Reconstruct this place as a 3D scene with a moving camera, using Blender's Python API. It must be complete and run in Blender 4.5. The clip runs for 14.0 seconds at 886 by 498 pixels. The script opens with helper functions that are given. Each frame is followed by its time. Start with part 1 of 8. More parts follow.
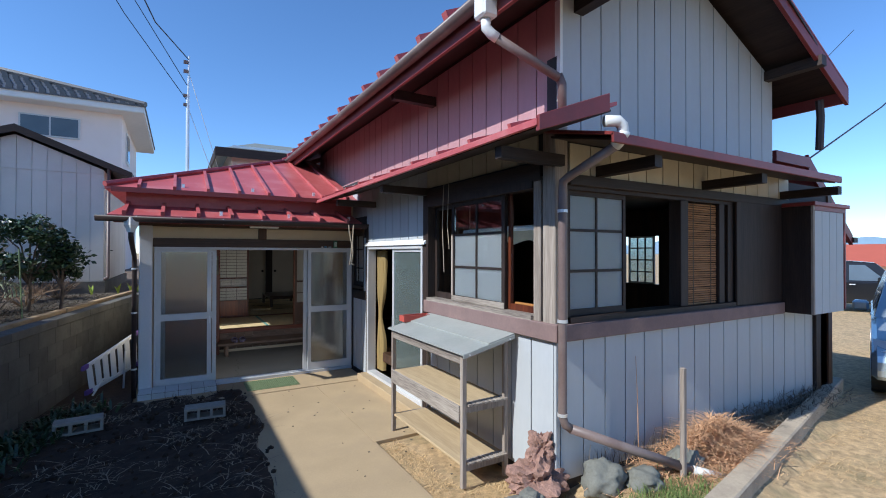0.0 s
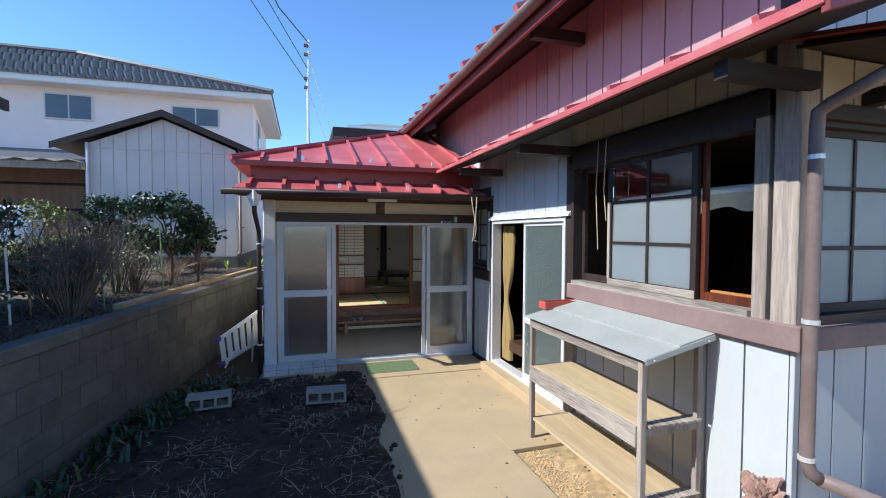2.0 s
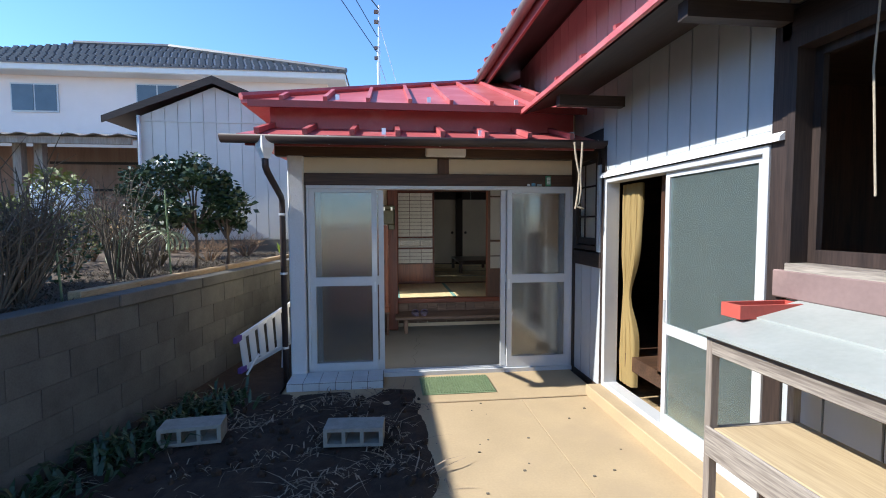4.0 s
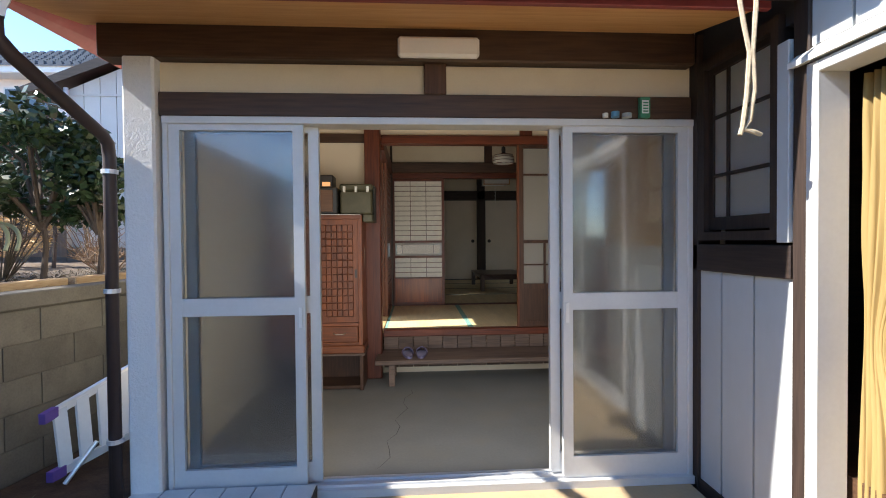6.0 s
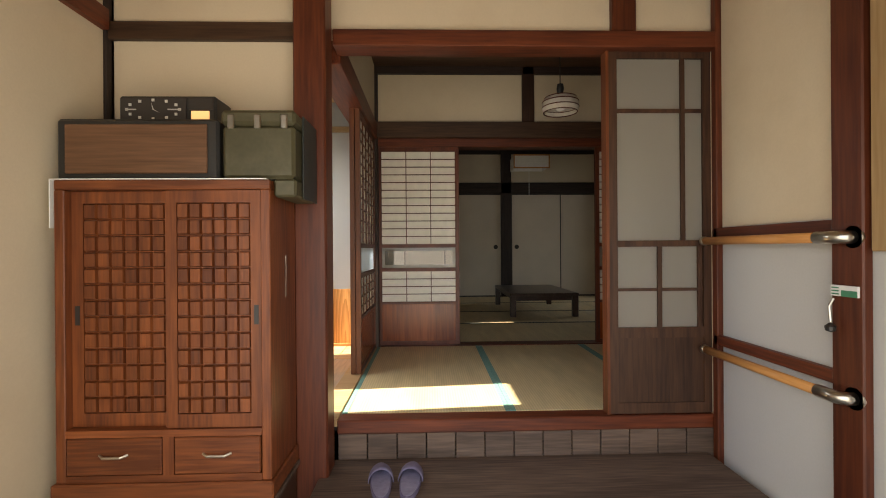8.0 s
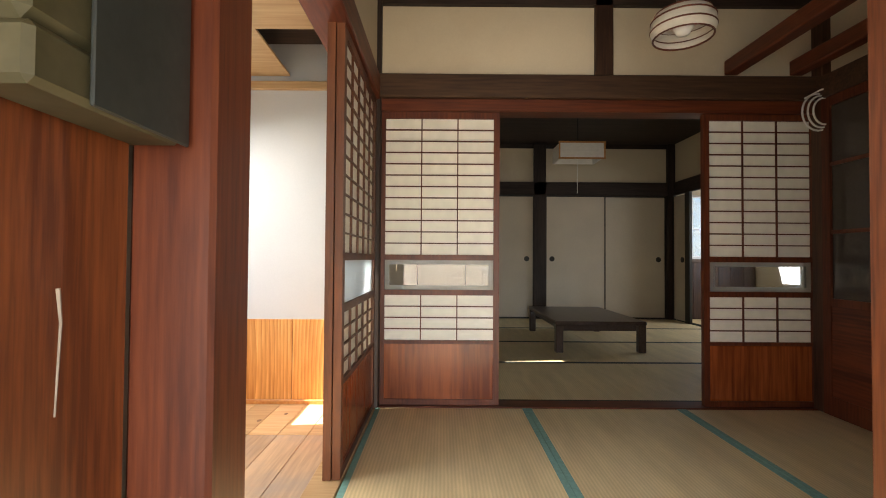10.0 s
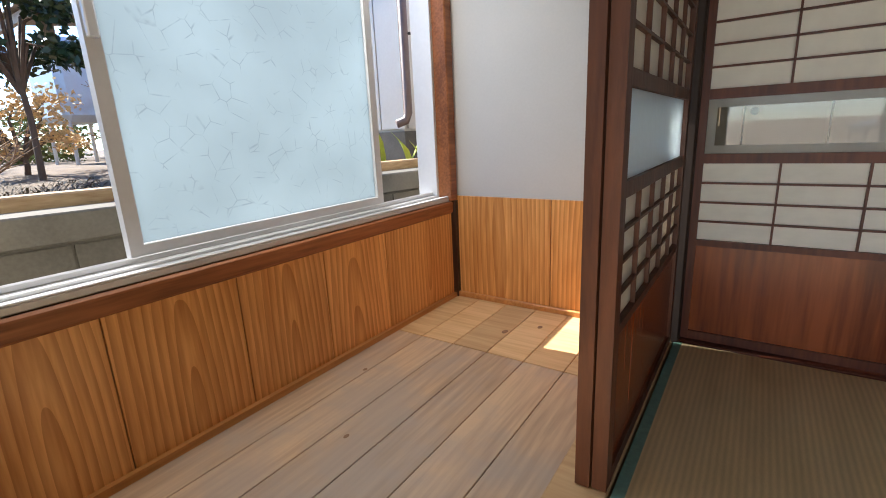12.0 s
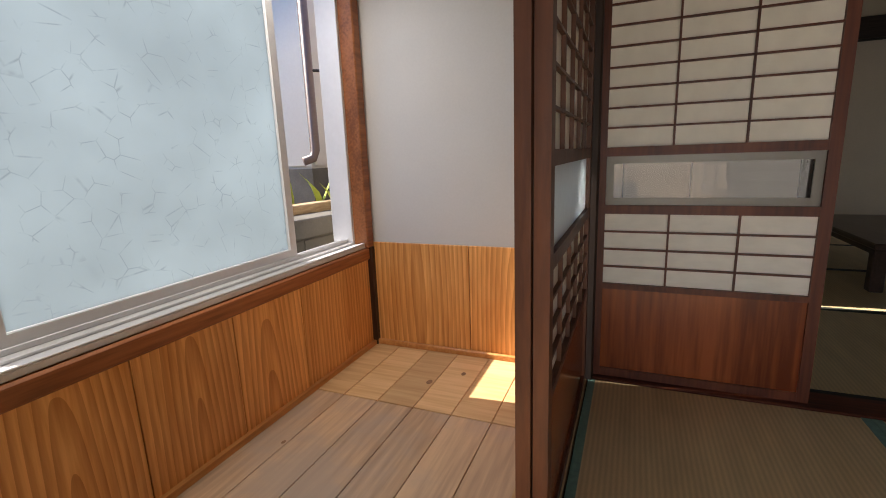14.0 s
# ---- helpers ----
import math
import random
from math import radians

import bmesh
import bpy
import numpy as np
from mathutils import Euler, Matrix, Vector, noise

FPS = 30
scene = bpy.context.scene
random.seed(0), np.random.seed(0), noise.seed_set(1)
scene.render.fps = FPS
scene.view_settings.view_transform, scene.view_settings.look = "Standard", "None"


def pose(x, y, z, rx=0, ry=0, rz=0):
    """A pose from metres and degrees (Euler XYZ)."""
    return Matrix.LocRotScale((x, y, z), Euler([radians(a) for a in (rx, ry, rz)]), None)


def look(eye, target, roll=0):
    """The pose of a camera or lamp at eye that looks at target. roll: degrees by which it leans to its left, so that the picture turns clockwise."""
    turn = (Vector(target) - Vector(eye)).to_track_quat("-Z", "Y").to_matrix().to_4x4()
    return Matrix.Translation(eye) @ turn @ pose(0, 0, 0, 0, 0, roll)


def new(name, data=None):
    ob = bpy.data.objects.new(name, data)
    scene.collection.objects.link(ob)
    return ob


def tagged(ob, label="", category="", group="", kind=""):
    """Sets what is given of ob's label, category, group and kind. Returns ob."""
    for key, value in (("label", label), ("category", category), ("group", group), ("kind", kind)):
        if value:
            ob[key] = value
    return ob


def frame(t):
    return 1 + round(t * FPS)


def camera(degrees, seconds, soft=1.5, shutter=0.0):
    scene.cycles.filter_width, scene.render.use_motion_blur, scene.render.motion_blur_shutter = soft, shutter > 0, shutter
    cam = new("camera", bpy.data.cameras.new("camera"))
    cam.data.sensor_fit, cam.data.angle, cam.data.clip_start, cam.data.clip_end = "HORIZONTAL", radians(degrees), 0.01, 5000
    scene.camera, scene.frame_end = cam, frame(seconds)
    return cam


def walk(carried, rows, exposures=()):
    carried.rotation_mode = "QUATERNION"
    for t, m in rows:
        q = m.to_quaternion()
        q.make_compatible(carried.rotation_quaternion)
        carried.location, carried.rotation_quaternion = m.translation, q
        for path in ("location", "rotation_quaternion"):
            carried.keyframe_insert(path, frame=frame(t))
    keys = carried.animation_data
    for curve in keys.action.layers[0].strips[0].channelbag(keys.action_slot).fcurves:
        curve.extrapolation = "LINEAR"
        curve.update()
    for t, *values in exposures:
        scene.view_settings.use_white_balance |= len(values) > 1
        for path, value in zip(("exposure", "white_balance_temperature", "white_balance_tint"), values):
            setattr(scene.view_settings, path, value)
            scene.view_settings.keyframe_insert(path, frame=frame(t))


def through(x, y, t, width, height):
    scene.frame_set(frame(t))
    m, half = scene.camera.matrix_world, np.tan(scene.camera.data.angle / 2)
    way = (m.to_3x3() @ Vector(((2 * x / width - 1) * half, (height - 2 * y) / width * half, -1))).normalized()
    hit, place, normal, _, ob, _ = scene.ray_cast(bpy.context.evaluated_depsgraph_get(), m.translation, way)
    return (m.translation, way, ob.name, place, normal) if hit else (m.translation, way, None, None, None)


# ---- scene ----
cam = camera(88.1, 14.0, soft=1.0)
PATH = [
    (0, (0.118, 0.044, 1.813), (1.119, 1.776, 1.83), 0.1),
    (0.5, (0.138, 0.09, 1.805), (1.07, 1.859, 1.799), 0.2),
    (1, (0.1, 0.304, 1.779), (0.935, 2.121, 1.748), 0.2),
    (1.5, (0.076, 0.528, 1.765), (0.786, 2.397, 1.713), 0.2),
    (2, (0.164, 0.868, 1.748), (0.748, 2.78, 1.678), 0.2),
    (2.5, (0.265, 1.204, 1.733), (0.749, 3.142, 1.649), -0.1),
    (3, (0.351, 1.619, 1.663), (0.749, 3.577, 1.56), -0.4),
    (3.5, (0.5, 2.058, 1.587), (0.812, 4.03, 1.47), -0.4),
    (3.7, (0.545, 2.238, 1.56), (0.824, 4.215, 1.442), -0.3),
    (5.8, (1.052, 4.444, 1.306), (1.155, 6.441, 1.265), -0.3),
    (6, (1.05, 4.702, 1.278), (1.17, 6.698, 1.243), -0.5),
    (6.5, (1.104, 5.301, 1.278), (1.218, 7.298, 1.248), -0.7),
    (7, (1.164, 5.859, 1.263), (1.248, 7.857, 1.245), -0.7),
    (7.5, (1.182, 6.367, 1.247), (1.237, 8.367, 1.249), -0.3),
    (7.7, (1.188, 6.565, 1.248), (1.245, 8.564, 1.244), -0.4),
    (9.8, (1.104, 8.0, 1.238), (1.134, 9.999, 1.284), 0.3),
    (10, (1.109, 8.076, 1.267), (1.111, 10.076, 1.308), 0.4),
    (10.5, (1.1, 8.293, 1.295), (0.904, 10.283, 1.3), 0.9),
    (10.7, (1.075, 8.409, 1.299), (0.783, 10.388, 1.293), 0.9),
    (11, (1.042, 8.595, 1.297), (0.576, 10.538, 1.221), 0.5),
    (11.1, (1.042, 8.651, 1.302), (0.497, 10.572, 1.183), 0.5),
    (11.5, (0.99, 8.82, 1.263), (0.171, 10.629, 1.024), -0.2),
    (12, (0.935, 8.931, 1.191), (-0.17, 10.526, 0.703), -2.6),
    (12.5, (0.881, 8.963, 1.174), (-0.252, 10.509, 0.603), -3.3),
    (13, (0.866, 8.955, 1.206), (-0.221, 10.531, 0.628), -2.7),
    (13.5, (0.878, 8.94, 1.235), (-0.128, 10.588, 0.712), -2.5),
    (14, (0.874, 8.948, 1.285), (0.118, 10.755, 0.88), -2.1),
]
walk(cam, [(t, look(eye, target, roll)) for t, eye, target, roll in PATH], [(0, 0.2, 5700, 8), (0.5, 0.3, 5700, 8), (1.0, 0.55, 5750, 8), (2.0, 0.6, 5800, 8), (3.5, 0.7, 5900, 8), (5.0, 1.2, 6050, 9), (5.8, 1.38, 6350, 10), (6.5, 2.1, 6600, 10), (7, 2.0, 6900, 10), (7.7, 2.0, 7100, 10), (9.8, 2.95, 7000, 10), (10.5, 2.95, 6900, 10), (11, 2.8, 6600, 10), (11.5, 2.2, 6350, 10), (12, 1.85, 6350, 10), (12.5, 1.85, 6800, 12), (13.5, 1.82, 6900, 14), (14, 1.58, 6900, 15)])

# ---- light ----
# the sun stands in the west (towards -x); a metre of height throws 1.2 m of shadow
SUN_WAY = Vector((1.2, 0.10, -1.0))
sun = new("sun", bpy.data.lights.new("sun", "SUN"))
sun.data.energy, sun.data.angle, sun.data.color = 5.0, radians(0.53), (1.0, 0.93, 0.82)
sun.matrix_world = look((-12, 0, 12), Vector((-12, 0, 12)) + SUN_WAY)
world = bpy.data.worlds.new("world")
scene.world = world
world.use_nodes = True
sky = world.node_tree.nodes.new("ShaderNodeTexSky")
sky.sky_type, sky.sun_disc = "NISHITA", False
sky.sun_elevation, sky.sun_rotation = radians(39.8), radians(270)
sky.air_density, sky.dust_density, sky.ozone_density = 0.8, 0.0, 4.0
background = world.node_tree.nodes["Background"]
background.inputs["Strength"].default_value = 0.15
deep = world.node_tree.nodes.new("ShaderNodeHueSaturation")
deep.inputs["Saturation"].default_value, deep.inputs["Value"].default_value = 1.06, 1.15
world.node_tree.links.new(sky.outputs["Color"], deep.inputs["Color"])
world.node_tree.links.new(deep.outputs["Color"], background.inputs["Color"])


def opening_fill(name, at, target, width, height, power, color, spread=180):
    """An area lamp added at an opening to brighten the room, in place of sky light."""
    lamp = new(name, bpy.data.lights.new(name, "AREA"))
    lamp.data.shape, lamp.data.size, lamp.data.size_y, lamp.data.energy, lamp.data.color = "RECTANGLE", width, height, power, color
    lamp.data.spread = radians(spread)
    lamp.matrix_world = look(at, target)


opening_fill("sky_fill_corridor_top", (-0.19, 9.75, 1.97), (0.25, 9.75, 0.45), 1.2, 0.22, 3.6, (1.0, 0.97, 0.92))
opening_fill("sky_fill_entrance", (1.16, 7.12, 1.0), (1.16, 9.0, 0.9), 2.4, 1.7, 8, (1.0, 0.95, 0.88))
opening_fill("sky_fill_far_room", (5.4, 13.25, 1.55), (3.0, 13.0, 0.9), 1.4, 1.2, 3, (0.95, 0.97, 1.0))

# ---- materials ----
MATS = {}


def mat(name, color, rough=0.7, metal=0.0, var=0.18, scale=6.0, fine=60.0, bump=0.15, stretch=(1, 1, 1), spec=0.5, dirt=None, per_object=0.0, dirt_scale=2.0, dirt_amount=0.5):
    """A surface with broad and fine variation, optional stains of a second colour, and a fine relief."""
    m = bpy.data.materials.new(name)
    m.use_nodes = True
    n, l = m.node_tree.nodes, m.node_tree.links
    b = n["Principled BSDF"]
    b.inputs["Roughness"].default_value, b.inputs["Metallic"].default_value = rough, metal
    b.inputs["Specular IOR Level"].default_value = spec
    tc, mp = n.new("ShaderNodeTexCoord"), n.new("ShaderNodeMapping")
    geo = n.new("ShaderNodeNewGeometry")
    l.new(geo.outputs["Position"], mp.inputs["Vector"])
    mp.inputs["Scale"].default_value = stretch
    big, small = n.new("ShaderNodeTexNoise"), n.new("ShaderNodeTexNoise")
    big.inputs["Scale"].default_value, big.inputs["Detail"].default_value = scale, 4
    small.inputs["Scale"].default_value, small.inputs["Detail"].default_value = fine, 5
    l.new(mp.outputs["Vector"], big.inputs["Vector"]), l.new(mp.outputs["Vector"], small.inputs["Vector"])
    mix = n.new("ShaderNodeMath")
    mix.operation = "MULTIPLY_ADD"
    l.new(big.outputs["Fac"], mix.inputs[0])
    mix.inputs[1].default_value = 0.6
    half = n.new("ShaderNodeMath")
    half.operation = "MULTIPLY"
    l.new(small.outputs["Fac"], half.inputs[0])
    half.inputs[1].default_value = 0.4
    l.new(half.outputs[0], mix.inputs[2])
    ramp = n.new("ShaderNodeValToRGB")
    ramp.color_ramp.elements[0].position, ramp.color_ramp.elements[1].position = 0.28, 0.72
    ramp.color_ramp.elements[0].color = (*[c * (1 - var) for c in color], 1)
    ramp.color_ramp.elements[1].color = (*[min(1, c * (1 + var)) for c in color], 1)
    l.new(mix.outputs[0], ramp.inputs["Fac"])
    out = ramp.outputs["Color"]
    if dirt:
        st = n.new("ShaderNodeTexNoise")
        st.inputs["Scale"].default_value, st.inputs["Detail"].default_value, st.inputs["Roughness"].default_value = dirt_scale, 6, 0.65
        l.new(mp.outputs["Vector"], st.inputs["Vector"])
        r2 = n.new("ShaderNodeValToRGB")
        r2.color_ramp.elements[0].position, r2.color_ramp.elements[1].position = 0.5, 0.68
        r2.color_ramp.elements[0].color, r2.color_ramp.elements[1].color = (0, 0, 0, 1), (dirt_amount,) * 3 + (1,)
        l.new(st.outputs["Fac"], r2.inputs["Fac"])
        mx = n.new("ShaderNodeMixRGB")
        l.new(r2.outputs["Color"], mx.inputs["Fac"]), l.new(out, mx.inputs["Color1"])
        mx.inputs["Color2"].default_value = (*dirt, 1)
        out = mx.outputs["Color"]
    if per_object:
        info, hsv, rng = n.new("ShaderNodeObjectInfo"), n.new("ShaderNodeHueSaturation"), n.new("ShaderNodeMapRange")
        l.new(info.outputs["Random"], rng.inputs["Value"])
        rng.inputs["To Min"].default_value, rng.inputs["To Max"].default_value = 1 - per_object, 1 + per_object
        l.new(rng.outputs["Result"], hsv.inputs["Value"]), l.new(out, hsv.inputs["Color"])
        out = hsv.outputs["Color"]
    l.new(out, b.inputs["Base Color"])
    if bump:
        bp = n.new("ShaderNodeBump")
        bp.inputs["Strength"].default_value, bp.inputs["Distance"].default_value = bump, 0.006
        l.new(mix.outputs[0], bp.inputs["Height"]), l.new(bp.outputs["Normal"], b.inputs["Normal"])
    MATS[name] = m
    return m


def wood(name, color, dark, rough=0.5, along="z", ring=10.0, per_object=0.15, bump=0.2, spec=0.4, broad=1.0):
    """Wood with streaks along an axis."""
    m = bpy.data.materials.new(name)
    m.use_nodes = True
    n, l = m.node_tree.nodes, m.node_tree.links
    b = n["Principled BSDF"]
    b.inputs["Roughness"].default_value, b.inputs["Specular IOR Level"].default_value = rough, spec
    geo, mp = n.new("ShaderNodeNewGeometry"), n.new("ShaderNodeMapping")
    s = {"x": (0.06, 1, 1), "y": (1, 0.06, 1), "z": (1, 1, 0.06)}[along]
    mp.inputs["Scale"].default_value = s
    info = n.new("ShaderNodeObjectInfo")
    jit = n.new("ShaderNodeMath")
    jit.operation = "MULTIPLY"
    l.new(info.outputs["Random"], jit.inputs[0])
    jit.inputs[1].default_value = 7.0
    vadd = n.new("ShaderNodeVectorMath")
    l.new(geo.outputs["Position"], vadd.inputs[0]), l.new(jit.outputs[0], vadd.inputs[1])
    l.new(vadd.outputs["Vector"], mp.inputs["Vector"])
    grain, streak = n.new("ShaderNodeTexNoise"), n.new("ShaderNodeTexNoise")
    grain.inputs["Scale"].default_value, grain.inputs["Detail"].default_value = ring * 12, 4
    streak.inputs["Scale"].default_value, streak.inputs["Detail"].default_value, streak.inputs["Distortion"].default_value = ring * broad, 3, 1.2
    l.new(mp.outputs["Vector"], grain.inputs["Vector"]), l.new(mp.outputs["Vector"], streak.inputs["Vector"])
    add = n.new("ShaderNodeMath")
    add.operation = "ADD"
    l.new(grain.outputs["Fac"], add.inputs[0]), l.new(streak.outputs["Fac"], add.inputs[1])
    ramp = n.new("ShaderNodeValToRGB")
    ramp.color_ramp.elements[0].position, ramp.color_ramp.elements[1].position = 0.38, 0.62
    ramp.color_ramp.elements[0].color, ramp.color_ramp.elements[1].color = (*dark, 1), (*color, 1)
    hf = n.new("ShaderNodeMath")
    hf.operation = "MULTIPLY"
    l.new(add.outputs[0], hf.inputs[0])
    hf.inputs[1].default_value = 0.5
    l.new(hf.outputs[0], ramp.inputs["Fac"])
    hsv, rng = n.new("ShaderNodeHueSaturation"), n.new("ShaderNodeMapRange")
    l.new(info.outputs["Random"], rng.inputs["Value"])
    rng.inputs["To Min"].default_value, rng.inputs["To Max"].default_value = 1 - per_object, 1 + per_object
    l.new(rng.outputs["Result"], hsv.inputs["Value"]), l.new(ramp.outputs["Color"], hsv.inputs["Color"])
    l.new(hsv.outputs["Color"], b.inputs["Base Color"])
    bp = n.new("ShaderNodeBump")
    bp.inputs["Strength"].default_value, bp.inputs["Distance"].default_value = bump, 0.004
    l.new(hf.outputs[0], bp.inputs["Height"]), l.new(bp.outputs["Normal"], b.inputs["Normal"])
    MATS[name] = m
    return m


def glass(name, color, rough, translucent=0.0, relief=0.0, relief_scale=60.0, cells=False):
    """A pane: clear, or frosted with some scattering of its own."""
    m = bpy.data.materials.new(name)
    m.use_nodes = True
    n, l = m.node_tree.nodes, m.node_tree.links
    b = n["Principled BSDF"]
    b.inputs["Base Color"].default_value = (*color, 1)
    b.inputs["Transmission Weight"].default_value, b.inputs["Roughness"].default_value, b.inputs["IOR"].default_value = 1.0, rough, 1.45
    if relief:
        nz, bp, geo = n.new("ShaderNodeTexNoise"), n.new("ShaderNodeBump"), n.new("ShaderNodeNewGeometry")
        if cells:
            nz = n.new("ShaderNodeTexVoronoi")
            nz.feature = "DISTANCE_TO_EDGE"
        nz.inputs["Scale"].default_value = relief_scale
        l.new(geo.outputs["Position"], nz.inputs["Vector"])
        bp.inputs["Strength"].default_value, bp.inputs["Distance"].default_value = relief, 0.003
        if cells:
            edge = n.new("ShaderNodeMath")
            edge.operation = "MINIMUM"
            l.new(nz.outputs["Distance"], edge.inputs[0])
            edge.inputs[1].default_value = 0.07
            l.new(edge.outputs[0], bp.inputs["Height"])
            bp.inputs["Distance"].default_value = 0.02
        else:
            l.new(nz.outputs["Fac"], bp.inputs["Height"])
        l.new(bp.outputs["Normal"], b.inputs["Normal"])
    if translucent:
        t, d, mx, m2 = n.new("ShaderNodeBsdfTranslucent"), n.new("ShaderNodeBsdfDiffuse"), n.new("ShaderNodeMixShader"), n.new("ShaderNodeMixShader")
        t.inputs["Color"].default_value = d.inputs["Color"].default_value = (*color, 1)
        l.new(t.outputs[0], m2.inputs[1]), l.new(d.outputs[0], m2.inputs[2])
        m2.inputs["Fac"].default_value = 0.35
        l.new(b.outputs[0], mx.inputs[1]), l.new(m2.outputs[0], mx.inputs[2])
        mx.inputs["Fac"].default_value = translucent
        l.new(mx.outputs[0], n["Material Output"].inputs["Surface"])
    MATS[name] = m
    return m


def paper(name, color, through=0.5):
    m = bpy.data.materials.new(name)
    m.use_nodes = True
    n, l = m.node_tree.nodes, m.node_tree.links
    n.remove(n["Principled BSDF"])
    t, d, mx = n.new("ShaderNodeBsdfTranslucent"), n.new("ShaderNodeBsdfDiffuse"), n.new("ShaderNodeMixShader")
    nz, ramp = n.new("ShaderNodeTexNoise"), n.new("ShaderNodeValToRGB")
    nz.inputs["Scale"].default_value, nz.inputs["Detail"].default_value = 9, 5
    ramp.color_ramp.elements[0].position, ramp.color_ramp.elements[1].position = 0.3, 0.7
    ramp.color_ramp.elements[0].color = (*[c * 0.9 for c in color], 1)
    ramp.color_ramp.elements[1].color = (*color, 1)
    l.new(nz.outputs["Fac"], ramp.inputs["Fac"])
    l.new(ramp.outputs["Color"], t.inputs["Color"]), l.new(ramp.outputs["Color"], d.inputs["Color"])
    mx.inputs["Fac"].default_value = through
    l.new(d.outputs[0], mx.inputs[1]), l.new(t.outputs[0], mx.inputs[2])
    l.new(mx.outputs[0], n["Material Output"].inputs["Surface"])
    MATS[name] = m
    return m


def glow(name, color, strength):
    m = bpy.data.materials.new(name)
    m.use_nodes = True
    b = m.node_tree.nodes["Principled BSDF"]
    b.inputs["Base Color"].default_value = b.inputs["Emission Color"].default_value = (*color, 1)
    b.inputs["Emission Strength"].default_value = strength
    return m


SIDING = mat("pale_siding", (0.44, 0.465, 0.485), 0.55, var=0.05, scale=2, fine=30, bump=0.05, stretch=(1, 1, 0.4), dirt=(0.42, 0.42, 0.42), dirt_scale=1.6, dirt_amount=0.35, per_object=0.03)
# Same siding under the eaves, with yellowish bounced light put into its colour.
BOUNCE_LIT_SIDING = mat("bounce_lit_siding", (0.52, 0.465, 0.35), 0.6, var=0.07, bump=0.05, dirt=(0.4, 0.34, 0.25), dirt_amount=0.4, per_object=0.04)
RED_SIDING = mat("dusty_red_siding", (0.44, 0.245, 0.25), 0.38, var=0.1, scale=2, fine=30, bump=0.05, stretch=(1, 1, 0.4), dirt=(0.46, 0.30, 0.30), dirt_scale=1.6, dirt_amount=0.4, per_object=0.05)
GROOVE = mat("dark_joint", (0.035, 0.035, 0.04), 0.8)
RED_ROOF = mat("red_roof_paint", (0.44, 0.095, 0.095), 0.42, var=0.14, scale=3, fine=40, bump=0.05, dirt=(0.50, 0.22, 0.21), dirt_scale=3, dirt_amount=0.5)
MAROON = mat("maroon_paint", (0.20, 0.032, 0.03), 0.45, var=0.15, bump=0.08, dirt=(0.12, 0.03, 0.03), dirt_amount=0.4)
DARK_WOOD = wood("dark_wood", (0.040, 0.025, 0.020), (0.016, 0.010, 0.008), 0.6, "z")
DARK_WOOD_X = wood("dark_wood_x", (0.040, 0.025, 0.020), (0.016, 0.010, 0.008), 0.6, "x")
DARK_WOOD_Y = wood("dark_wood_y", (0.040, 0.025, 0.020), (0.016, 0.010, 0.008), 0.6, "y")
MAUVE = mat("weathered_mauve_paint", (0.20, 0.135, 0.125), 0.75, var=0.15, scale=4, fine=50, bump=0.25, dirt=(0.33, 0.22, 0.19), dirt_scale=1.6, dirt_amount=0.55)
GREY_WOOD = wood("weathered_grey_wood", (0.37, 0.32, 0.27), (0.22, 0.18, 0.15), 0.85, "z", bump=0.5)
GREY_WOOD_Y = wood("weathered_grey_wood_y", (0.42, 0.37, 0.31), (0.17, 0.14, 0.12), 0.85, "y", bump=0.5)
PLY_GREY = wood("sun_bleached_board", (0.47, 0.36, 0.215), (0.37, 0.275, 0.16), 0.85, "y", bump=0.3)
RED_WOOD = wood("red_brown_wood", (0.14, 0.035, 0.013), (0.065, 0.014, 0.006), 0.46, "z", ring=7)
RED_WOOD_X = wood("red_brown_wood_x", (0.165, 0.040, 0.015), (0.065, 0.015, 0.007), 0.46, "x", ring=7)
RED_WOOD_Y = wood("red_brown_wood_y", (0.165, 0.040, 0.015), (0.065, 0.015, 0.007), 0.46, "y", ring=7)
CAB_WOOD = wood("cabinet_wood", (0.205, 0.060, 0.018), (0.085, 0.022, 0.008), 0.42, "z", ring=8)
KICK_WOOD = wood("glossy_kick_wood", (0.33, 0.085, 0.024), (0.13, 0.028, 0.009), 0.25, "z", ring=5, broad=0.7)
CAB_WOOD_X = wood("cabinet_wood_x", (0.23, 0.068, 0.021), (0.10, 0.027, 0.009), 0.42, "x", ring=8)
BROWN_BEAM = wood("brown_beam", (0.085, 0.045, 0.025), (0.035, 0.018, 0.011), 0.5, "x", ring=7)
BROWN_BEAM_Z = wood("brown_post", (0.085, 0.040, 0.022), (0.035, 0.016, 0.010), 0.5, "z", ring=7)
BENCH_WOOD = wood("worn_bench_wood", (0.16, 0.108, 0.08), (0.07, 0.047, 0.036), 0.7, "x", ring=8)


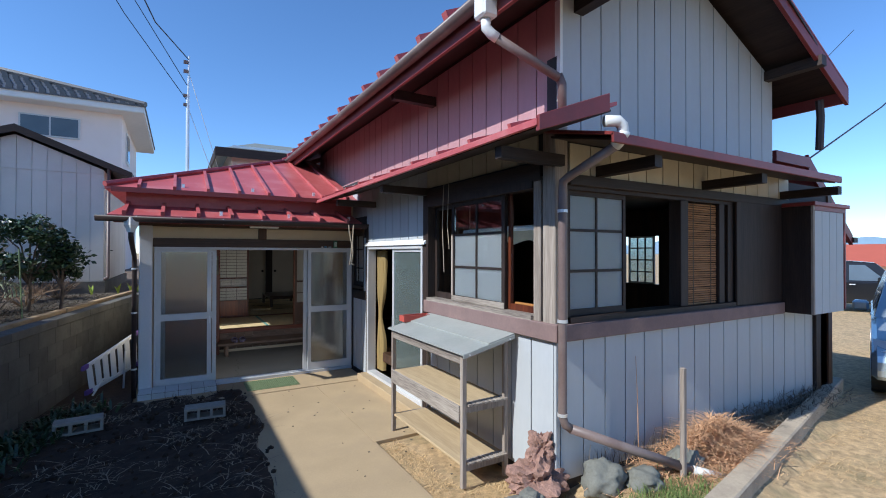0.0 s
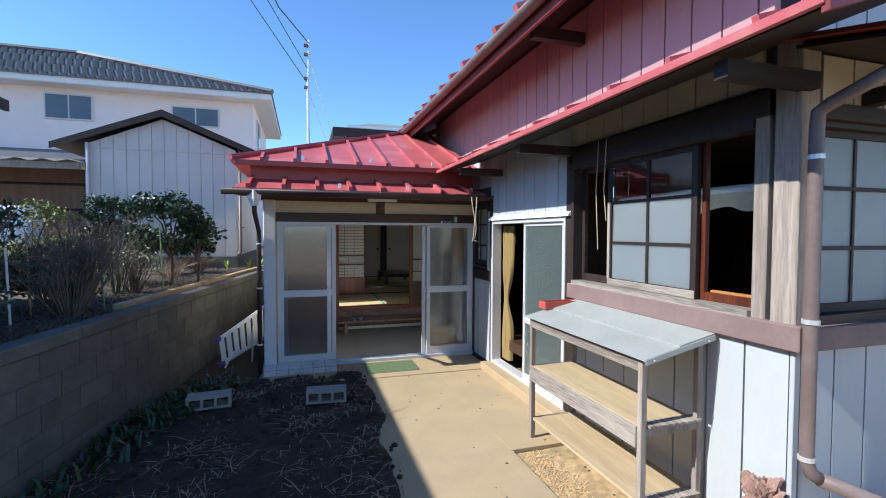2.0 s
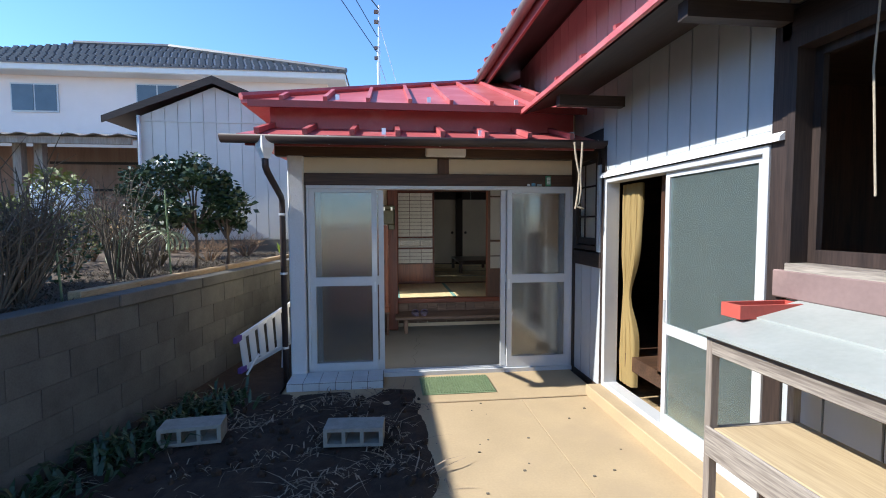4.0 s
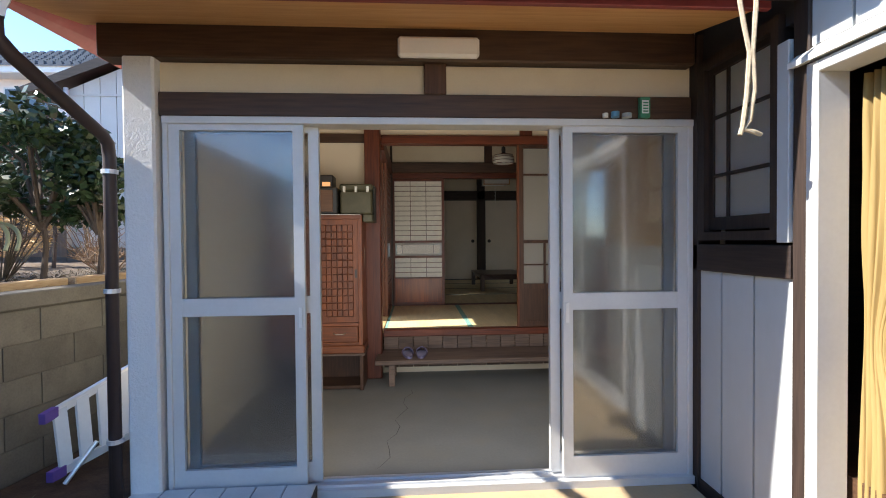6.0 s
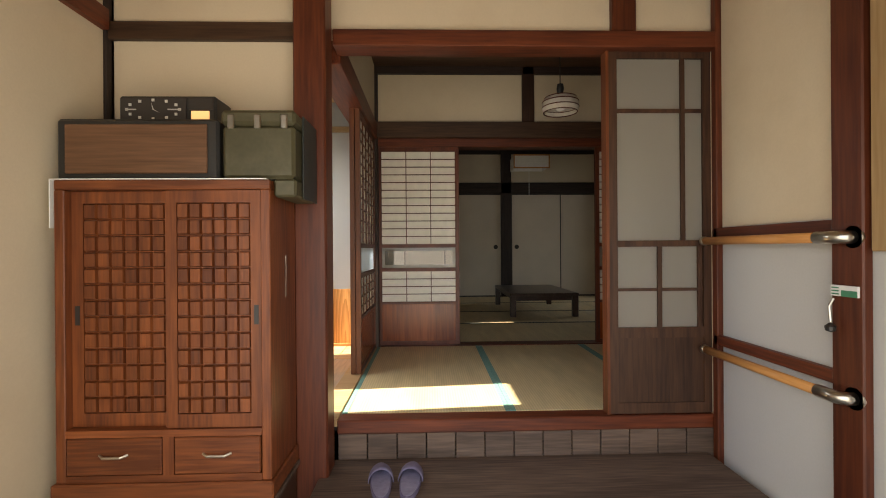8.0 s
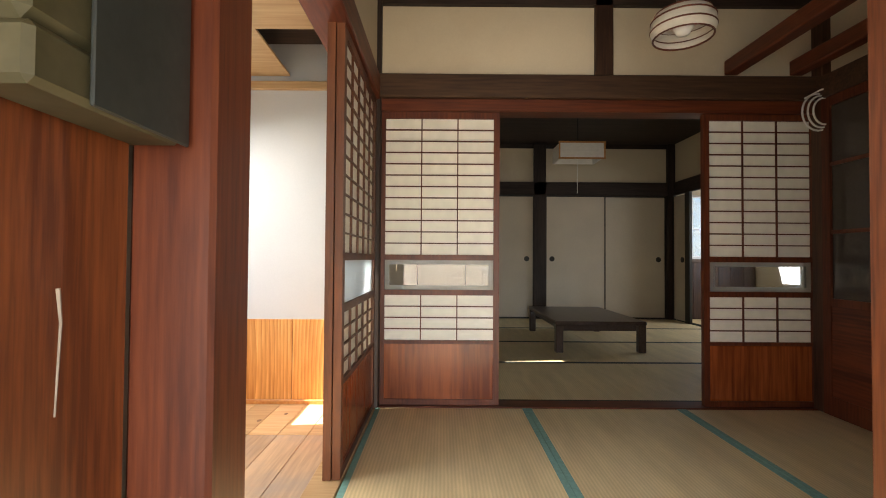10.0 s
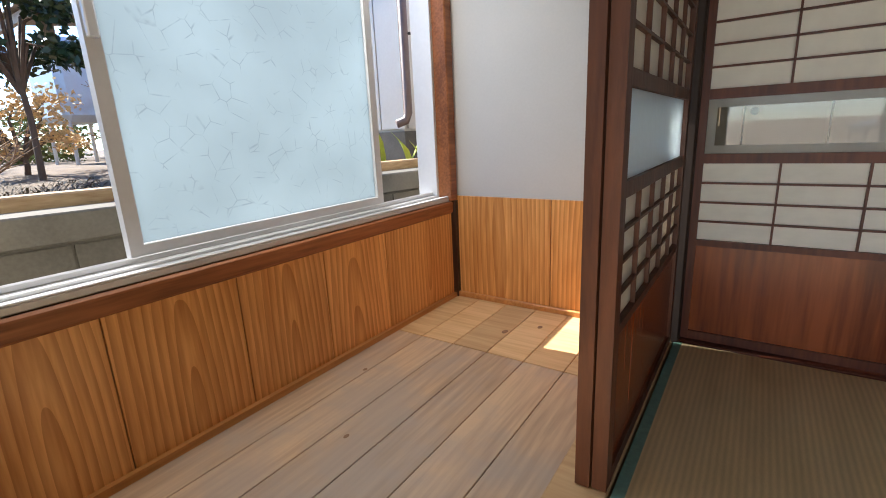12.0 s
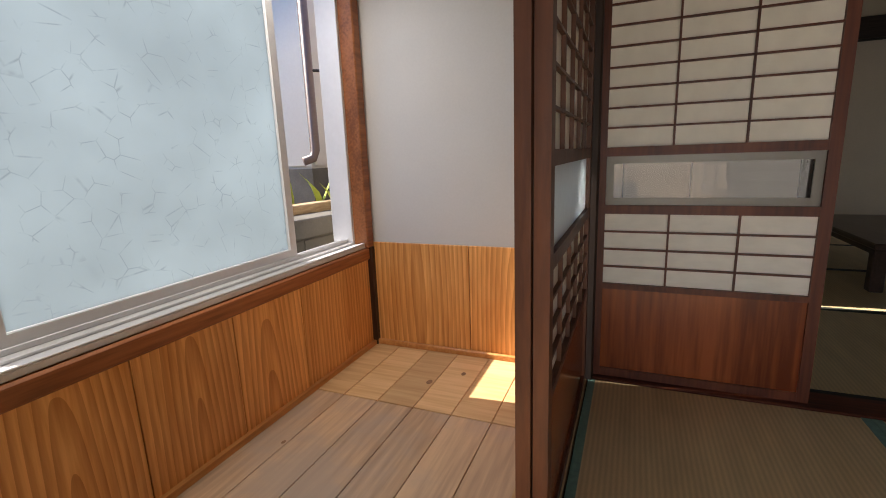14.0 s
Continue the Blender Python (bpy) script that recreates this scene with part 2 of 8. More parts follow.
def figured(name, color, dark, rough=0.35, period=0.02, stretch=0.11):
    """Wood with arched growth rings about the middle of each panel."""
    m = wood(name, color, dark, rough, "z", ring=9, per_object=0.08, broad=0.8)
    n, l = m.node_tree.nodes, m.node_tree.links
    tc, mp, wave, info = n.new("ShaderNodeTexCoord"), n.new("ShaderNodeMapping"), n.new("ShaderNodeTexWave"), n.new("ShaderNodeObjectInfo")
    mp.inputs["Scale"].default_value = (1, 1, stretch)
    off = n.new("ShaderNodeVectorMath")
    off.operation = "MULTIPLY_ADD"
    l.new(info.outputs["Random"], off.inputs[0])
    off.inputs[1].default_value, off.inputs[2].default_value = (0.0, 0.07, 0.5), (0, -0.04, -0.25)
    add = n.new("ShaderNodeVectorMath")
    l.new(tc.outputs["Object"], add.inputs[0]), l.new(off.outputs["Vector"], add.inputs[1])
    l.new(add.outputs["Vector"], mp.inputs["Vector"])
    wave.wave_type, wave.rings_direction, wave.wave_profile = "RINGS", "SPHERICAL", "SAW"
    wave.inputs["Scale"].default_value, wave.inputs["Distortion"].default_value = 0.314 / period, 7.5
    wave.inputs["Detail"].default_value, wave.inputs["Detail Scale"].default_value = 2.5, 0.45
    l.new(mp.outputs["Vector"], wave.inputs["Vector"])
    ramp = n.new("ShaderNodeValToRGB")
    ramp.color_ramp.elements[0].position, ramp.color_ramp.elements[1].position = 0.25, 0.95
    ramp.color_ramp.elements[0].color, ramp.color_ramp.elements[1].color = (1, 1, 1, 1), (0.52, 0.36, 0.24, 1)
    l.new(wave.outputs["Fac"], ramp.inputs["Fac"])
    mul = n.new("ShaderNodeMixRGB")
    mul.blend_type = "MULTIPLY"
    mul.inputs["Fac"].default_value = 0.6
    b = n["Principled BSDF"]
    l.new(b.inputs["Base Color"].links[0].from_socket, mul.inputs["Color1"])
    l.new(ramp.outputs["Color"], mul.inputs["Color2"])
    l.new(mul.outputs["Color"], b.inputs["Base Color"])
    return m


WAINSCOT = figured("orange_wainscot", (0.84, 0.45, 0.16), (0.62, 0.28, 0.08))
WORN_STILE = mat("chipped_brown_stile", (0.085, 0.028, 0.012), 0.5, var=0.45, scale=14, fine=70, bump=0.5, stretch=(1, 1, 0.12), dirt=(0.22, 0.075, 0.03), dirt_scale=9, dirt_amount=0.7)
SILL_WOOD = wood("orange_sill_wood", (0.36, 0.13, 0.045), (0.18, 0.06, 0.02), 0.45, "y", ring=8)
FLOOR_BOARD = wood("floor_board", (0.56, 0.39, 0.245), (0.36, 0.25, 0.165), 0.38, "y", ring=6, per_object=0.1)
fn_, fl_ = FLOOR_BOARD.node_tree.nodes, FLOOR_BOARD.node_tree.links
worn, worn_at, worn_ramp, worn_mix = fn_.new("ShaderNodeTexNoise"), fn_.new("ShaderNodeNewGeometry"), fn_.new("ShaderNodeValToRGB"), fn_.new("ShaderNodeMixRGB")
worn.inputs["Scale"].default_value, worn.inputs["Detail"].default_value, worn.inputs["Roughness"].default_value = 3.2, 5, 0.6
worn_ramp.color_ramp.elements[0].position, worn_ramp.color_ramp.elements[1].position = 0.44, 0.62
worn_ramp.color_ramp.elements[0].color, worn_ramp.color_ramp.elements[1].color = (0, 0, 0, 1), (0.7, 0.7, 0.7, 1)
fl_.new(worn_at.outputs["Position"], worn.inputs["Vector"]), fl_.new(worn.outputs["Fac"], worn_ramp.inputs["Fac"]), fl_.new(worn_ramp.outputs["Color"], worn_mix.inputs["Fac"])
fl_.new(fn_["Principled BSDF"].inputs["Base Color"].links[0].from_socket, worn_mix.inputs["Color1"])
worn_mix.inputs["Color2"].default_value = (0.36, 0.30, 0.25, 1)
fl_.new(worn_mix.outputs["Color"], fn_["Principled BSDF"].inputs["Base Color"])
LIGHT_WOOD = wood("light_ceiling_wood", (0.62, 0.42, 0.22), (0.48, 0.30, 0.14), 0.6, "x", ring=6)
BOARD_WALL = wood("pale_board_wall", (0.50, 0.34, 0.17), (0.38, 0.24, 0.11), 0.55, "z", ring=7)
HANDRAIL_X = wood("orange_soffit_wood", (0.74, 0.42, 0.18), (0.60, 0.30, 0.11), 0.5, "x", ring=8)
HANDRAIL = wood("handrail_wood", (0.55, 0.27, 0.09), (0.40, 0.17, 0.05), 0.35, "y", ring=8)
PLASTER = mat("cream_plaster", (0.65, 0.56, 0.415), 0.9, var=0.05, scale=2.5, fine=120, bump=0.12, dirt=(0.50, 0.40, 0.27), dirt_scale=1.2, dirt_amount=0.3)
WHITE_WALL = mat("white_plaster", (0.52, 0.52, 0.505), 0.9, var=0.05, scale=2.5, fine=120, bump=0.1, dirt=(0.6, 0.56, 0.5), dirt_scale=1.5, dirt_amount=0.25)
STUCCO = mat("rough_stucco", (0.66, 0.66, 0.66), 0.85, var=0.05, scale=60, fine=140, bump=0.9)
ALU = mat("aluminium", (0.72, 0.73, 0.74), 0.38, 0.55, var=0.05, scale=8, bump=0.02)
ALU_WHITE = mat("pale_aluminium", (0.58, 0.585, 0.59), 0.45, 0.15, var=0.06, scale=5, bump=0.02, dirt=(0.5, 0.5, 0.5), dirt_amount=0.3)
STEEL = mat("weathered_steel", (0.36, 0.33, 0.30), 0.6, 0.5, var=0.2, bump=0.1, dirt=(0.25, 0.14, 0.08), dirt_amount=0.6)
GUTTER = mat("dark_brown_gutter", (0.045, 0.03, 0.028), 0.55, var=0.15, bump=0.03)
PIPE_BROWN = mat("brown_pipe", (0.16, 0.115, 0.105), 0.45, var=0.15, bump=0.05, dirt=(0.3, 0.26, 0.24), dirt_amount=0.4)
PIPE_WHITE = mat("white_pipe", (0.70, 0.70, 0.68), 0.45, var=0.06, bump=0.03)
CONCRETE = mat("tan_concrete", (0.41, 0.305, 0.178), 0.9, var=0.12, scale=2.5, fine=70, bump=0.25, dirt=(0.36, 0.27, 0.17), dirt_scale=1.3, dirt_amount=0.6)
# Court shade is put into this dark concrete tone; BLOCK_GREY below is unshaded.
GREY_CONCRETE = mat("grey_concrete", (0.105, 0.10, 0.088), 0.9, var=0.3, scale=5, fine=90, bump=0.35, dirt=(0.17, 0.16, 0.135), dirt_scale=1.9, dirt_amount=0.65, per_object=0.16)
BLOCK_GREY = mat("dry_block_concrete", (0.30, 0.28, 0.24), 0.95, var=0.2, scale=20, fine=120, bump=0.5)
DOMA = mat("smooth_dark_concrete", (0.165, 0.165, 0.155), 0.5, var=0.15, scale=3, fine=60, bump=0.1, dirt=(0.19, 0.175, 0.14), dirt_scale=2.2, dirt_amount=0.6)
LITTER = mat("leaf_littered_earth", (0.13, 0.095, 0.068), 0.95, var=0.5, scale=9, fine=90, bump=1.0, dirt=(0.05, 0.038, 0.026), dirt_scale=6, dirt_amount=0.8)
SOIL = mat("dark_soil", (0.034, 0.019, 0.0105), 0.95, var=0.6, scale=14, fine=110, bump=1.0, dirt=(0.065, 0.042, 0.026), dirt_scale=9, dirt_amount=0.5)
EARTH = mat("dry_grassy_earth", (0.46, 0.325, 0.175), 0.95, var=0.55, scale=16, fine=140, bump=1.0, dirt=(0.22, 0.19, 0.10), dirt_scale=3, dirt_amount=0.6)
STRAW = mat("dry_straw", (0.58, 0.41, 0.21), 0.85, var=0.3, scale=20, bump=0, per_object=0.1)
RUST_STRAW = mat("reddish_dry_stalks", (0.58, 0.34, 0.185), 0.85, var=0.35, scale=15, bump=0)
TWIG = mat("grey_twigs", (0.12, 0.10, 0.075), 0.9, var=0.4, scale=15, bump=0)
GREEN_GRASS = mat("green_grass", (0.14, 0.19, 0.05), 0.8, var=0.35, scale=12, bump=0)
LEAF = mat("dark_evergreen_leaf", (0.030, 0.058, 0.022), 0.4, var=0.45, scale=9, bump=0)
LEAF_LIGHT = mat("yellow_green_leaf", (0.17, 0.19, 0.045), 0.6, var=0.4, scale=9, bump=0)
SPEAR_LEAF = mat("bright_green_leaf", (0.34, 0.42, 0.06), 0.5, var=0.2, scale=12, bump=0)
BARK = mat("bark", (0.12, 0.09, 0.07), 0.95, var=0.35, scale=20, bump=0.6, stretch=(1, 1, 0.3))
ROCK = mat("grey_rock", (0.17, 0.17, 0.145), 0.9, var=0.3, scale=9, fine=60, bump=0.8)
LAVA = mat("reddish_lava_rock", (0.27, 0.16, 0.125), 0.95, var=0.55, scale=22, fine=90, bump=1.0)
TATAMI = mat("tatami_straw", (0.72, 0.57, 0.32), 0.5, var=0.14, scale=3, fine=110, bump=0.2, stretch=(6, 1, 1), dirt=(0.52, 0.40, 0.21), dirt_scale=1.0, dirt_amount=0.5, per_object=0.06)
tn, tl = TATAMI.node_tree.nodes, TATAMI.node_tree.links
weave, weave_pos, weave_mix = tn.new("ShaderNodeTexWave"), tn.new("ShaderNodeNewGeometry"), tn.new("ShaderNodeMixRGB")
weave.bands_direction = "X"
weave.inputs["Scale"].default_value, weave.inputs["Distortion"].default_value = 0.314 / 0.014, 0.6
tl.new(weave_pos.outputs["Position"], weave.inputs["Vector"])
weave_mix.blend_type = "MULTIPLY"
weave_mix.inputs["Fac"].default_value = 0.16
tl.new(tn["Principled BSDF"].inputs["Base Color"].links[0].from_socket, weave_mix.inputs["Color1"])
tl.new(weave.outputs["Color"], weave_mix.inputs["Color2"])
tl.new(weave_mix.outputs["Color"], tn["Principled BSDF"].inputs["Base Color"])
TATAMI_EDGE = mat("green_tatami_border", (0.17, 0.33, 0.29), 0.75, var=0.15, scale=60, bump=0.1)
DARK_EDGE = mat("dark_tatami_border", (0.03, 0.035, 0.03), 0.8, var=0.15, scale=60, bump=0.1)
SHOJI_PAPER = paper("shoji_paper", (0.95, 0.92, 0.84), 0.1)
SIDE_PAPER = paper("thin_shoji_paper", (0.94, 0.91, 0.85), 0.45)
FUSUMA = mat("fusuma_paper", (0.60, 0.53, 0.43), 0.85, var=0.08, scale=3, fine=60, bump=0.03)
FROST = glass("frosted_glass", (0.86, 0.93, 0.96), 0.35, 0.35, 0.25, 26)


def film_glass(name, color):
    """Strongly scattering window film with a faint pattern of broken hair lines."""
    m = bpy.data.materials.new(name)
    m.use_nodes = True
    n, l = m.node_tree.nodes, m.node_tree.links
    b = n["Principled BSDF"]
    b.inputs["Base Color"].default_value, b.inputs["Roughness"].default_value = (0.25, 0.3, 0.32, 1), 0.3
    geo, vor, nz = n.new("ShaderNodeNewGeometry"), n.new("ShaderNodeTexVoronoi"), n.new("ShaderNodeTexNoise")
    vor.feature = "DISTANCE_TO_EDGE"
    vor.inputs["Scale"].default_value, nz.inputs["Scale"].default_value, nz.inputs["Detail"].default_value = 18, 19, 3
    l.new(geo.outputs["Position"], vor.inputs["Vector"]), l.new(geo.outputs["Position"], nz.inputs["Vector"])
    line, gate, both = n.new("ShaderNodeMapRange"), n.new("ShaderNodeMapRange"), n.new("ShaderNodeMath")
    l.new(vor.outputs["Distance"], line.inputs["Value"]), l.new(nz.outputs["Fac"], gate.inputs["Value"])
    line.inputs["From Min"].default_value, line.inputs["From Max"].default_value, line.inputs["To Min"].default_value, line.inputs["To Max"].default_value = 0.0, 0.027, 1.0, 0.0
    gate.inputs["From Min"].default_value, gate.inputs["From Max"].default_value = 0.48, 0.62
    both.operation = "MULTIPLY"
    l.new(line.outputs["Result"], both.inputs[0]), l.new(gate.outputs["Result"], both.inputs[1])
    cloud, ramp, mx = n.new("ShaderNodeTexNoise"), n.new("ShaderNodeValToRGB"), n.new("ShaderNodeMixRGB")
    cloud.inputs["Scale"].default_value, cloud.inputs["Detail"].default_value = 3, 4
    l.new(geo.outputs["Position"], cloud.inputs["Vector"]), l.new(cloud.outputs["Fac"], ramp.inputs["Fac"])
    ramp.color_ramp.elements[0].position, ramp.color_ramp.elements[1].position = 0.3, 0.7
    ramp.color_ramp.elements[0].color, ramp.color_ramp.elements[1].color = (*[c * 0.85 for c in color], 1), (*color, 1)
    l.new(both.outputs[0], mx.inputs["Fac"]), l.new(ramp.outputs["Color"], mx.inputs["Color1"])
    mx.inputs["Color2"].default_value = (*[c * 0.64 for c in color], 1)
    t, mix = n.new("ShaderNodeBsdfTranslucent"), n.new("ShaderNodeMixShader")
    l.new(mx.outputs["Color"], t.inputs["Color"])
    mix.inputs["Fac"].default_value = 0.88
    l.new(b.outputs[0], mix.inputs[1]), l.new(t.outputs[0], mix.inputs[2])
    l.new(mix.outputs[0], n["Material Output"].inputs["Surface"])
    MATS[name] = m
    return m


FROST_CRACKLE = film_glass("crackled_film_glass", (0.40, 0.455, 0.485))
FROST_DOOR = glass("frosted_door_glass", (0.68, 0.70, 0.70), 0.16, 0.08, 0.12, 45)
coat = FROST_DOOR.node_tree.nodes["Principled BSDF"]
coat.inputs["Coat Weight"].default_value, coat.inputs["Coat Roughness"].default_value = 1.0, 0.03
FROST_GREEN = glass("greenish_frosted_glass", (0.55, 0.66, 0.64), 0.2, 0.25, 0.1, 45)
FROST_WARM = glass("warm_frosted_glass", (0.82, 0.80, 0.74), 0.3, 0.5, 0.1, 45)
CLEAR = glass("clear_glass", (0.97, 0.98, 0.98), 0.0)
CURTAIN = paper("yellow_curtain", (0.40, 0.29, 0.125), 0.25)
BAMBOO = mat("bamboo_blind", (0.33, 0.17, 0.075), 0.7, var=0.4, scale=12, fine=50, bump=0.3, stretch=(0.3, 1, 4), per_object=0.25)
TILE_ROOF = mat("grey_roof_tiles", (0.085, 0.09, 0.10), 0.45, var=0.25, scale=2, bump=0.1)
WHITE_HOUSE = mat("pale_house_render", (0.82, 0.72, 0.68), 0.85, var=0.04, scale=2, bump=0.05)
BLACK = mat("black_plastic", (0.022, 0.021, 0.020), 0.4, var=0.2, bump=0.03)
WHITE_PAINT = mat("white_paint", (0.78, 0.78, 0.76), 0.5, var=0.04, bump=0.02)
# Opaque pane: the dark room behind clear glass is put into its colour.
DARK_ROOM_PANE = mat("glossy_dark_room_pane", (0.05, 0.04, 0.034), 0.06, var=0.2, scale=2, bump=0)
CHROME = mat("brushed_metal", (0.55, 0.52, 0.46), 0.28, 1.0, var=0.1, bump=0.02)

# ---- builders ----
AT = {}


def bx(x0, x1, y0, y1, z0, z1, bm=None):
    """A box, as a new bmesh or added to one."""
    bm = bm or bmesh.new()
    v = [bm.verts.new(p) for p in ((x0, y0, z0), (x1, y0, z0), (x1, y1, z0), (x0, y1, z0), (x0, y0, z1), (x1, y0, z1), (x1, y1, z1), (x0, y1, z1))]
    for f in ((3, 2, 1, 0), (4, 5, 6, 7), (0, 1, 5, 4), (1, 2, 6, 5), (2, 3, 7, 6), (3, 0, 4, 7)):
        bm.faces.new([v[i] for i in f])
    return bm


def prism(points, d, bm=None):
    """A prism over a polygon of 3D points, drawn out along d."""
    bm = bm or bmesh.new()
    d = Vector(d)
    a = [bm.verts.new(Vector(p)) for p in points]
    b = [bm.verts.new(Vector(p) + d) for p in points]
    n = len(a)
    bm.faces.new(a[::-1]), bm.faces.new(b)
    for i in range(n):
        bm.faces.new((a[i], a[(i + 1) % n], b[(i + 1) % n], b[i]))
    bmesh.ops.recalc_face_normals(bm, faces=bm.faces)
    return bm


def tube(points, r, bm=None, sides=10, taper=1.0, cap=True):
    """A round tube along a line of points."""
    bm = bm or bmesh.new()
    pts = [Vector(p) for p in points]
    rings = []
    side = None
    for i, p in enumerate(pts):
        t = (pts[min(i + 1, len(pts) - 1)] - pts[max(i - 1, 0)]).normalized()
        if side is None:
            side = t.cross(Vector((0, 0, 1)) if abs(t.z) < 0.9 else Vector((1, 0, 0))).normalized()
        side = (side - t * side.dot(t)).normalized()
        up = t.cross(side)
        k = r * (1 + (taper - 1) * i / max(1, len(pts) - 1))
        rings.append([bm.verts.new(p + k * (math.cos(a) * side + math.sin(a) * up)) for a in (2 * math.pi * j / sides for j in range(sides))])
    for a, b in zip(rings, rings[1:]):
        for j in range(sides):
            bm.faces.new((a[j], a[(j + 1) % sides], b[(j + 1) % sides], b[j]))
    if cap:
        bm.faces.new(rings[0][::-1]), bm.faces.new(rings[-1])
    return bm


def lathe(profile, centre, bm=None, sides=24):
    """A turned shape: (radius, height) pairs about an upright axis."""
    bm = bm or bmesh.new()
    c = Vector(centre)
    rings = [[bm.verts.new(c + Vector((r * math.cos(2 * math.pi * j / sides), r * math.sin(2 * math.pi * j / sides), z))) for j in range(sides)] for r, z in profile]
    for a, b in zip(rings, rings[1:]):
        for j in range(sides):
            bm.faces.new((a[j], a[(j + 1) % sides], b[(j + 1) % sides], b[j]))
    return bm


def thing(name, loc, label, category, group="", kind=""):
    e = new(name)
    e.empty_display_size = 0.1
    e.location = loc
    AT[e] = Vector(loc)
    return tagged(e, label, category, group, kind)


def part(name, bm, material, parent=None, label="", bevel=0.0, smooth=False, kind="", category="", group=""):
    """Links a bmesh, given in world places, as one mesh object, under its parent if it has one."""
    if bevel:
        bmesh.ops.bevel(bm, geom=list(bm.edges), offset=bevel, segments=1, affect="EDGES", clamp_overlap=True)
    lo = [min(v.co[i] for v in bm.verts) for i in range(3)]
    hi = [max(v.co[i] for v in bm.verts) for i in range(3)]
    c = Vector(((lo[0] + hi[0]) / 2, (lo[1] + hi[1]) / 2, lo[2]))
    bmesh.ops.translate(bm, verts=bm.verts, vec=-c)
    me = bpy.data.meshes.new(name)
    bm.to_mesh(me)
    bm.free()
    me.materials.append(material)
    if smooth:
        for p in me.polygons:
            p.use_smooth = True
    ob = new(name, me)
    AT[ob] = c
    ob.location = c - (AT[parent] if parent else Vector())
    if parent:
        ob.parent = parent
    return tagged(ob, label, category, group, kind)


def structure(name, bm, material, label="", bevel=0.0):
    return part(name, bm, material, None, label, bevel, kind="structure", category=name.split("_")[0])


def sash(parent, axis, plane, a0, a1, z0, z1, frame_mat, pane_mat, cols=1, rows=(), thick=0.03, stile=0.045, top=0.05, bottom=0.09, bar=0.018, bar_mat=None, name="sash", bars_v=None, pane_rows=None, shadow=True):
    """A framed sash in the plane x = plane or y = plane: stiles, rails, bars and panes. rows: heights of the cross bars, as (height, depth)."""
    def b(u0, u1, w0, w1, t=thick, bm=None):
        if axis == "y":
            return bx(u0, u1, plane - t / 2, plane + t / 2, w0, w1, bm)
        return bx(plane - t / 2, plane + t / 2, u0, u1, w0, w1, bm)
    mid = ((a0 + a1) / 2, plane, z0) if axis == "y" else (plane, (a0 + a1) / 2, z0)
    s = thing(name, mid, "", "") if parent is None else None
    if parent is not None:
        fr = bmesh.new()
        b(a0, a0 + stile, z0, z1, thick, fr), b(a1 - stile, a1, z0, z1, thick, fr)
        b(a0 + stile, a1 - stile, z1 - top, z1, thick, fr), b(a0 + stile, a1 - stile, z0, z0 + bottom, thick, fr)
        for h, d in rows:
            if d > 0.03 or bar_mat is None:
                b(a0 + stile, a1 - stile, h - d / 2, h + d / 2, thick * (0.9 if d > 0.03 else 0.7), fr)
        s = part(name, fr, frame_mat, parent)
        for h, d in rows:
            if d <= 0.03 and bar_mat is not None:
                part("cross_bar", b(a0 + stile, a1 - stile, h - d / 2, h + d / 2, thick * 0.66), bar_mat, s)
    ins = (a0 + stile, a1 - stile)
    edges = sorted([z0 + bottom] + [h for h, d in rows] + [z1 - top])
    xs = bars_v if bars_v is not None else [ins[0] + (ins[1] - ins[0]) * i / cols for i in range(1, cols)]
    for u in xs:
        part("glazing_bar", b(u - bar / 2, u + bar / 2, z0 + bottom, z1 - top, thick * 0.7), bar_mat or frame_mat, s)
    us = [ins[0]] + list(xs) + [ins[1]]
    for i, (w0, w1) in enumerate(zip(edges, edges[1:])):
        pm = pane_rows[i] if pane_rows else pane_mat
        if pm is None:
            continue
        for u0, u1 in zip(us, us[1:]):
            p = part("pane", b(u0 + 0.002, u1 - 0.002, w0 + 0.002, w1 - 0.002, 0.006), pm, s)
            p.visible_shadow = shadow
    return s


def boards(parent, axis, plane, out, a0, a1, z0, top, pitch, material, name="siding_board", depth=0.012, gap=0.012):
    """Upright boards on a wall, each a piece of its own; top is a height or a function of the place along the wall."""
    n = max(1, round((a1 - a0) / pitch))
    for i in range(n):
        u0, u1 = a0 + (a1 - a0) * i / n + gap / 2, a0 + (a1 - a0) * (i + 1) / n - gap / 2
        h0, h1 = (top(u0), top(u1)) if callable(top) else (top, top)
        if axis == "x":
            bm = prism([(plane, u0, z0), (plane, u1, z0), (plane, u1, h1), (plane, u0, h0)], (out * depth, 0, 0))
        else:
            bm = prism([(u0, plane, z0), (u1, plane, z0), (u1, plane, h1), (u0, plane, h0)], (0, out * depth, 0))
        part(name, bm, material, parent)

# ---- ground ----
def wall_x(y):
    """The face of the retaining wall, which runs at a slant along the court."""
    return -2.35 + 0.175 * y


def lift(x, y):
    """Height of the ground: a low bank along the south wall of the house."""
    a = min(1, max(0, (x - 1.9) / 0.9)) * min(1, max(0, (3.2 - y) / 1.2)) * min(1, max(0, (y + 4) / 4))
    k = min(1, max(0, (y - 1.5 - 0.209 * (x - 2.9)) / 0.18)) if x > 2.9 else 1 - 0.6 * min(1, max(0, (x - 2.0) / 0.9)) * min(1, max(0, (1.6 - y) / 0.5))
    return (0.07 + 0.13 * k) * a * a * (3 - 2 * a) + 0.012 * noise.noise((x * 2.3, y * 2.3, 0))


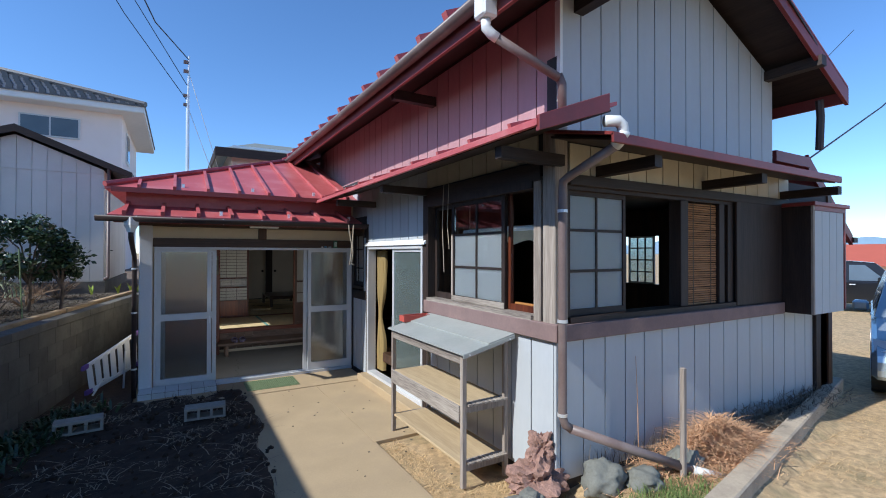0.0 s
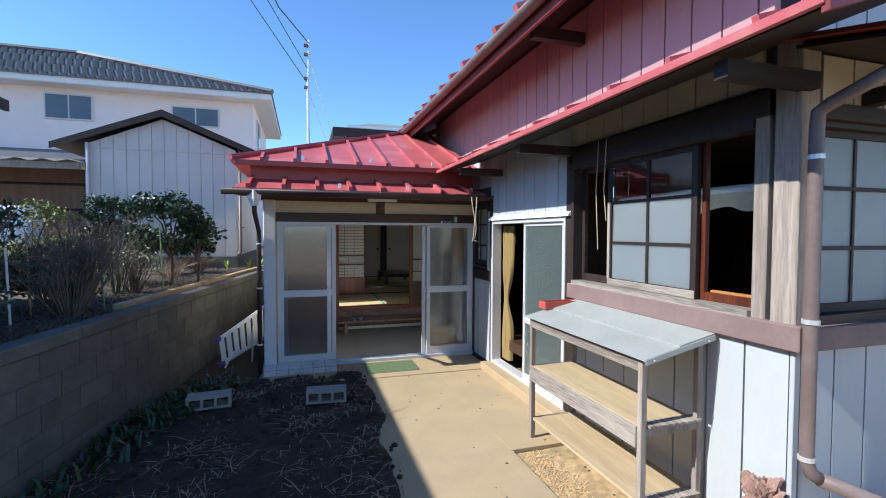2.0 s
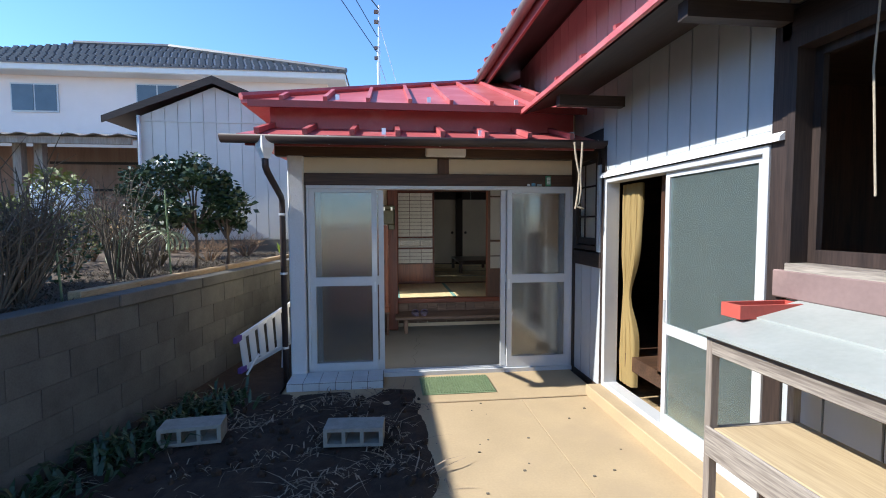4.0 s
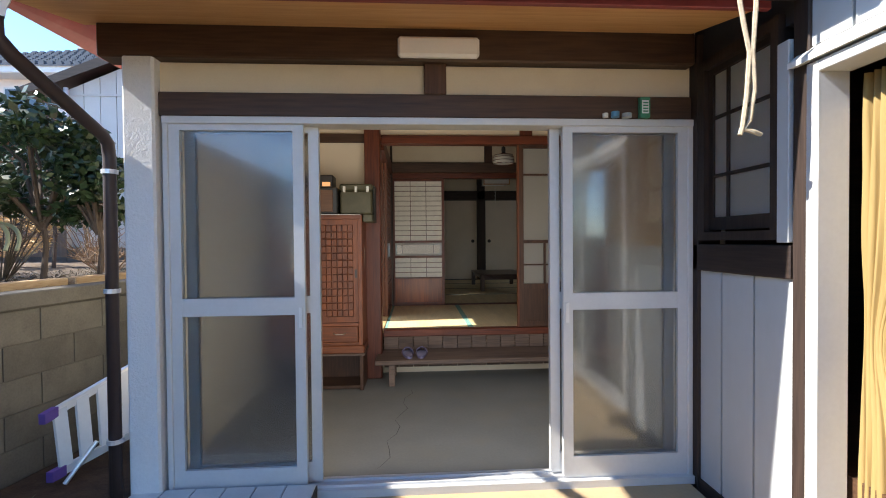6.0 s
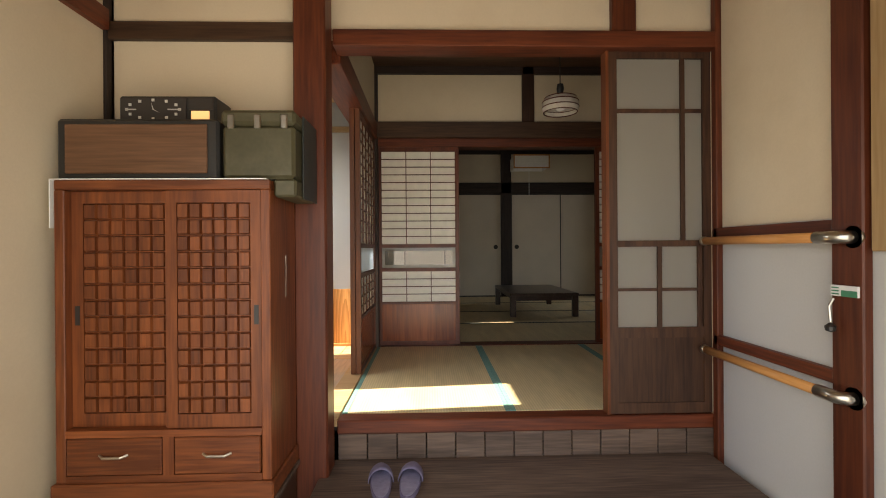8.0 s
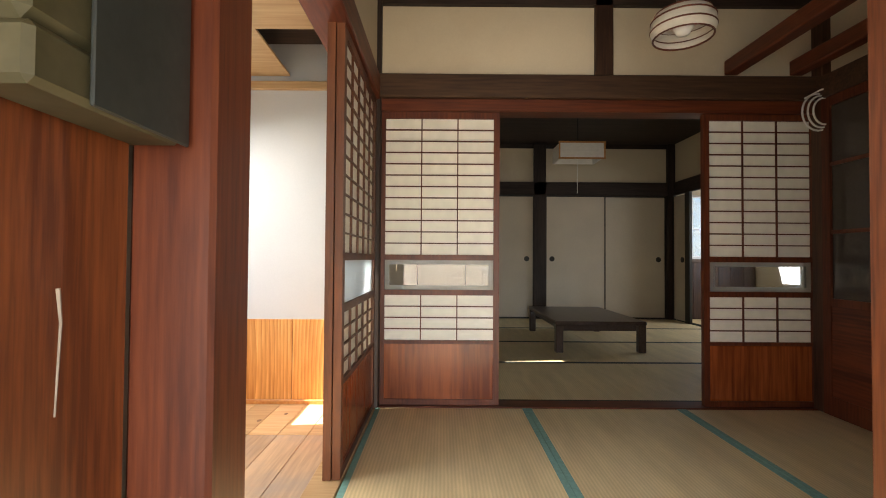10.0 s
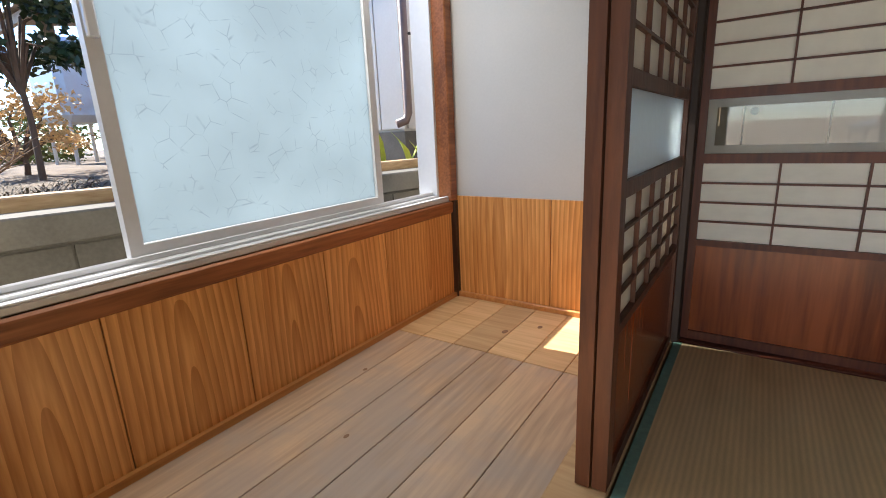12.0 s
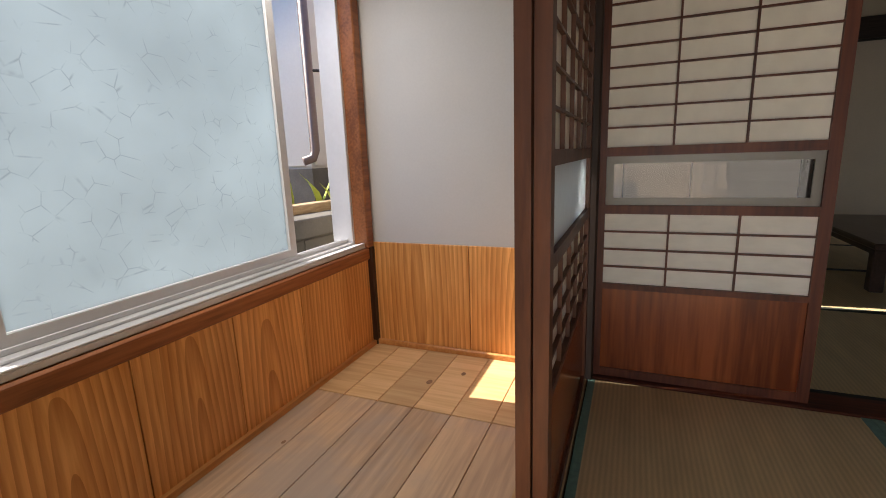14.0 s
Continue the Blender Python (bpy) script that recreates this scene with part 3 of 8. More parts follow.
def mass(name, boxes, material, label):
    s = structure(name, bx(*boxes[0]), material, label)
    for b in boxes[1:]:
        part(name.split("_")[0] + "_section", bx(*b), material, s)
    return s


def sheet(xs, ys, height, bm=None):
    bm = bm or bmesh.new()
    g = [[bm.verts.new((x, y, height(x, y))) for x in xs] for y in ys]
    for j in range(len(ys) - 1):
        for i in range(len(xs) - 1):
            bm.faces.new((g[j][i], g[j][i + 1], g[j + 1][i + 1], g[j + 1][i]))
    return bm


xs = [-900, -200, -60, -20, -8] + [-4 + 0.2 * i for i in range(70)] + [12, 16, 24, 40, 90, 250, 900]
ys = [-900, -250, -90, -40, -16, -8] + [-4 + 0.2 * i for i in range(36)] + [3.4, 4, 5, 6, 7, 9, 12, 20, 40, 90, 250, 900]
structure("ground", sheet(xs, ys, lambda x, y: lift(x, y) - 0.02), EARTH, "dry sandy ground with thin straw-coloured grass")

# soil bed between the retaining wall and the path
xs = [-1.9 + 0.1 * i for i in range(31)]
ys = [-1.0 + 0.12 * i for i in range(65)]
mass("soil_strip", [(-1.6, -0.36, 6.6, 12.0, -0.1, 0.012)], SOIL, "dark soil strip between the wall and the entrance wing")


def soil_h(x, y):
    edge = 0.95 + 0.09 * math.sin(y * 1.3 + 0.6) + 0.03 * math.sin(y * 5)
    k = min(1, max(0, (edge - x) / 0.25)) * min(1, max(0, (6.75 - y) / 0.2))
    return -0.03 + k * (0.065 + 0.035 * noise.noise((x * 3, y * 3, 1)) + 0.02 * noise.noise((x * 11, y * 11, 2)))


structure("soil_bed", sheet(xs, ys, soil_h), SOIL, "dark bare soil bed in the shade, littered with twigs")

# concrete path: slabs with joints
path = structure("pavement", bx(0.75, 1.76, 1.0, 6.96, -0.03, 0.007), CONCRETE, "worn tan concrete path leading to the entrance")
for x0, x1, y0, y1 in ((0.76, 1.739, 1.0, 6.262), (1.743, 2.36, 4.16, 6.262)):
    part("slab", bx(x0, x1, y0, y1, -0.02, 0.012), CONCRETE, path, bevel=0.002)
part("slab", bx(-0.32, 2.45, 6.27, 6.97, -0.02, 0.022), CONCRETE, path, bevel=0.005)

# terrace behind the retaining wall
y0, y1 = -12.0, 60.0
terrace = sheet([0, 0.3, 0.8, 1.6, 3, 6, 14, 60], [y0 + 0.6 * i for i in range(121)], lambda x, y: 0)
for v in terrace.verts:
    d, y = v.co.x, v.co.y
    v.co = Vector((wall_x(y) - 0.08 - d, y, 0.95 + 0.05 * noise.noise((d, y, 3)) + 0.12 * min(1, d / 4)))
bmesh.ops.reverse_faces(terrace, faces=terrace.faces)
structure("terrace_ground", terrace, LITTER, "raised garden ground with dry leaves behind the block wall")

# retaining wall of concrete blocks with a cap, its shade put into the dark tone
WY0, WY1 = -10.0, 15.0
rw = structure("retaining_wall", prism([(wall_x(WY0) - 0.005, WY0, -0.1), (wall_x(WY1) - 0.005, WY1, -0.1), (wall_x(WY1) - 0.13, WY1, -0.1), (wall_x(WY0) - 0.13, WY0, -0.1)], (0, 0, 1.03)), GREY_CONCRETE, "stained grey concrete block retaining wall, shade put into its dark tone")
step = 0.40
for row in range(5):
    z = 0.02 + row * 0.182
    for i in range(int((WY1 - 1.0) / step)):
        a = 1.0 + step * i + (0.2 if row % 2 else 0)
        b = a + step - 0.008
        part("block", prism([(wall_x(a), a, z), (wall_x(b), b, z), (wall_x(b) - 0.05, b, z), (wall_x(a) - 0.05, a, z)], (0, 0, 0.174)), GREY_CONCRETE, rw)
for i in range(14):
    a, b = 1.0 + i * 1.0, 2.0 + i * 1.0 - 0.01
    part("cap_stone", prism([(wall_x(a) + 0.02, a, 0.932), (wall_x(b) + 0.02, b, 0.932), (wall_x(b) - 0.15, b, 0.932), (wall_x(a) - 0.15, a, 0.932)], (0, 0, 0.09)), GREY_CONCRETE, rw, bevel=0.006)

# ---- main house, outside ----
W, S = 2.5, 2.52




# west wall: backing with its openings left free
west = mass("wall_west", [
    (W, W + 0.1, 2.52, 4.5, 0.0, 1.3), (W, W + 0.1, 2.52, 4.5, 2.42, 2.76), (W, W + 0.1, 4.5, 6.28, 1.93, 2.76), (W, W + 0.1, 6.36, 7.0, 0.0, 1.25),
    (W, W + 0.1, 6.28, 7.0, 2.1, 2.76), (W, W + 0.1, 6.28, 6.36, 0, 2.1), (2.585, 2.6, 7.0, 9.3, 2.3, 2.95), (W + 0.1, W + 0.2, 2.6, 9.3, 2.75, 3.85)], GROOVE, "west wall of the main house, pale upright siding")
boards(west, "x", W, -1, 2.53, 4.5, 0.12, 1.17, 0.235, SIDING)
boards(west, "x", W, -1, 4.5, 6.36, 1.97, 2.75, 0.22, SIDING)
boards(west, "x", W, -1, 6.36, 6.98, 0.06, 1.12, 0.21, SIDING)
boards(west, "x", W, -1, 6.36, 6.99, 2.35, 2.75, 0.21, SIDING)
boards(west, "x", W, -1, 2.7, 4.5, 2.52, 2.72, 0.235, BOUNCE_LIT_SIDING)
boards(west, "x", W + 0.1, -1, 2.6, 9.28, 2.72, 3.76, 0.232, RED_SIDING)
part("band", bx(W - 0.055, W - 0.001, 2.46, 4.5, 1.17, 1.3), MAUVE, west, "weathered mauve sill band with peeling paint", bevel=0.006)
part("band", bx(W - 0.03, W - 0.001, 6.36, 6.99, 1.12, 1.25), DARK_WOOD_Y, west, bevel=0.004)
part("head_beam", bx(W - 0.03, W + 0.02, 2.66, 4.52, 2.36, 2.5), DARK_WOOD_Y, west, bevel=0.005)
part("post", bx(W - 0.03, W + 0.09, 4.46, 4.56, 0.1, 2.45), DARK_WOOD, west, bevel=0.004)
part("post", bx(W - 0.025, W + 0.09, 6.285, 6.355, 0.06, 2.2), DARK_WOOD, west, bevel=0.004)
part("post", bx(W - 0.03, W + 0.09, 6.93, 7.05, 0.0, 2.3), DARK_WOOD, west, bevel=0.004)
part("trim", bx(W - 0.035, W + 0.01, 6.362, 6.42, 1.26, 2.03), SIDING, west, "white upright trim", bevel=0.003)
part("plinth", bx(W - 0.02, W + 0.05, 6.3, 6.98, -0.02, 0.06), DARK_WOOD_Y, west)

# south wall
south = mass("wall_south", [(2.6, 6.9, S, S + 0.1, 0.0, 1.3), (2.6, 5.9, S, S + 0.1, 2.36, 2.7), (5.9, 6.9, S, S + 0.1, 2.36, 2.6), (4.87, 6.9, S + 0.02, S + 0.1, 1.3, 2.36), (2.58, 5.8, S + 0.08, S + 0.18, 2.75, 3.3)], GROOVE, "south wall of the main house, pale upright siding")
boards(south, "y", S, -1, 2.53, 6.55, 0.15, 1.17, 0.232, SIDING)
boards(south, "y", S, -1, 2.62, 5.95, 2.4, 2.63, 0.225, BOUNCE_LIT_SIDING)


def gable(u):
    return 3.78 + 0.45 * (min(u - 2.6, 5.78 - u)) - 0.06


gb = prism([(2.6, S + 0.08, 2.7), (5.78, S + 0.08, 2.7), (5.78, S + 0.08, gable(5.78)), (4.19, S + 0.08, gable(4.19)), (2.6, S + 0.08, gable(2.6))], (0, 0.1, 0))
part("gable_backing", gb, GROOVE, south)
boards(south, "y", S + 0.08, -1, 2.6, 4.19, 2.7, gable, 0.227, SIDING)
boards(south, "y", S + 0.08, -1, 4.19, 5.78, 2.7, gable, 0.227, SIDING)
part("band", bx(2.46, 5.76, S - 0.055, S - 0.001, 1.17, 1.29), MAUVE, south, "weathered mauve sill band with peeling paint", bevel=0.006)
part("head_beam", bx(2.62, 5.9, S - 0.03, S + 0.02, 2.32, 2.4), DARK_WOOD_X, south, bevel=0.005)
part("corner_board", bx(2.485, 2.525, 2.505, 2.53, 0.12, 1.17), SIDING, south, bevel=0.003)
part("corner_post", bx(2.47, 2.6, 2.5, 2.63, 1.29, 2.75), GREY_WOOD, south, "weathered grey corner post", bevel=0.006)
part("corner_post", bx(2.475, 2.55, 2.66, 2.74, 1.29, 2.4), GREY_WOOD, south, bevel=0.005)
part("corner_trim", bx(2.585, 2.612, S + 0.045, S + 0.1, 2.7, 3.72), WHITE_PAINT, south)
part("end_post", bx(6.5, 6.62, S - 0.05, S + 0.1, 0.1, 1.3), DARK_WOOD, south, bevel=0.005)
part("end_board", bx(6.63, 6.95, S + 0.0, S + 0.1, 0.1, 1.3), DARK_WOOD, south, bevel=0.005)

# the rest of the shell of the main house, the room's shade put into dark colours
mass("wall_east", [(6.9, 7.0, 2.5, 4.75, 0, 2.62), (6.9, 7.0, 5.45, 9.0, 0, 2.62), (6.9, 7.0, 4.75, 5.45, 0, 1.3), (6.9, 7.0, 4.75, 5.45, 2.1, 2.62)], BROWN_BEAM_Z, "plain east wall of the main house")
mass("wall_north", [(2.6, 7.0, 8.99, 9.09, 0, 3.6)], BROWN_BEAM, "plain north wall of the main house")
mass("floor_main_house", [(2.6, 6.9, 2.62, 8.98, 0.3, 0.42)], BROWN_BEAM, "board floor of the main house, room shade put into its colour")
mass("ceiling_main_house", [(2.6, 6.9, 2.62, 8.98, 2.54, 2.61)], BROWN_BEAM, "board ceiling of the main house, room shade put into its colour")
mass("partition_main_house", [(2.6, 4.6, 5.6, 5.66, 0.4, 2.65)], BROWN_BEAM_Z, "wooden partition inside the main house, room shade put into its colour")

# ---- roofs ----
def ribs(parent, starts, way, size=0.035, up=0.04, name="rib", material=None):
    """Raised seams of a metal roof, from each start along way; each ends in a small cap at the eave."""
    way = Vector(way)
    for s in starts:
        s = Vector(s)
        side = way.cross(Vector((0, 0, 1))).normalized() * size / 2
        nrm = side.cross(way).normalized()
        if nrm.z < 0:
            nrm = -nrm
        part(name, prism([s - side, s + side, s + side + nrm * up, s - side + nrm * up], way), material or RED_ROOF, parent)


def slab(corners, thick):
    """A roof sheet over four corners, with its thickness below."""
    return prism(corners, (0, 0, -thick))


main_roof = structure("roof_main", slab([(2.0, 2.1, 3.61), (2.0, 10.0, 3.61), (4.19, 10.0, 4.595), (4.19, 2.1, 4.595)], 0.03), RED_ROOF, "red ribbed metal gable roof of the main house")
part("slope", slab([(4.19, 2.1, 4.596), (4.19, 10.0, 4.596), (6.3, 10.0, 3.6), (6.3, 2.1, 3.6)], 0.03), RED_ROOF, main_roof)
ribs(main_roof, [(1.925, 2.2 + 0.455 * i, 3.605) for i in range(17)], (2.2, 0, 0.99), 0.07, 0.085)
part("soffit", slab([(2.06, 2.06, 3.575), (2.06, 9.95, 3.575), (4.18, 9.95, 4.53), (4.18, 2.06, 4.53)], 0.02), DARK_WOOD_Y, main_roof)
part("soffit", slab([(4.2, 2.06, 4.53), (4.2, 9.95, 4.53), (6.28, 9.95, 3.56), (6.28, 2.12, 3.56)], 0.02), DARK_WOOD_Y, main_roof)
part("fascia", bx(2.0, 2.03, 2.03, 9.98, 3.46, 3.585), MAROON, main_roof, "maroon eave board", bevel=0.003)
part("fascia", bx(6.27, 6.3, 2.12, 9.98, 3.42, 3.57), MAROON, main_roof, bevel=0.003)
part("barge_board", prism([(4.19, 2.1, 4.58), (6.31, 2.1, 3.58), (6.31, 2.1, 3.4), (4.19, 2.1, 4.4)], (0, 0.035, 0)), MAROON, main_roof, "maroon barge board", bevel=0.003)
part("barge_board", prism([(4.19, 2.1, 4.58), (1.98, 2.1, 3.585), (1.98, 2.1, 3.42), (4.19, 2.1, 4.4)], (0, 0.035, 0)), MAROON, main_roof, bevel=0.003)
part("barge_board", prism([(4.19, 9.98, 4.58), (1.98, 9.98, 3.585), (1.98, 9.98, 3.42), (4.19, 9.98, 4.4)], (0, 0.035, 0)), MAROON, main_roof, bevel=0.003)
for i in (1, 4):
    y = 2.75 + 1.72 * i
    part("outrigger", bx(2.08, 2.62, y, y + 0.08, 3.44, 3.54), DARK_WOOD_X, main_roof)
for x in (2.75, 4.1, 5.6):
    part("outrigger", bx(x, x + 0.1, 2.07, 2.6, gable(x) - 0.12, gable(x) - 0.02), DARK_WOOD_Y, main_roof)
mg = thing("gutter", (1.95, 6.0, 3.55), "weathered half-round gutter under the upper eave", "gutter")
def trough(ends, r=0.055):
    """A half-round trough between two points."""
    bm = bmesh.new()
    p, q = Vector(ends[0]), Vector(ends[1])
    side = (q - p).cross(Vector((0, 0, 1))).normalized()
    rows = [[bm.verts.new(e - side * r * math.cos(a) - Vector((0, 0, r * math.sin(a)))) for a in (math.pi * i / 10 for i in range(11))] for e in (p, q)]
    for i in range(10):
        bm.faces.new((rows[0][i], rows[0][i + 1], rows[1][i + 1], rows[1][i]))
    return bm


tr = part("trough", trough(((1.94, 2.1, 3.6), (1.94, 9.95, 3.6))), PIPE_BROWN, mg, smooth=True)
tr.modifiers.new("thickness", "SOLIDIFY").thickness = 0.006

# downpipe from the upper gutter to the pent roof
dp = thing("upper_downpipe", (2.55, 2.4, 2.9), "brown downpipe with a white hopper under the upper eave", "downpipe")
part("hopper", bx(1.88, 2.0, 2.55, 2.68, 3.42, 3.58), PIPE_WHITE, dp, "white rain hopper", bevel=0.015)
part("elbow", tube([(1.94, 2.615, 3.42), (1.94, 2.61, 3.36), (1.98, 2.6, 3.32), (2.02, 2.59, 3.3)], 0.036), PIPE_WHITE, dp, "white elbow", smooth=True)
part("pipe", tube([(2.0, 2.595, 3.31), (2.5, 2.5, 3.09)], 0.033), PIPE_BROWN, dp, smooth=True)
part("pipe", tube([(2.5, 2.5, 3.11), (2.54, 2.5, 3.05), (2.54, 2.5, 2.84)], 0.033), PIPE_BROWN, dp, smooth=True)

# pent roofs round the main house
pent = structure("roof_pent", slab([(1.86, 2.0, 2.575), (1.86, 6.75, 2.575), (2.52, 6.75, 2.775), (2.52, 2.0, 2.775)], 0.025), RED_ROOF, "red metal pent roof over the windows")
part("south_slope", slab([(2.4, 1.93, 2.555), (5.62, 1.93, 2.53), (5.95, 2.6, 2.69), (2.4, 2.6, 2.72)], 0.02), MAROON, pent)
part("fascia", bx(1.85, 1.875, 2.0, 6.75, 2.53, 2.572), RED_ROOF, pent, bevel=0.003)
part("fascia", bx(2.4, 5.62, 1.925, 1.945, 2.49, 2.55), MAROON, pent, bevel=0.003)
part("verge_board", prism([(1.86, 1.985, 2.59), (2.44, 1.985, 2.812), (2.44, 1.985, 2.70), (1.86, 1.985, 2.5)], (0, 0.03, 0)), MAROON, pent, "maroon verge board", bevel=0.003)
part("soffit", slab([(1.89, 2.03, 2.545), (1.89, 6.72, 2.545), (2.5, 6.72, 2.73), (2.5, 2.03, 2.73)], 0.015), DARK_WOOD_Y, pent)
part("soffit", slab([(2.45, 1.97, 2.53), (5.6, 1.97, 2.505), (5.9, 2.52, 2.64), (2.45, 2.52, 2.66)], 0.015), DARK_WOOD_X, pent)
for y in (2.45, 4.46, 6.0):
    part("bracket", bx(1.95, 2.52, y, y + 0.07, 2.44, 2.52), DARK_WOOD_X, pent)
for x in (2.9, 4.3, 5.75):
    part("bracket", bx(x, x + 0.08, 2.0, 2.52, 2.4, 2.48), DARK_WOOD_Y, pent)
ribs(pent, [(1.86, 2.25 + 0.45 * i, 2.575) for i in range(10)], (0.66, 0, 0.2), 0.03, 0.025)

# entrance wing: two-tier red roof
er = structure("roof_entrance", slab([(-0.58, 6.38, 2.245), (2.42, 6.38, 2.245), (2.42, 7.05, 2.44), (-0.42, 7.05, 2.44)], 0.025), RED_ROOF, "red ribbed metal roof of the entrance wing in two tiers")
part("side_eave", slab([(-0.58, 6.38, 2.244), (-0.42, 7.05, 2.438), (-0.4, 8.7, 2.438), (-0.56, 8.7, 2.3)], 0.02), RED_ROOF, er)
part("riser", bx(-0.45, 2.45, 6.93, 6.97, 2.38, 2.62), RED_ROOF, er, bevel=0.003)
part("riser", bx(-0.45, -0.41, 6.97, 11.3, 2.38, 2.62), RED_ROOF, er)
part("front_slope", slab([(-0.64, 6.72, 2.60), (2.5, 6.72, 2.60), (2.5, 9.6, 3.70), (2.24, 9.6, 3.70)], 0.03), RED_ROOF, er)
part("west_slope", slab([(-0.64, 6.72, 2.60), (2.24, 9.6, 3.699), (2.24, 11.3, 3.699), (-0.6, 11.3, 2.62)], 0.03), RED_ROOF, er)
part("back_slope", slab([(2.24, 9.55, 3.69), (2.24, 12.0, 3.69), (5.2, 12.0, 3.3), (5.2, 9.55, 3.3)], 0.03), RED_ROOF, er)
part("fascia", bx(-0.58, 2.5, 6.70, 6.725, 2.54, 2.6), MAROON, er)
ribs(er, [(-0.42 + 0.375 * i, 6.37, 2.247) for i in range(8)], (0, 0.56, 0.162), 0.04, 0.045)
for i in range(8):
    x = -0.3 + 0.375 * i
    run = min(2.8, max(0.25, x + 0.58))
    ribs(er, [(x, 6.715, 2.602)], (0, run, run * 0.382), 0.035, 0.04)
part("hip_cap", tube([(-0.64, 6.72, 2.625), (2.24, 9.6, 3.725)], 0.035, sides=6), RED_ROOF, er)
for i in range(6):
    x = 0.15 + 0.42 * i
    part("snow_guard", bx(x, x + 0.035, 6.5 if i % 2 else 6.85, 6.53 if i % 2 else 6.88, 2.28 if i % 2 else 2.64, 2.335 if i % 2 else 2.70), ALU, er)
part("soffit", slab([(-0.5, 6.42, 2.2), (2.44, 6.42, 2.2), (2.44, 6.98, 2.325), (-0.5, 6.98, 2.325)], 0.012), HANDRAIL_X, er, "red-brown wood soffit")
part("fascia", bx(-0.52, 2.42, 6.39, 6.415, 2.155, 2.21), MAROON, er, bevel=0.003)
eg = thing("gutter", (0.9, 6.33, 2.2), "dark brown gutter along the entrance eave", "gutter")
tr = part("trough", trough(((-0.68, 6.33, 2.222), (2.5, 6.33, 2.222))), GUTTER, eg, smooth=True)
tr.modifiers.new("thickness", "SOLIDIFY").thickness = 0.006
for i in range(7):
    x = -0.3 + 0.45 * i
    part("gutter_hook", tube([(x, 6.385, 2.235), (x, 6.33, 2.162), (x, 6.272, 2.222)], 0.005, sides=5), ALU, eg)

# ---- entrance wing: walls ----
front = mass("wall_entrance_front", [(-0.31, -0.3, 6.95, 7.07, 0.0, 2.15), (-0.3, 2.5, 7.0, 7.08, 2.0, 2.6)], PLASTER, "front wall over the entrance door")
part("pillar", bx(-0.31, -0.165, 6.93, 7.08, 0.0, 2.16), STUCCO, front, "rough white stucco pillar", bevel=0.01)
part("lintel", bx(-0.165, 2.46, 6.965, 7.07, 1.885, 2.0), BROWN_BEAM, front, bevel=0.005)
part("panel", bx(-0.165, 1.1, 6.99, 7.01, 2.0, 2.145), PLASTER, front)
part("panel", bx(1.21, 2.46, 6.99, 7.01, 2.0, 2.145), PLASTER, front)
part("short_post", bx(1.1, 1.21, 6.965, 7.03, 2.0, 2.15), BROWN_BEAM_Z, front, bevel=0.004)
part("eave_beam", bx(-0.42, 2.46, 6.93, 7.05, 2.15, 2.31), BROWN_BEAM, front, bevel=0.008)
lamp = thing("porch_lamp", (1.17, 6.92, 2.16), "white rectangular porch light over the entrance door", "lamp")
part("cover", bx(0.975, 1.365, 6.885, 6.929, 2.155, 2.25), WHITE_PAINT, lamp, bevel=0.012)

XW, XE, YB, FL = -0.22, 2.55, 8.98, 0.45
mass("floor_entrance", [(-0.3, 2.6, 6.98, 9.0, -0.05, 0.05)], DOMA, "dark smooth concrete floor of the entrance")
mass("wall_entrance_west", [(-0.32, XW, 7.08, 8.9, 0, 2.66)], PLASTER, "cream plaster west wall of the entrance")
east_w = mass("wall_entrance_east", [(XE, XE + 0.03, 7.08, 8.98, 0, 2.9), (2.6, 2.7, 7.05, 9.0, 0, 2.62)], WHITE_WALL, "pale plaster wall of the entrance with a board upper part")
part("upper_plaster", bx(XE - 0.003, XE, 8.33, 8.96, 1.34, 2.75), PLASTER, east_w)
part("rail", bx(XE - 0.03, XE - 0.001, 8.33, 8.97, 1.285, 1.335), RED_WOOD_Y, east_w, bevel=0.003)
part("rail", bx(XE - 0.03, XE - 0.001, 8.33, 8.97, 0.79, 0.835), RED_WOOD_Y, east_w, bevel=0.003)
part("post", bx(XE - 0.035, XE - 0.001, 8.215, 8.33, 0.05, 2.75), RED_WOOD, east_w, bevel=0.005)
part("corner_post", bx(XE - 0.03, XE - 0.001, 8.94, 8.98, 0.05, 2.75), RED_WOOD, east_w, bevel=0.004)
for i in range(8):
    part("board", bx(XE - 0.022, XE - 0.001, 7.12 + 0.136 * i, 7.252 + 0.136 * i, 1.23, 2.75), BOARD_WALL, east_w, bevel=0.003)
part("skirting", bx(XE - 0.1, XE - 0.001, 8.02, 8.96, 0.05, 0.17), BROWN_BEAM, east_w, bevel=0.005)
part("rail", bx(XE - 0.05, XE - 0.001, 7.1, 8.97, 2.6, 2.7), RED_WOOD_Y, east_w, bevel=0.005)

back = mass("wall_entrance_back", [(-0.3, 0.64, 8.9, 8.94, 0.0, 2.70), (-0.15, 0.64, 8.9, 8.94, 2.70, 2.765), (0.7, 2.6, YB + 0.01, 9.06, 2.25, 2.9), (2.53, 2.6, YB + 0.01, 9.06, 0.4, 2.3), (2.53, 3.3, 9.0, 9.06, 0.4, 2.9), (0.62, 2.6, 9.0, 9.06, 0.05, 0.4)], PLASTER, "cream plaster back wall of the entrance with dark posts")
part("pillar", bx(0.604, 0.742, 8.81, 8.95, 0.05, 2.76), RED_WOOD, back, "polished red-brown pillar", bevel=0.008)
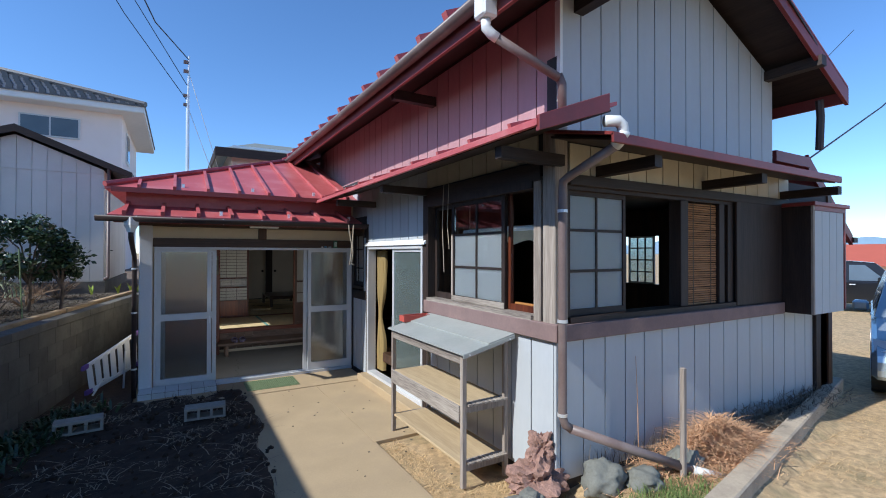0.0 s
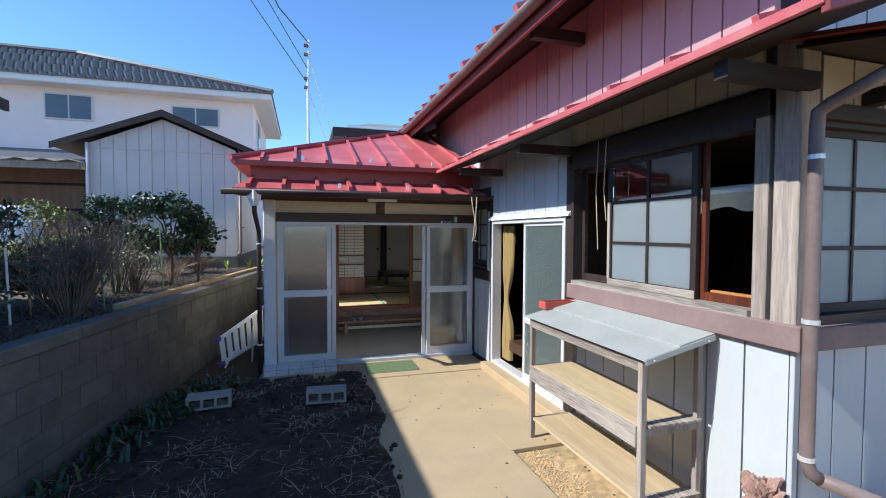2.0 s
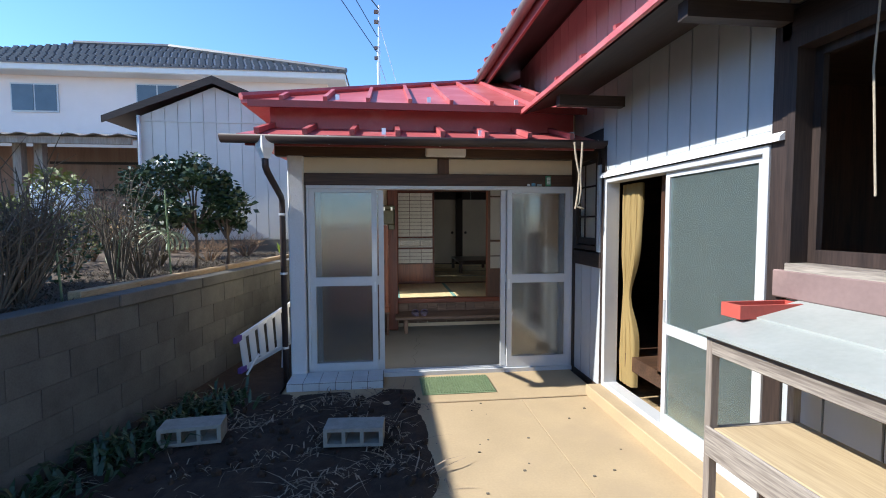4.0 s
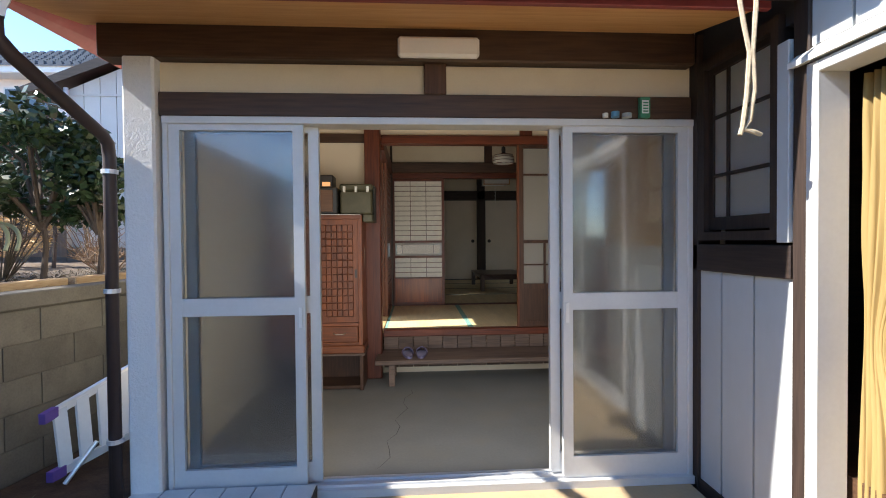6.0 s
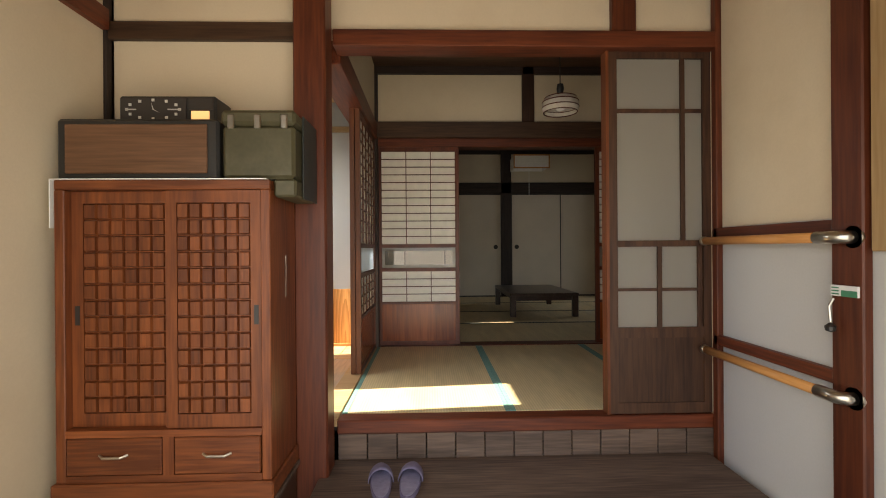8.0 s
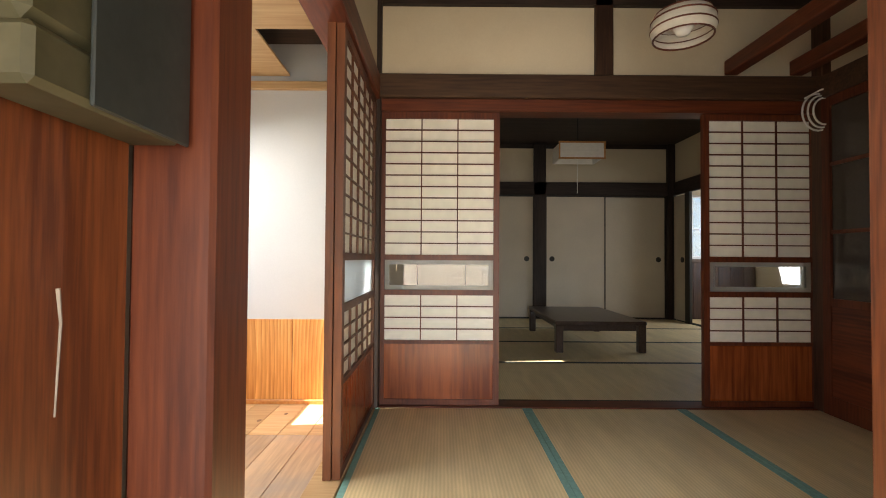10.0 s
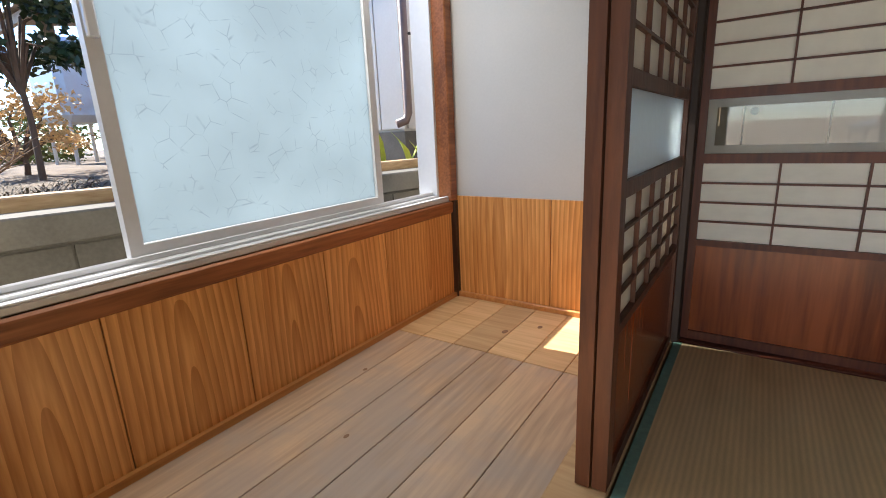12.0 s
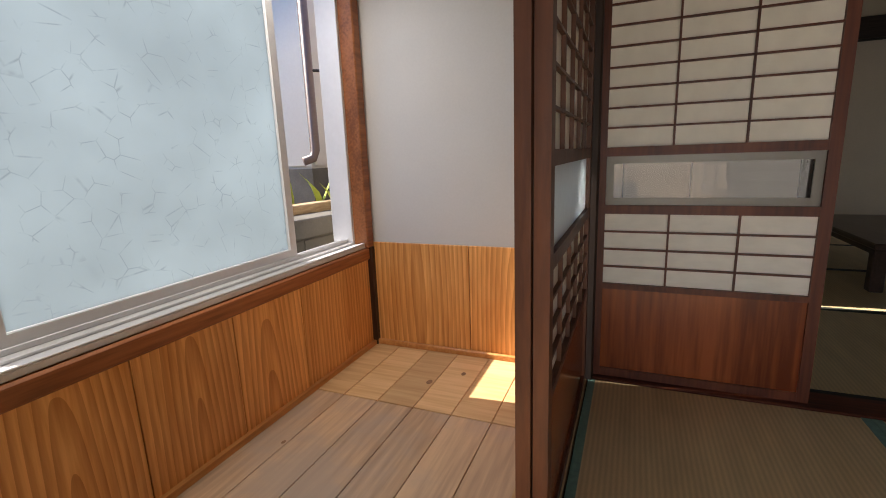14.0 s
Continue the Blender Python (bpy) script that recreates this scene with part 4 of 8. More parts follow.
part("post", bx(2.04, 2.155, 8.955, 9.05, 2.25, 2.76), RED_WOOD, back, bevel=0.006)
part("corner_post", bx(-0.265, XW + 0.012, 8.86, 8.91, 0.05, 2.76), DARK_WOOD, back, bevel=0.004)
part("rail", bx(XW, 0.62, 8.875, 8.91, 2.17, 2.25), BROWN_BEAM, back, bevel=0.004)
part("lintel", bx(0.745, 2.54, 8.945, 9.07, 2.18, 2.255), RED_WOOD_X, back, "grooved door head", bevel=0.004)
part("top_rail", bx(XW, 2.55, 8.885, 8.99, 2.71, 2.76), DARK_WOOD_X, back, bevel=0.004)
part("threshold", bx(0.745, 2.54, 8.985, 9.08, 0.385, FL), RED_WOOD_X, back, "worn threshold beam", bevel=0.006)
for i in range(13):
    part("riser_board", bx(0.75 + 0.1375 * i, 0.883 + 0.1375 * i, 8.99, 9.0, 0.1, 0.385), BENCH_WOOD, back, bevel=0.002)
part("side_beam", bx(XW - 0.005, XW + 0.03, 7.1, 8.86, 2.2, 2.29), RED_WOOD_Y, back, bevel=0.005)
structure("ceiling_entrance", sheet([-0.3 + 0.29 * i for i in range(11)], [7.08 + 0.192 * i for i in range(11)], lambda x, y: min(2.765, 2.565 + 0.382 * min(x + 0.64, y - 6.72))), LIGHT_WOOD, "pale board ceiling of the entrance")

# ---- middle room and corridor ----
mass("floor_middle_room", [(-0.3, 3.3, 9.0, 10.72, 0.2, 0.425)], DARK_WOOD_X, "boards under the mats")
mass("ceiling_middle_room", [(0.6, 3.3, 9.06, 10.66, 2.74, 2.8)], BROWN_BEAM, "dark board ceiling of the middle room")
mass("wall_middle_east", [(3.22, 3.3, 9.06, 10.7, 0.4, 2.9)], PLASTER, "east wall of the middle room")
over = mass("wall_over_shoji", [(0.62, 3.3, 10.62, 10.7, 2.27, 2.9)], PLASTER, "cream plaster over the inner sliding doors")
part("head_beam", bx(0.7, 3.22, 10.575, 10.72, 2.155, 2.285), BROWN_BEAM, over, "dark head beam", bevel=0.006)
part("head_track", bx(0.7, 3.22, 10.6, 10.72, 2.085, 2.155), RED_WOOD_X, over, bevel=0.004)
part("short_post", bx(1.95, 2.05, 10.59, 10.62, 2.285, 2.74), BROWN_BEAM_Z, over, bevel=0.004)
part("top_rail", bx(0.7, 3.22, 10.59, 10.62, 2.68, 2.74), DARK_WOOD_X, over)
part("sill_track", bx(0.75, 3.22, 10.6, 10.72, 0.42, FL + 0.006), RED_WOOD_X, over, bevel=0.003)
part("corner_post", bx(0.69, 0.765, 10.58, 10.7, FL, 2.74), DARK_WOOD, over, bevel=0.005)
part("corner_post", bx(3.17, 3.26, 10.55, 10.7, FL, 2.74), BROWN_BEAM_Z, over, bevel=0.005)
mass("wall_over_corridor", [(0.66, 0.74, 9.06, 10.62, 2.3, 2.9)], PLASTER, "plaster over the corridor doors")
part("track_beam", bx(0.61, 0.76, 9.06, 10.6, 2.14, 2.27), RED_WOOD_Y, over, "door head over the corridor side", bevel=0.005)
part("floor_track", bx(0.63, 0.745, 8.99, 10.6, 0.42, FL + 0.004), LIGHT_WOOD, over, "pale floor track", bevel=0.003)

# corridor (engawa): window wall to the west, end wall to the north
enw = mass("wall_corridor_west", [(-0.34, -0.2, 8.97, 10.75, 0.0, 0.845), (-0.34, -0.241, 8.97, 10.75, 0.845, 0.899), (-0.34, -0.22, 8.97, 10.75, 2.14, 2.63), (-0.34, -0.2, 8.9, 8.985, 0, 2.63)], PLASTER, "window wall of the corridor")
for y0, y1 in ((8.99, 9.262), (9.265, 9.577), (9.58, 9.878), (9.881, 10.177), (10.18, 10.63)):
    part("wainscot_panel", bx(-0.2, -0.188, y0, y1, FL, 0.845), WAINSCOT, enw, "orange wood-grain wainscot" if y0 < 9 else "", bevel=0.001)
part("sill", bx(-0.2, -0.178, 8.985, 10.64, 0.845, 0.897), SILL_WOOD, enw, "orange-brown window sill", bevel=0.006)
part("head", bx(-0.26, -0.17, 8.985, 10.64, 2.11, 2.17), SILL_WOOD, enw, bevel=0.005)
part("jamb", bx(-0.26, -0.17, 10.61, 10.66, 0.9, 2.2), SILL_WOOD, enw, bevel=0.005)
part("corner_strip", bx(-0.19, -0.165, 10.63, 10.66, FL, 0.9), BROWN_BEAM_Z, enw)
part("baseboard", bx(-0.19, -0.172, 8.985, 10.66, FL, FL + 0.02), HANDRAIL, enw)
enn = mass("wall_corridor_north", [(-0.3, 0.72, 10.665, 10.75, 0.0, 2.63)], WHITE_WALL, "white plaster end wall of the corridor")
for x0, x1 in ((-0.185, 0.27), (0.273, 0.69)):
    part("wainscot_panel", bx(x0, x1, 10.652, 10.664, FL, 0.92), WAINSCOT, enn, bevel=0.002)
part("baseboard", bx(-0.19, 0.69, 10.635, 10.652, FL, FL + 0.025), HANDRAIL, enn, bevel=0.003)
part("picture_rail", bx(-0.2, 0.66, 10.635, 10.664, 2.215, 2.26), LIGHT_WOOD, enn, bevel=0.003)
mass("ceiling_corridor", [(-0.3, 0.62, 8.97, 10.66, 2.48, 2.52)], BROWN_BEAM, "dark open ceiling of the corridor")
cp = structure("ceiling_panel", prism([(-0.2, 9.3, 2.285), (0.58, 9.3, 2.285), (0.58, 10.1, 2.285), (0.265, 10.1, 2.285), (0.245, 10.63, 2.285), (-0.2, 10.63, 2.285)], (0, 0, 0.012)), LIGHT_WOOD, "plywood ceiling panel with a missing corner")
cf = mass("floor_corridor", [(-0.2, 0.63, 8.97, 10.66, 0.425, 0.436)], DARK_WOOD_Y, "worn board floor of the corridor")
for i in range(6):
    x = -0.195 + 0.138 * i
    part("floor_board", bx(x, x + 0.136, 8.975, 10.2, 0.436, FL), FLOOR_BOARD, cf, bevel=0.0015)
    part("floor_board", bx(x, x + 0.136, 10.203, 10.65, 0.436, FL + 0.001), LIGHT_WOOD, cf, bevel=0.0015)

KNOT = mat("dark_knot", (0.22, 0.12, 0.065), 0.6, var=0.3, scale=40, bump=0)
for x, y, r, z in ((0.30, 10.48, 0.009, FL + 0.0012), (0.20, 10.38, 0.011, FL + 0.0012), (0.13, 9.62, 0.006, FL + 0.0002), (0.36, 9.5, 0.006, FL + 0.0002), (-0.07, 9.9, 0.006, FL + 0.0002), (0.5, 9.3, 0.007, FL + 0.0002)):
    part("knot", prism([(x + r * math.cos(a) * 1.0, y + 1.5 * r * math.sin(a), z) for a in (2 * math.pi * i / 14 for i in range(14))], (0, 0, 0.0006)), KNOT, cf)

# ---- far room ----
FX0, FX1, FY = 0.75, 4.3, 14.42
mass("floor_far_room", [(0.65, 5.6, 10.72, 14.9, 0.2, 0.425)], DARK_WOOD_X, "boards under the mats of the far room")
mass("ceiling_far_room", [(0.65, 5.6, 10.7, 14.9, 2.86, 2.92)], DARK_WOOD_X, "dark board ceiling of the far room")
# Slit added in this unseen wall to throw a sun strip on the mats.
mass("wall_far_west", [(0.65, FX0, 10.72, 11.62, 0.4, 2.9), (0.65, FX0, 11.675, 14.5, 0.4, 2.9), (0.65, FX0, 11.62, 11.675, 0.4, 1.17), (0.65, FX0, 11.62, 11.675, 1.64, 2.9)], PLASTER, "west wall of the far room with a slit added for the sun strip")
far_north = mass("wall_far_north", [(0.65, 4.6, 14.5, 14.6, 0.4, 2.9), (5.4, 5.6, 14.5, 14.6, 0.4, 2.9), (4.6, 5.4, 14.5, 14.6, 0.4, 1.28), (4.6, 5.4, 14.5, 14.6, 2.18, 2.9)], PLASTER, "plaster north wall of the far room")
for i in range(6):
    part("board", bx(4.44 + 0.175 * i, 4.612 + 0.175 * i, 14.478, 14.499, 0.44, 1.235), BROWN_BEAM_Z, far_north, "dark boards under the veranda window" if i == 0 else "", bevel=0.003)
part("rail", bx(4.44, 5.49, 14.46, 14.499, 1.235, 1.28), BROWN_BEAM, far_north, bevel=0.004)
fe = mass("wall_far_east", [(FX1, FX1 + 0.08, 10.7, 14.5, 2.3, 2.9), (FX1, FX1 + 0.08, 10.7, 12.1, 0.4, 2.3), (5.5, 5.6, 10.7, 12.5, 0.4, 2.9), (5.5, 5.6, 14.0, 14.5, 0.4, 2.9), (5.5, 5.6, 12.5, 14.0, 0.4, 0.9), (5.5, 5.6, 12.5, 14.0, 2.2, 2.9), (3.3, 5.6, 10.62, 10.7, 0.4, 2.9)], PLASTER, "east side of the far room, opening to a bright window beyond")
part("head_beam", bx(FX1 - 0.02, FX1 + 0.02, 10.75, 14.42, 2.15, 2.33), DARK_WOOD_Y, fe)
fn = structure("wall_far_upper", bx(FX0, FX1, 14.4, 14.5, 2.33, 2.86), PLASTER, "plaster over the papered doors")
part("head_beam", bx(FX0, FX1, 14.36, 14.44, 2.15, 2.33), DARK_WOOD_X, fn, bevel=0.005)
part("post", bx(2.36, 2.53, 14.36, 14.46, FL, 2.86), DARK_WOOD, fn, bevel=0.005)
part("post", bx(4.2, 4.3, 14.34, 14.46, FL, 2.86), DARK_WOOD, fn, bevel=0.005)
part("top_rail", bx(FX0, FX1, 14.38, 14.4, 2.8, 2.86), DARK_WOOD_X, fn)
mass("roof_rear", [(0.62, 6.0, 12.0, 15.0, 3.0, 3.1)], RED_ROOF, "plain rear roof")

# ---- doors and windows ----
door1 = thing("door_1", (1.16, 7.02, 0.05), "four-leaf aluminium sliding entrance door with frosted glass, half open", "door", kind="structure")
fr = bx(-0.15, -0.125, 6.965, 7.075, 0.06, 1.875)
bx(2.445, 2.47, 6.965, 7.075, 0.06, 1.875, fr)
bx(-0.15, 2.47, 6.96, 7.075, 1.85, 1.885, fr)
part("outer_frame", fr, ALU_WHITE, door1, bevel=0.003)
sill = bx(-0.15, 2.47, 6.95, 7.09, 0.02, 0.06)
for y in (6.985, 7.045):
    bx(-0.125, 2.445, y - 0.004, y + 0.004, 0.06, 0.072, sill)
part("sill_track", sill, ALU_WHITE, door1)
for x0, x1, y in ((-0.125, 0.508, 6.992), (-0.075, 0.572, 7.042), (1.795, 2.445, 6.992), (1.742, 2.40, 7.042)):
    sash(door1, "y", y, x0, x1, 0.072, 1.85, ALU_WHITE, FROST_DOOR, rows=((0.965, 0.085),), thick=0.032, stile=0.05, top=0.03, bottom=0.1)
for x, y in ((0.487, 6.972), (1.815, 6.972)):
    part("finger_pull", bx(x - 0.008, x + 0.008, y - 0.004, y + 0.003, 0.86, 0.96), ALU, door1)

win_small = thing("window_1", (2.5, 6.67, 1.27), "small dark-framed window with frosted panes beside the entrance", "window", kind="structure")
fr = bx(2.47, 2.56, 6.42, 6.46, 1.27, 2.15)
bx(2.47, 2.56, 6.88, 6.93, 1.27, 2.15, fr), bx(2.47, 2.56, 6.46, 6.88, 1.27, 1.31, fr), bx(2.47, 2.56, 6.46, 6.88, 2.1, 2.15, fr)
part("window_frame", fr, DARK_WOOD, win_small)
sash(win_small, "x", 2.51, 6.46, 6.88, 1.32, 2.1, DARK_WOOD, FROST_WARM, rows=((1.58, 0.016), (1.86, 0.016)), stile=0.03, top=0.03, bottom=0.06, bars_v=[6.75])

win_w = thing("window_2", (2.5, 3.5, 1.3), "dark wooden sliding window, one leaf pushed aside, panes frosted below", "window", kind="structure")
fr = bx(2.46, 2.58, 4.42, 4.462, 1.33, 2.37)
bx(2.46, 2.58, 2.74, 4.42, 2.31, 2.37, fr)
part("window_frame", fr, DARK_WOOD, win_w)
part("window_sill", bx(2.45, 2.58, 2.74, 4.44, 1.292, 1.335), GREY_WOOD_Y, win_w, "bleached wooden sill", bevel=0.004)
ROWS3 = ((1.675, 0.022), (1.99, 0.022))
sash(win_w, "x", 2.525, 3.14, 4.01, 1.337, 2.31, DARK_WOOD, FROST, rows=ROWS3, stile=0.045, top=0.04, bottom=0.055, bar=0.024, cols=2, bar_mat=DARK_WOOD, pane_rows=[FROST, FROST, CLEAR])
part("bottom_rail", bx(2.504, 2.511, 3.145, 4.005, 1.338, 1.39), GREY_WOOD_Y, win_w, "bleached bottom rail", bevel=0.002)
part("side_strip", bx(2.504, 2.511, 3.98, 4.008, 1.391, 2.0), GREY_WOOD, win_w)
sash(win_w, "x", 2.565, 2.62, 3.14, 1.337, 2.35, RED_WOOD, None, stile=0.03, top=0.03, bottom=0.05, pane_rows=[None])
part("inner_rail", bx(2.585, 2.62, 2.7, 3.1, 1.337, 1.40), HANDRAIL, win_w, "orange-brown wooden rail", bevel=0.004)
sash(win_w, "x", 2.565, 4.0, 4.42, 1.337, 2.31, DARK_WOOD, None, stile=0.04, top=0.04, bottom=0.06, pane_rows=[None])

win_s = thing("window_3", (3.8, 2.6, 1.3), "wide dark-framed south window, partly open, with a bamboo blind", "window", kind="structure")
fr = bx(2.63, 4.87, 2.53, 2.66, 2.29, 2.34)
bx(2.63, 4.87, 2.5, 2.66, 1.29, 1.335, fr)
part("window_frame", fr, DARK_WOOD_X, win_s)
for x0, x1 in ((2.6, 2.655), (4.02, 4.13), (4.63, 4.72), (4.78, 4.87)):
    part("post", bx(x0, x1, 2.53, 2.65, 1.335, 2.29), DARK_WOOD, win_s, bevel=0.004)
sash(win_s, "y", 2.59, 2.655, 3.33, 1.337, 2.29, DARK_WOOD_X, FROST, rows=ROWS3, stile=0.03, top=0.035, bottom=0.045, cols=2, bar_mat=DARK_WOOD)
part("shutter", bx(4.875, 5.76, 2.495, 2.52, 1.3, 2.33), DARK_WOOD, win_s, "plain dark storm shutter", bevel=0.003)
blind = thing("bamboo_blind", (4.38, 2.56, 1.34), "brown split-bamboo blind hanging in the south window", "blind")
for i in range(46):
    z = 1.345 + i * 0.0205
    part("slat", tube([(4.14, 2.565 + 0.002 * math.sin(i), z), (4.62, 2.565 + 0.002 * math.cos(i * 2.1), z + 0.002 * math.sin(i * 1.7))], 0.0085, sides=6), BAMBOO, blind)
for x in (4.24, 4.52):
    part("cord", tube([(x, 2.552, 1.34), (x, 2.552, 2.29)], 0.004, sides=5), TWIG, blind)

win_e = thing("window_4", (6.95, 5.1, 1.3), "small lattice window on the far side of the dark room", "window", kind="structure")
sash(win_e, "x", 6.94, 4.85, 5.35, 1.3, 2.1, WHITE_PAINT, FROST_GREEN, rows=((1.5, 0.02), (1.7, 0.02), (1.9, 0.02)), cols=3, bar=0.02, bar_mat=DARK_WOOD, stile=0.03, top=0.03, bottom=0.03)

door2 = thing("door_2", (2.5, 5.4, 0.1), "aluminium sliding side door, half open, with greenish frosted glass", "door", kind="structure")
fr = bx(2.46, 2.58, 6.23, 6.28, 0.1, 1.9)
bx(2.46, 2.58, 4.56, 4.6, 0.1, 1.9, fr), bx(2.46, 2.58, 4.6, 6.23, 1.86, 1.9, fr), bx(2.46, 2.58, 4.6, 6.23, 0.1, 0.14, fr)
part("outer_frame", fr, ALU_WHITE, door2, bevel=0.003)
sash(door2, "x", 2.5, 4.6, 5.43, 0.14, 1.86, ALU_WHITE, FROST_GREEN, rows=((0.8, 0.07),), stile=0.045, top=0.035, bottom=0.07)
part("head_flashing", prism([(2.44, 4.48, 1.925), (2.5, 4.48, 1.975), (2.5, 4.48, 1.915), (2.44, 4.48, 1.905)], (0, 1.86, 0)), WHITE_PAINT, door2, "white metal flashing over the door")
part("handle", bx(2.475, 2.485, 5.395, 5.415, 0.85, 1.0), ALU, door2)
stp = structure("door_step", bx(2.33, 2.5, 4.52, 6.3, -0.02, 0.105), CONCRETE, "low concrete step under the side door", bevel=0.006)
cur = thing("curtain", (2.62, 6.05, 0.15), "gathered yellow curtain hanging in the open side door", "curtain")
bm = bmesh.new()
cols, rws = 40, 26
g = []
for j in range(rws):
    v = j / (rws - 1)
    z = 1.84 - 1.68 * v
    pinch = 1 - 0.55 * math.exp(-((v - 0.55) / 0.14) ** 2)
    g.append([bm.verts.new((2.62 + 0.035 * math.sin(i * 1.45 + 2 * v) * pinch + 0.01 * noise.noise((i * 0.3, v * 5, 0)), 6.21 - 0.26 * (i / (cols - 1)) * pinch * (1 - 0.25 * v), z)) for i in range(cols)])
for j in range(rws - 1):
    for i in range(cols - 1):
        bm.faces.new((g[j][i], g[j][i + 1], g[j + 1][i + 1], g[j + 1][i]))
part("cloth", bm, CURTAIN, cur, smooth=True)

win_c = thing("window_5", (-0.27, 9.8, 0.9), "aluminium corridor window with a frosted leaf slid to the middle", "window", kind="structure")
fr = bx(-0.335, -0.186, 8.985, 10.62, 0.9, 0.916)
bx(-0.335, -0.235, 8.985, 10.62, 0.916, 0.925, fr), bx(-0.2, -0.186, 8.985, 10.62, 0.916, 0.922, fr)
bx(-0.335, -0.235, 8.985, 10.62, 2.09, 2.115, fr), bx(-0.335, -0.235, 10.595, 10.62, 0.925, 2.09, fr), bx(-0.335, -0.235, 8.985, 9.005, 0.925, 2.09, fr)
bx(-0.262, -0.258, 9.005, 10.595, 0.925, 0.94, fr), bx(-0.298, -0.294, 9.005, 10.595, 0.925, 0.935, fr)
part("window_frame", fr, ALU_WHITE, win_c, bevel=0.002)
fs = sash(win_c, "x", -0.276, 9.375, 10.27, 0.93, 2.09, ALU_WHITE, FROST_CRACKLE, stile=0.032, top=0.03, bottom=0.035, thick=0.026)
part("latch", bx(-0.262, -0.245, 9.378, 9.4, 1.42, 1.5), ALU, win_c, bevel=0.003)

# ---- inner sliding doors ----
def shoji(name, axis, plane, a0, a1, z0, z1, label, cols=3, rows_up=12, rows_low=4, grp="inner paper doors", stile=0.032, kick=0.355, strip=(0.635, 0.80), side=-1, frame_mat=None, strip_mat=None, border=True):
    """A paper sliding door: grid above, a strip of glass, a low grid and a kick board. side: where the lattice lies before the paper."""
    mid = ((a0 + a1) / 2, plane, z0) if axis == "y" else (plane, (a0 + a1) / 2, z0)
    d = thing(name, mid, label, "sliding door", grp)
    fm = frame_mat or RED_WOOD

    def b(u0, u1, w0, w1, t0, t1, bm=None):
        return bx(u0, u1, plane + t0, plane + t1, w0, w1, bm) if axis == "y" else bx(plane + t0, plane + t1, u0, u1, w0, w1, bm)
    f = b(a0, a0 + stile, z0, z1, -0.015, 0.015)
    b(a1 - stile, a1, z0, z1, -0.015, 0.015, f)
    for w0, w1 in ((z1 - 0.035, z1), (z0 + strip[1], z0 + strip[1] + 0.03), (z0 + strip[0] - 0.03, z0 + strip[0]), (z0 + kick - 0.02, z0 + kick), (z0, z0 + 0.03)):
        b(a0 + stile, a1 - stile, w0, w1, -0.014, 0.014, f)
    part("frame", f, fm, d)
    i0, i1 = a0 + stile, a1 - stile
    s0, s1 = (-0.012, -0.002) if side < 0 else (0.002, 0.012)
    for lo, hi, n in ((z0 + strip[1] + 0.03, z1 - 0.035, rows_up), (z0 + kick, z0 + strip[0] - 0.03, rows_low)):
        la = bmesh.new()
        for k in range(1, n):
            h = lo + (hi - lo) * k / n
            b(i0, i1, h - 0.003, h + 0.003, s0, s1, la)
        for k in range(1, cols):
            u = i0 + (i1 - i0) * k / cols
            b(u - 0.003, u + 0.003, lo, hi, s0, s1, la)
        part("lattice", la, fm, d)
        p0, p1 = (0.0, 0.002) if side < 0 else (-0.002, 0.0)
        part("paper", b(i0, i1, lo, hi, p0, p1), SHOJI_PAPER if axis == "y" else SIDE_PAPER, d, "cream shoji paper")
    part("glass_strip", b(i0, i1, z0 + strip[0], z0 + strip[1], -0.002, 0.002), strip_mat or CLEAR, d, "glass strip")
    if border:
        fs2 = b(i0, i1, z0 + strip[0], z0 + strip[0] + 0.025, -0.004, 0.004)
        b(i0, i1, z0 + strip[1] - 0.025, z0 + strip[1], -0.004, 0.004, fs2)
        b(i0, i0 + 0.025, z0 + strip[0] + 0.025, z0 + strip[1] - 0.025, -0.004, 0.004, fs2), b(i1 - 0.025, i1, z0 + strip[0] + 0.025, z0 + strip[1] - 0.025, -0.004, 0.004, fs2)
        part("frosted_border", fs2, FROST_WARM, d)
    part("kick_board", b(i0, i1, z0 + 0.03, z0 + kick - 0.02, -0.006, 0.006), KICK_WOOD, d, "glossy brown kick board")
    return d


shoji("shoji_door", "y", 10.64, 0.755, 1.425, 0.457, 2.085, "paper sliding door with fine lattice and a glass strip")
shoji("shoji_door", "y", 10.64, 2.565, 3.2, 0.457, 2.085, "paper sliding door with fine lattice and a glass strip")
shoji("shoji_door", "y", 10.68, 2.6, 3.2, 0.457, 2.085, "paper sliding door standing behind another one")
shoji("shoji_door", "x", 0.727, 9.76, 10.575, 0.457, 2.14, "paper sliding door with square lattice on the corridor side", cols=5, rows_up=11, rows_low=4, grp="corridor paper doors", side=1, stile=0.04, border=False, frame_mat=WORN_STILE, strip_mat=FROST)
shoji("shoji_door", "x", 0.693, 9.755, 10.57, 0.457, 2.14, "paper sliding door with square lattice, worn stile", cols=5, rows_up=11, rows_low=4, grp="corridor paper doors", side=-1, stile=0.04, border=False, frame_mat=WORN_STILE, strip_mat=FROST)

gd = thing("glazed_door", (2.285, 9.02, 0.455), "brown sliding door with pale panes and a dark lower panel", "sliding door")
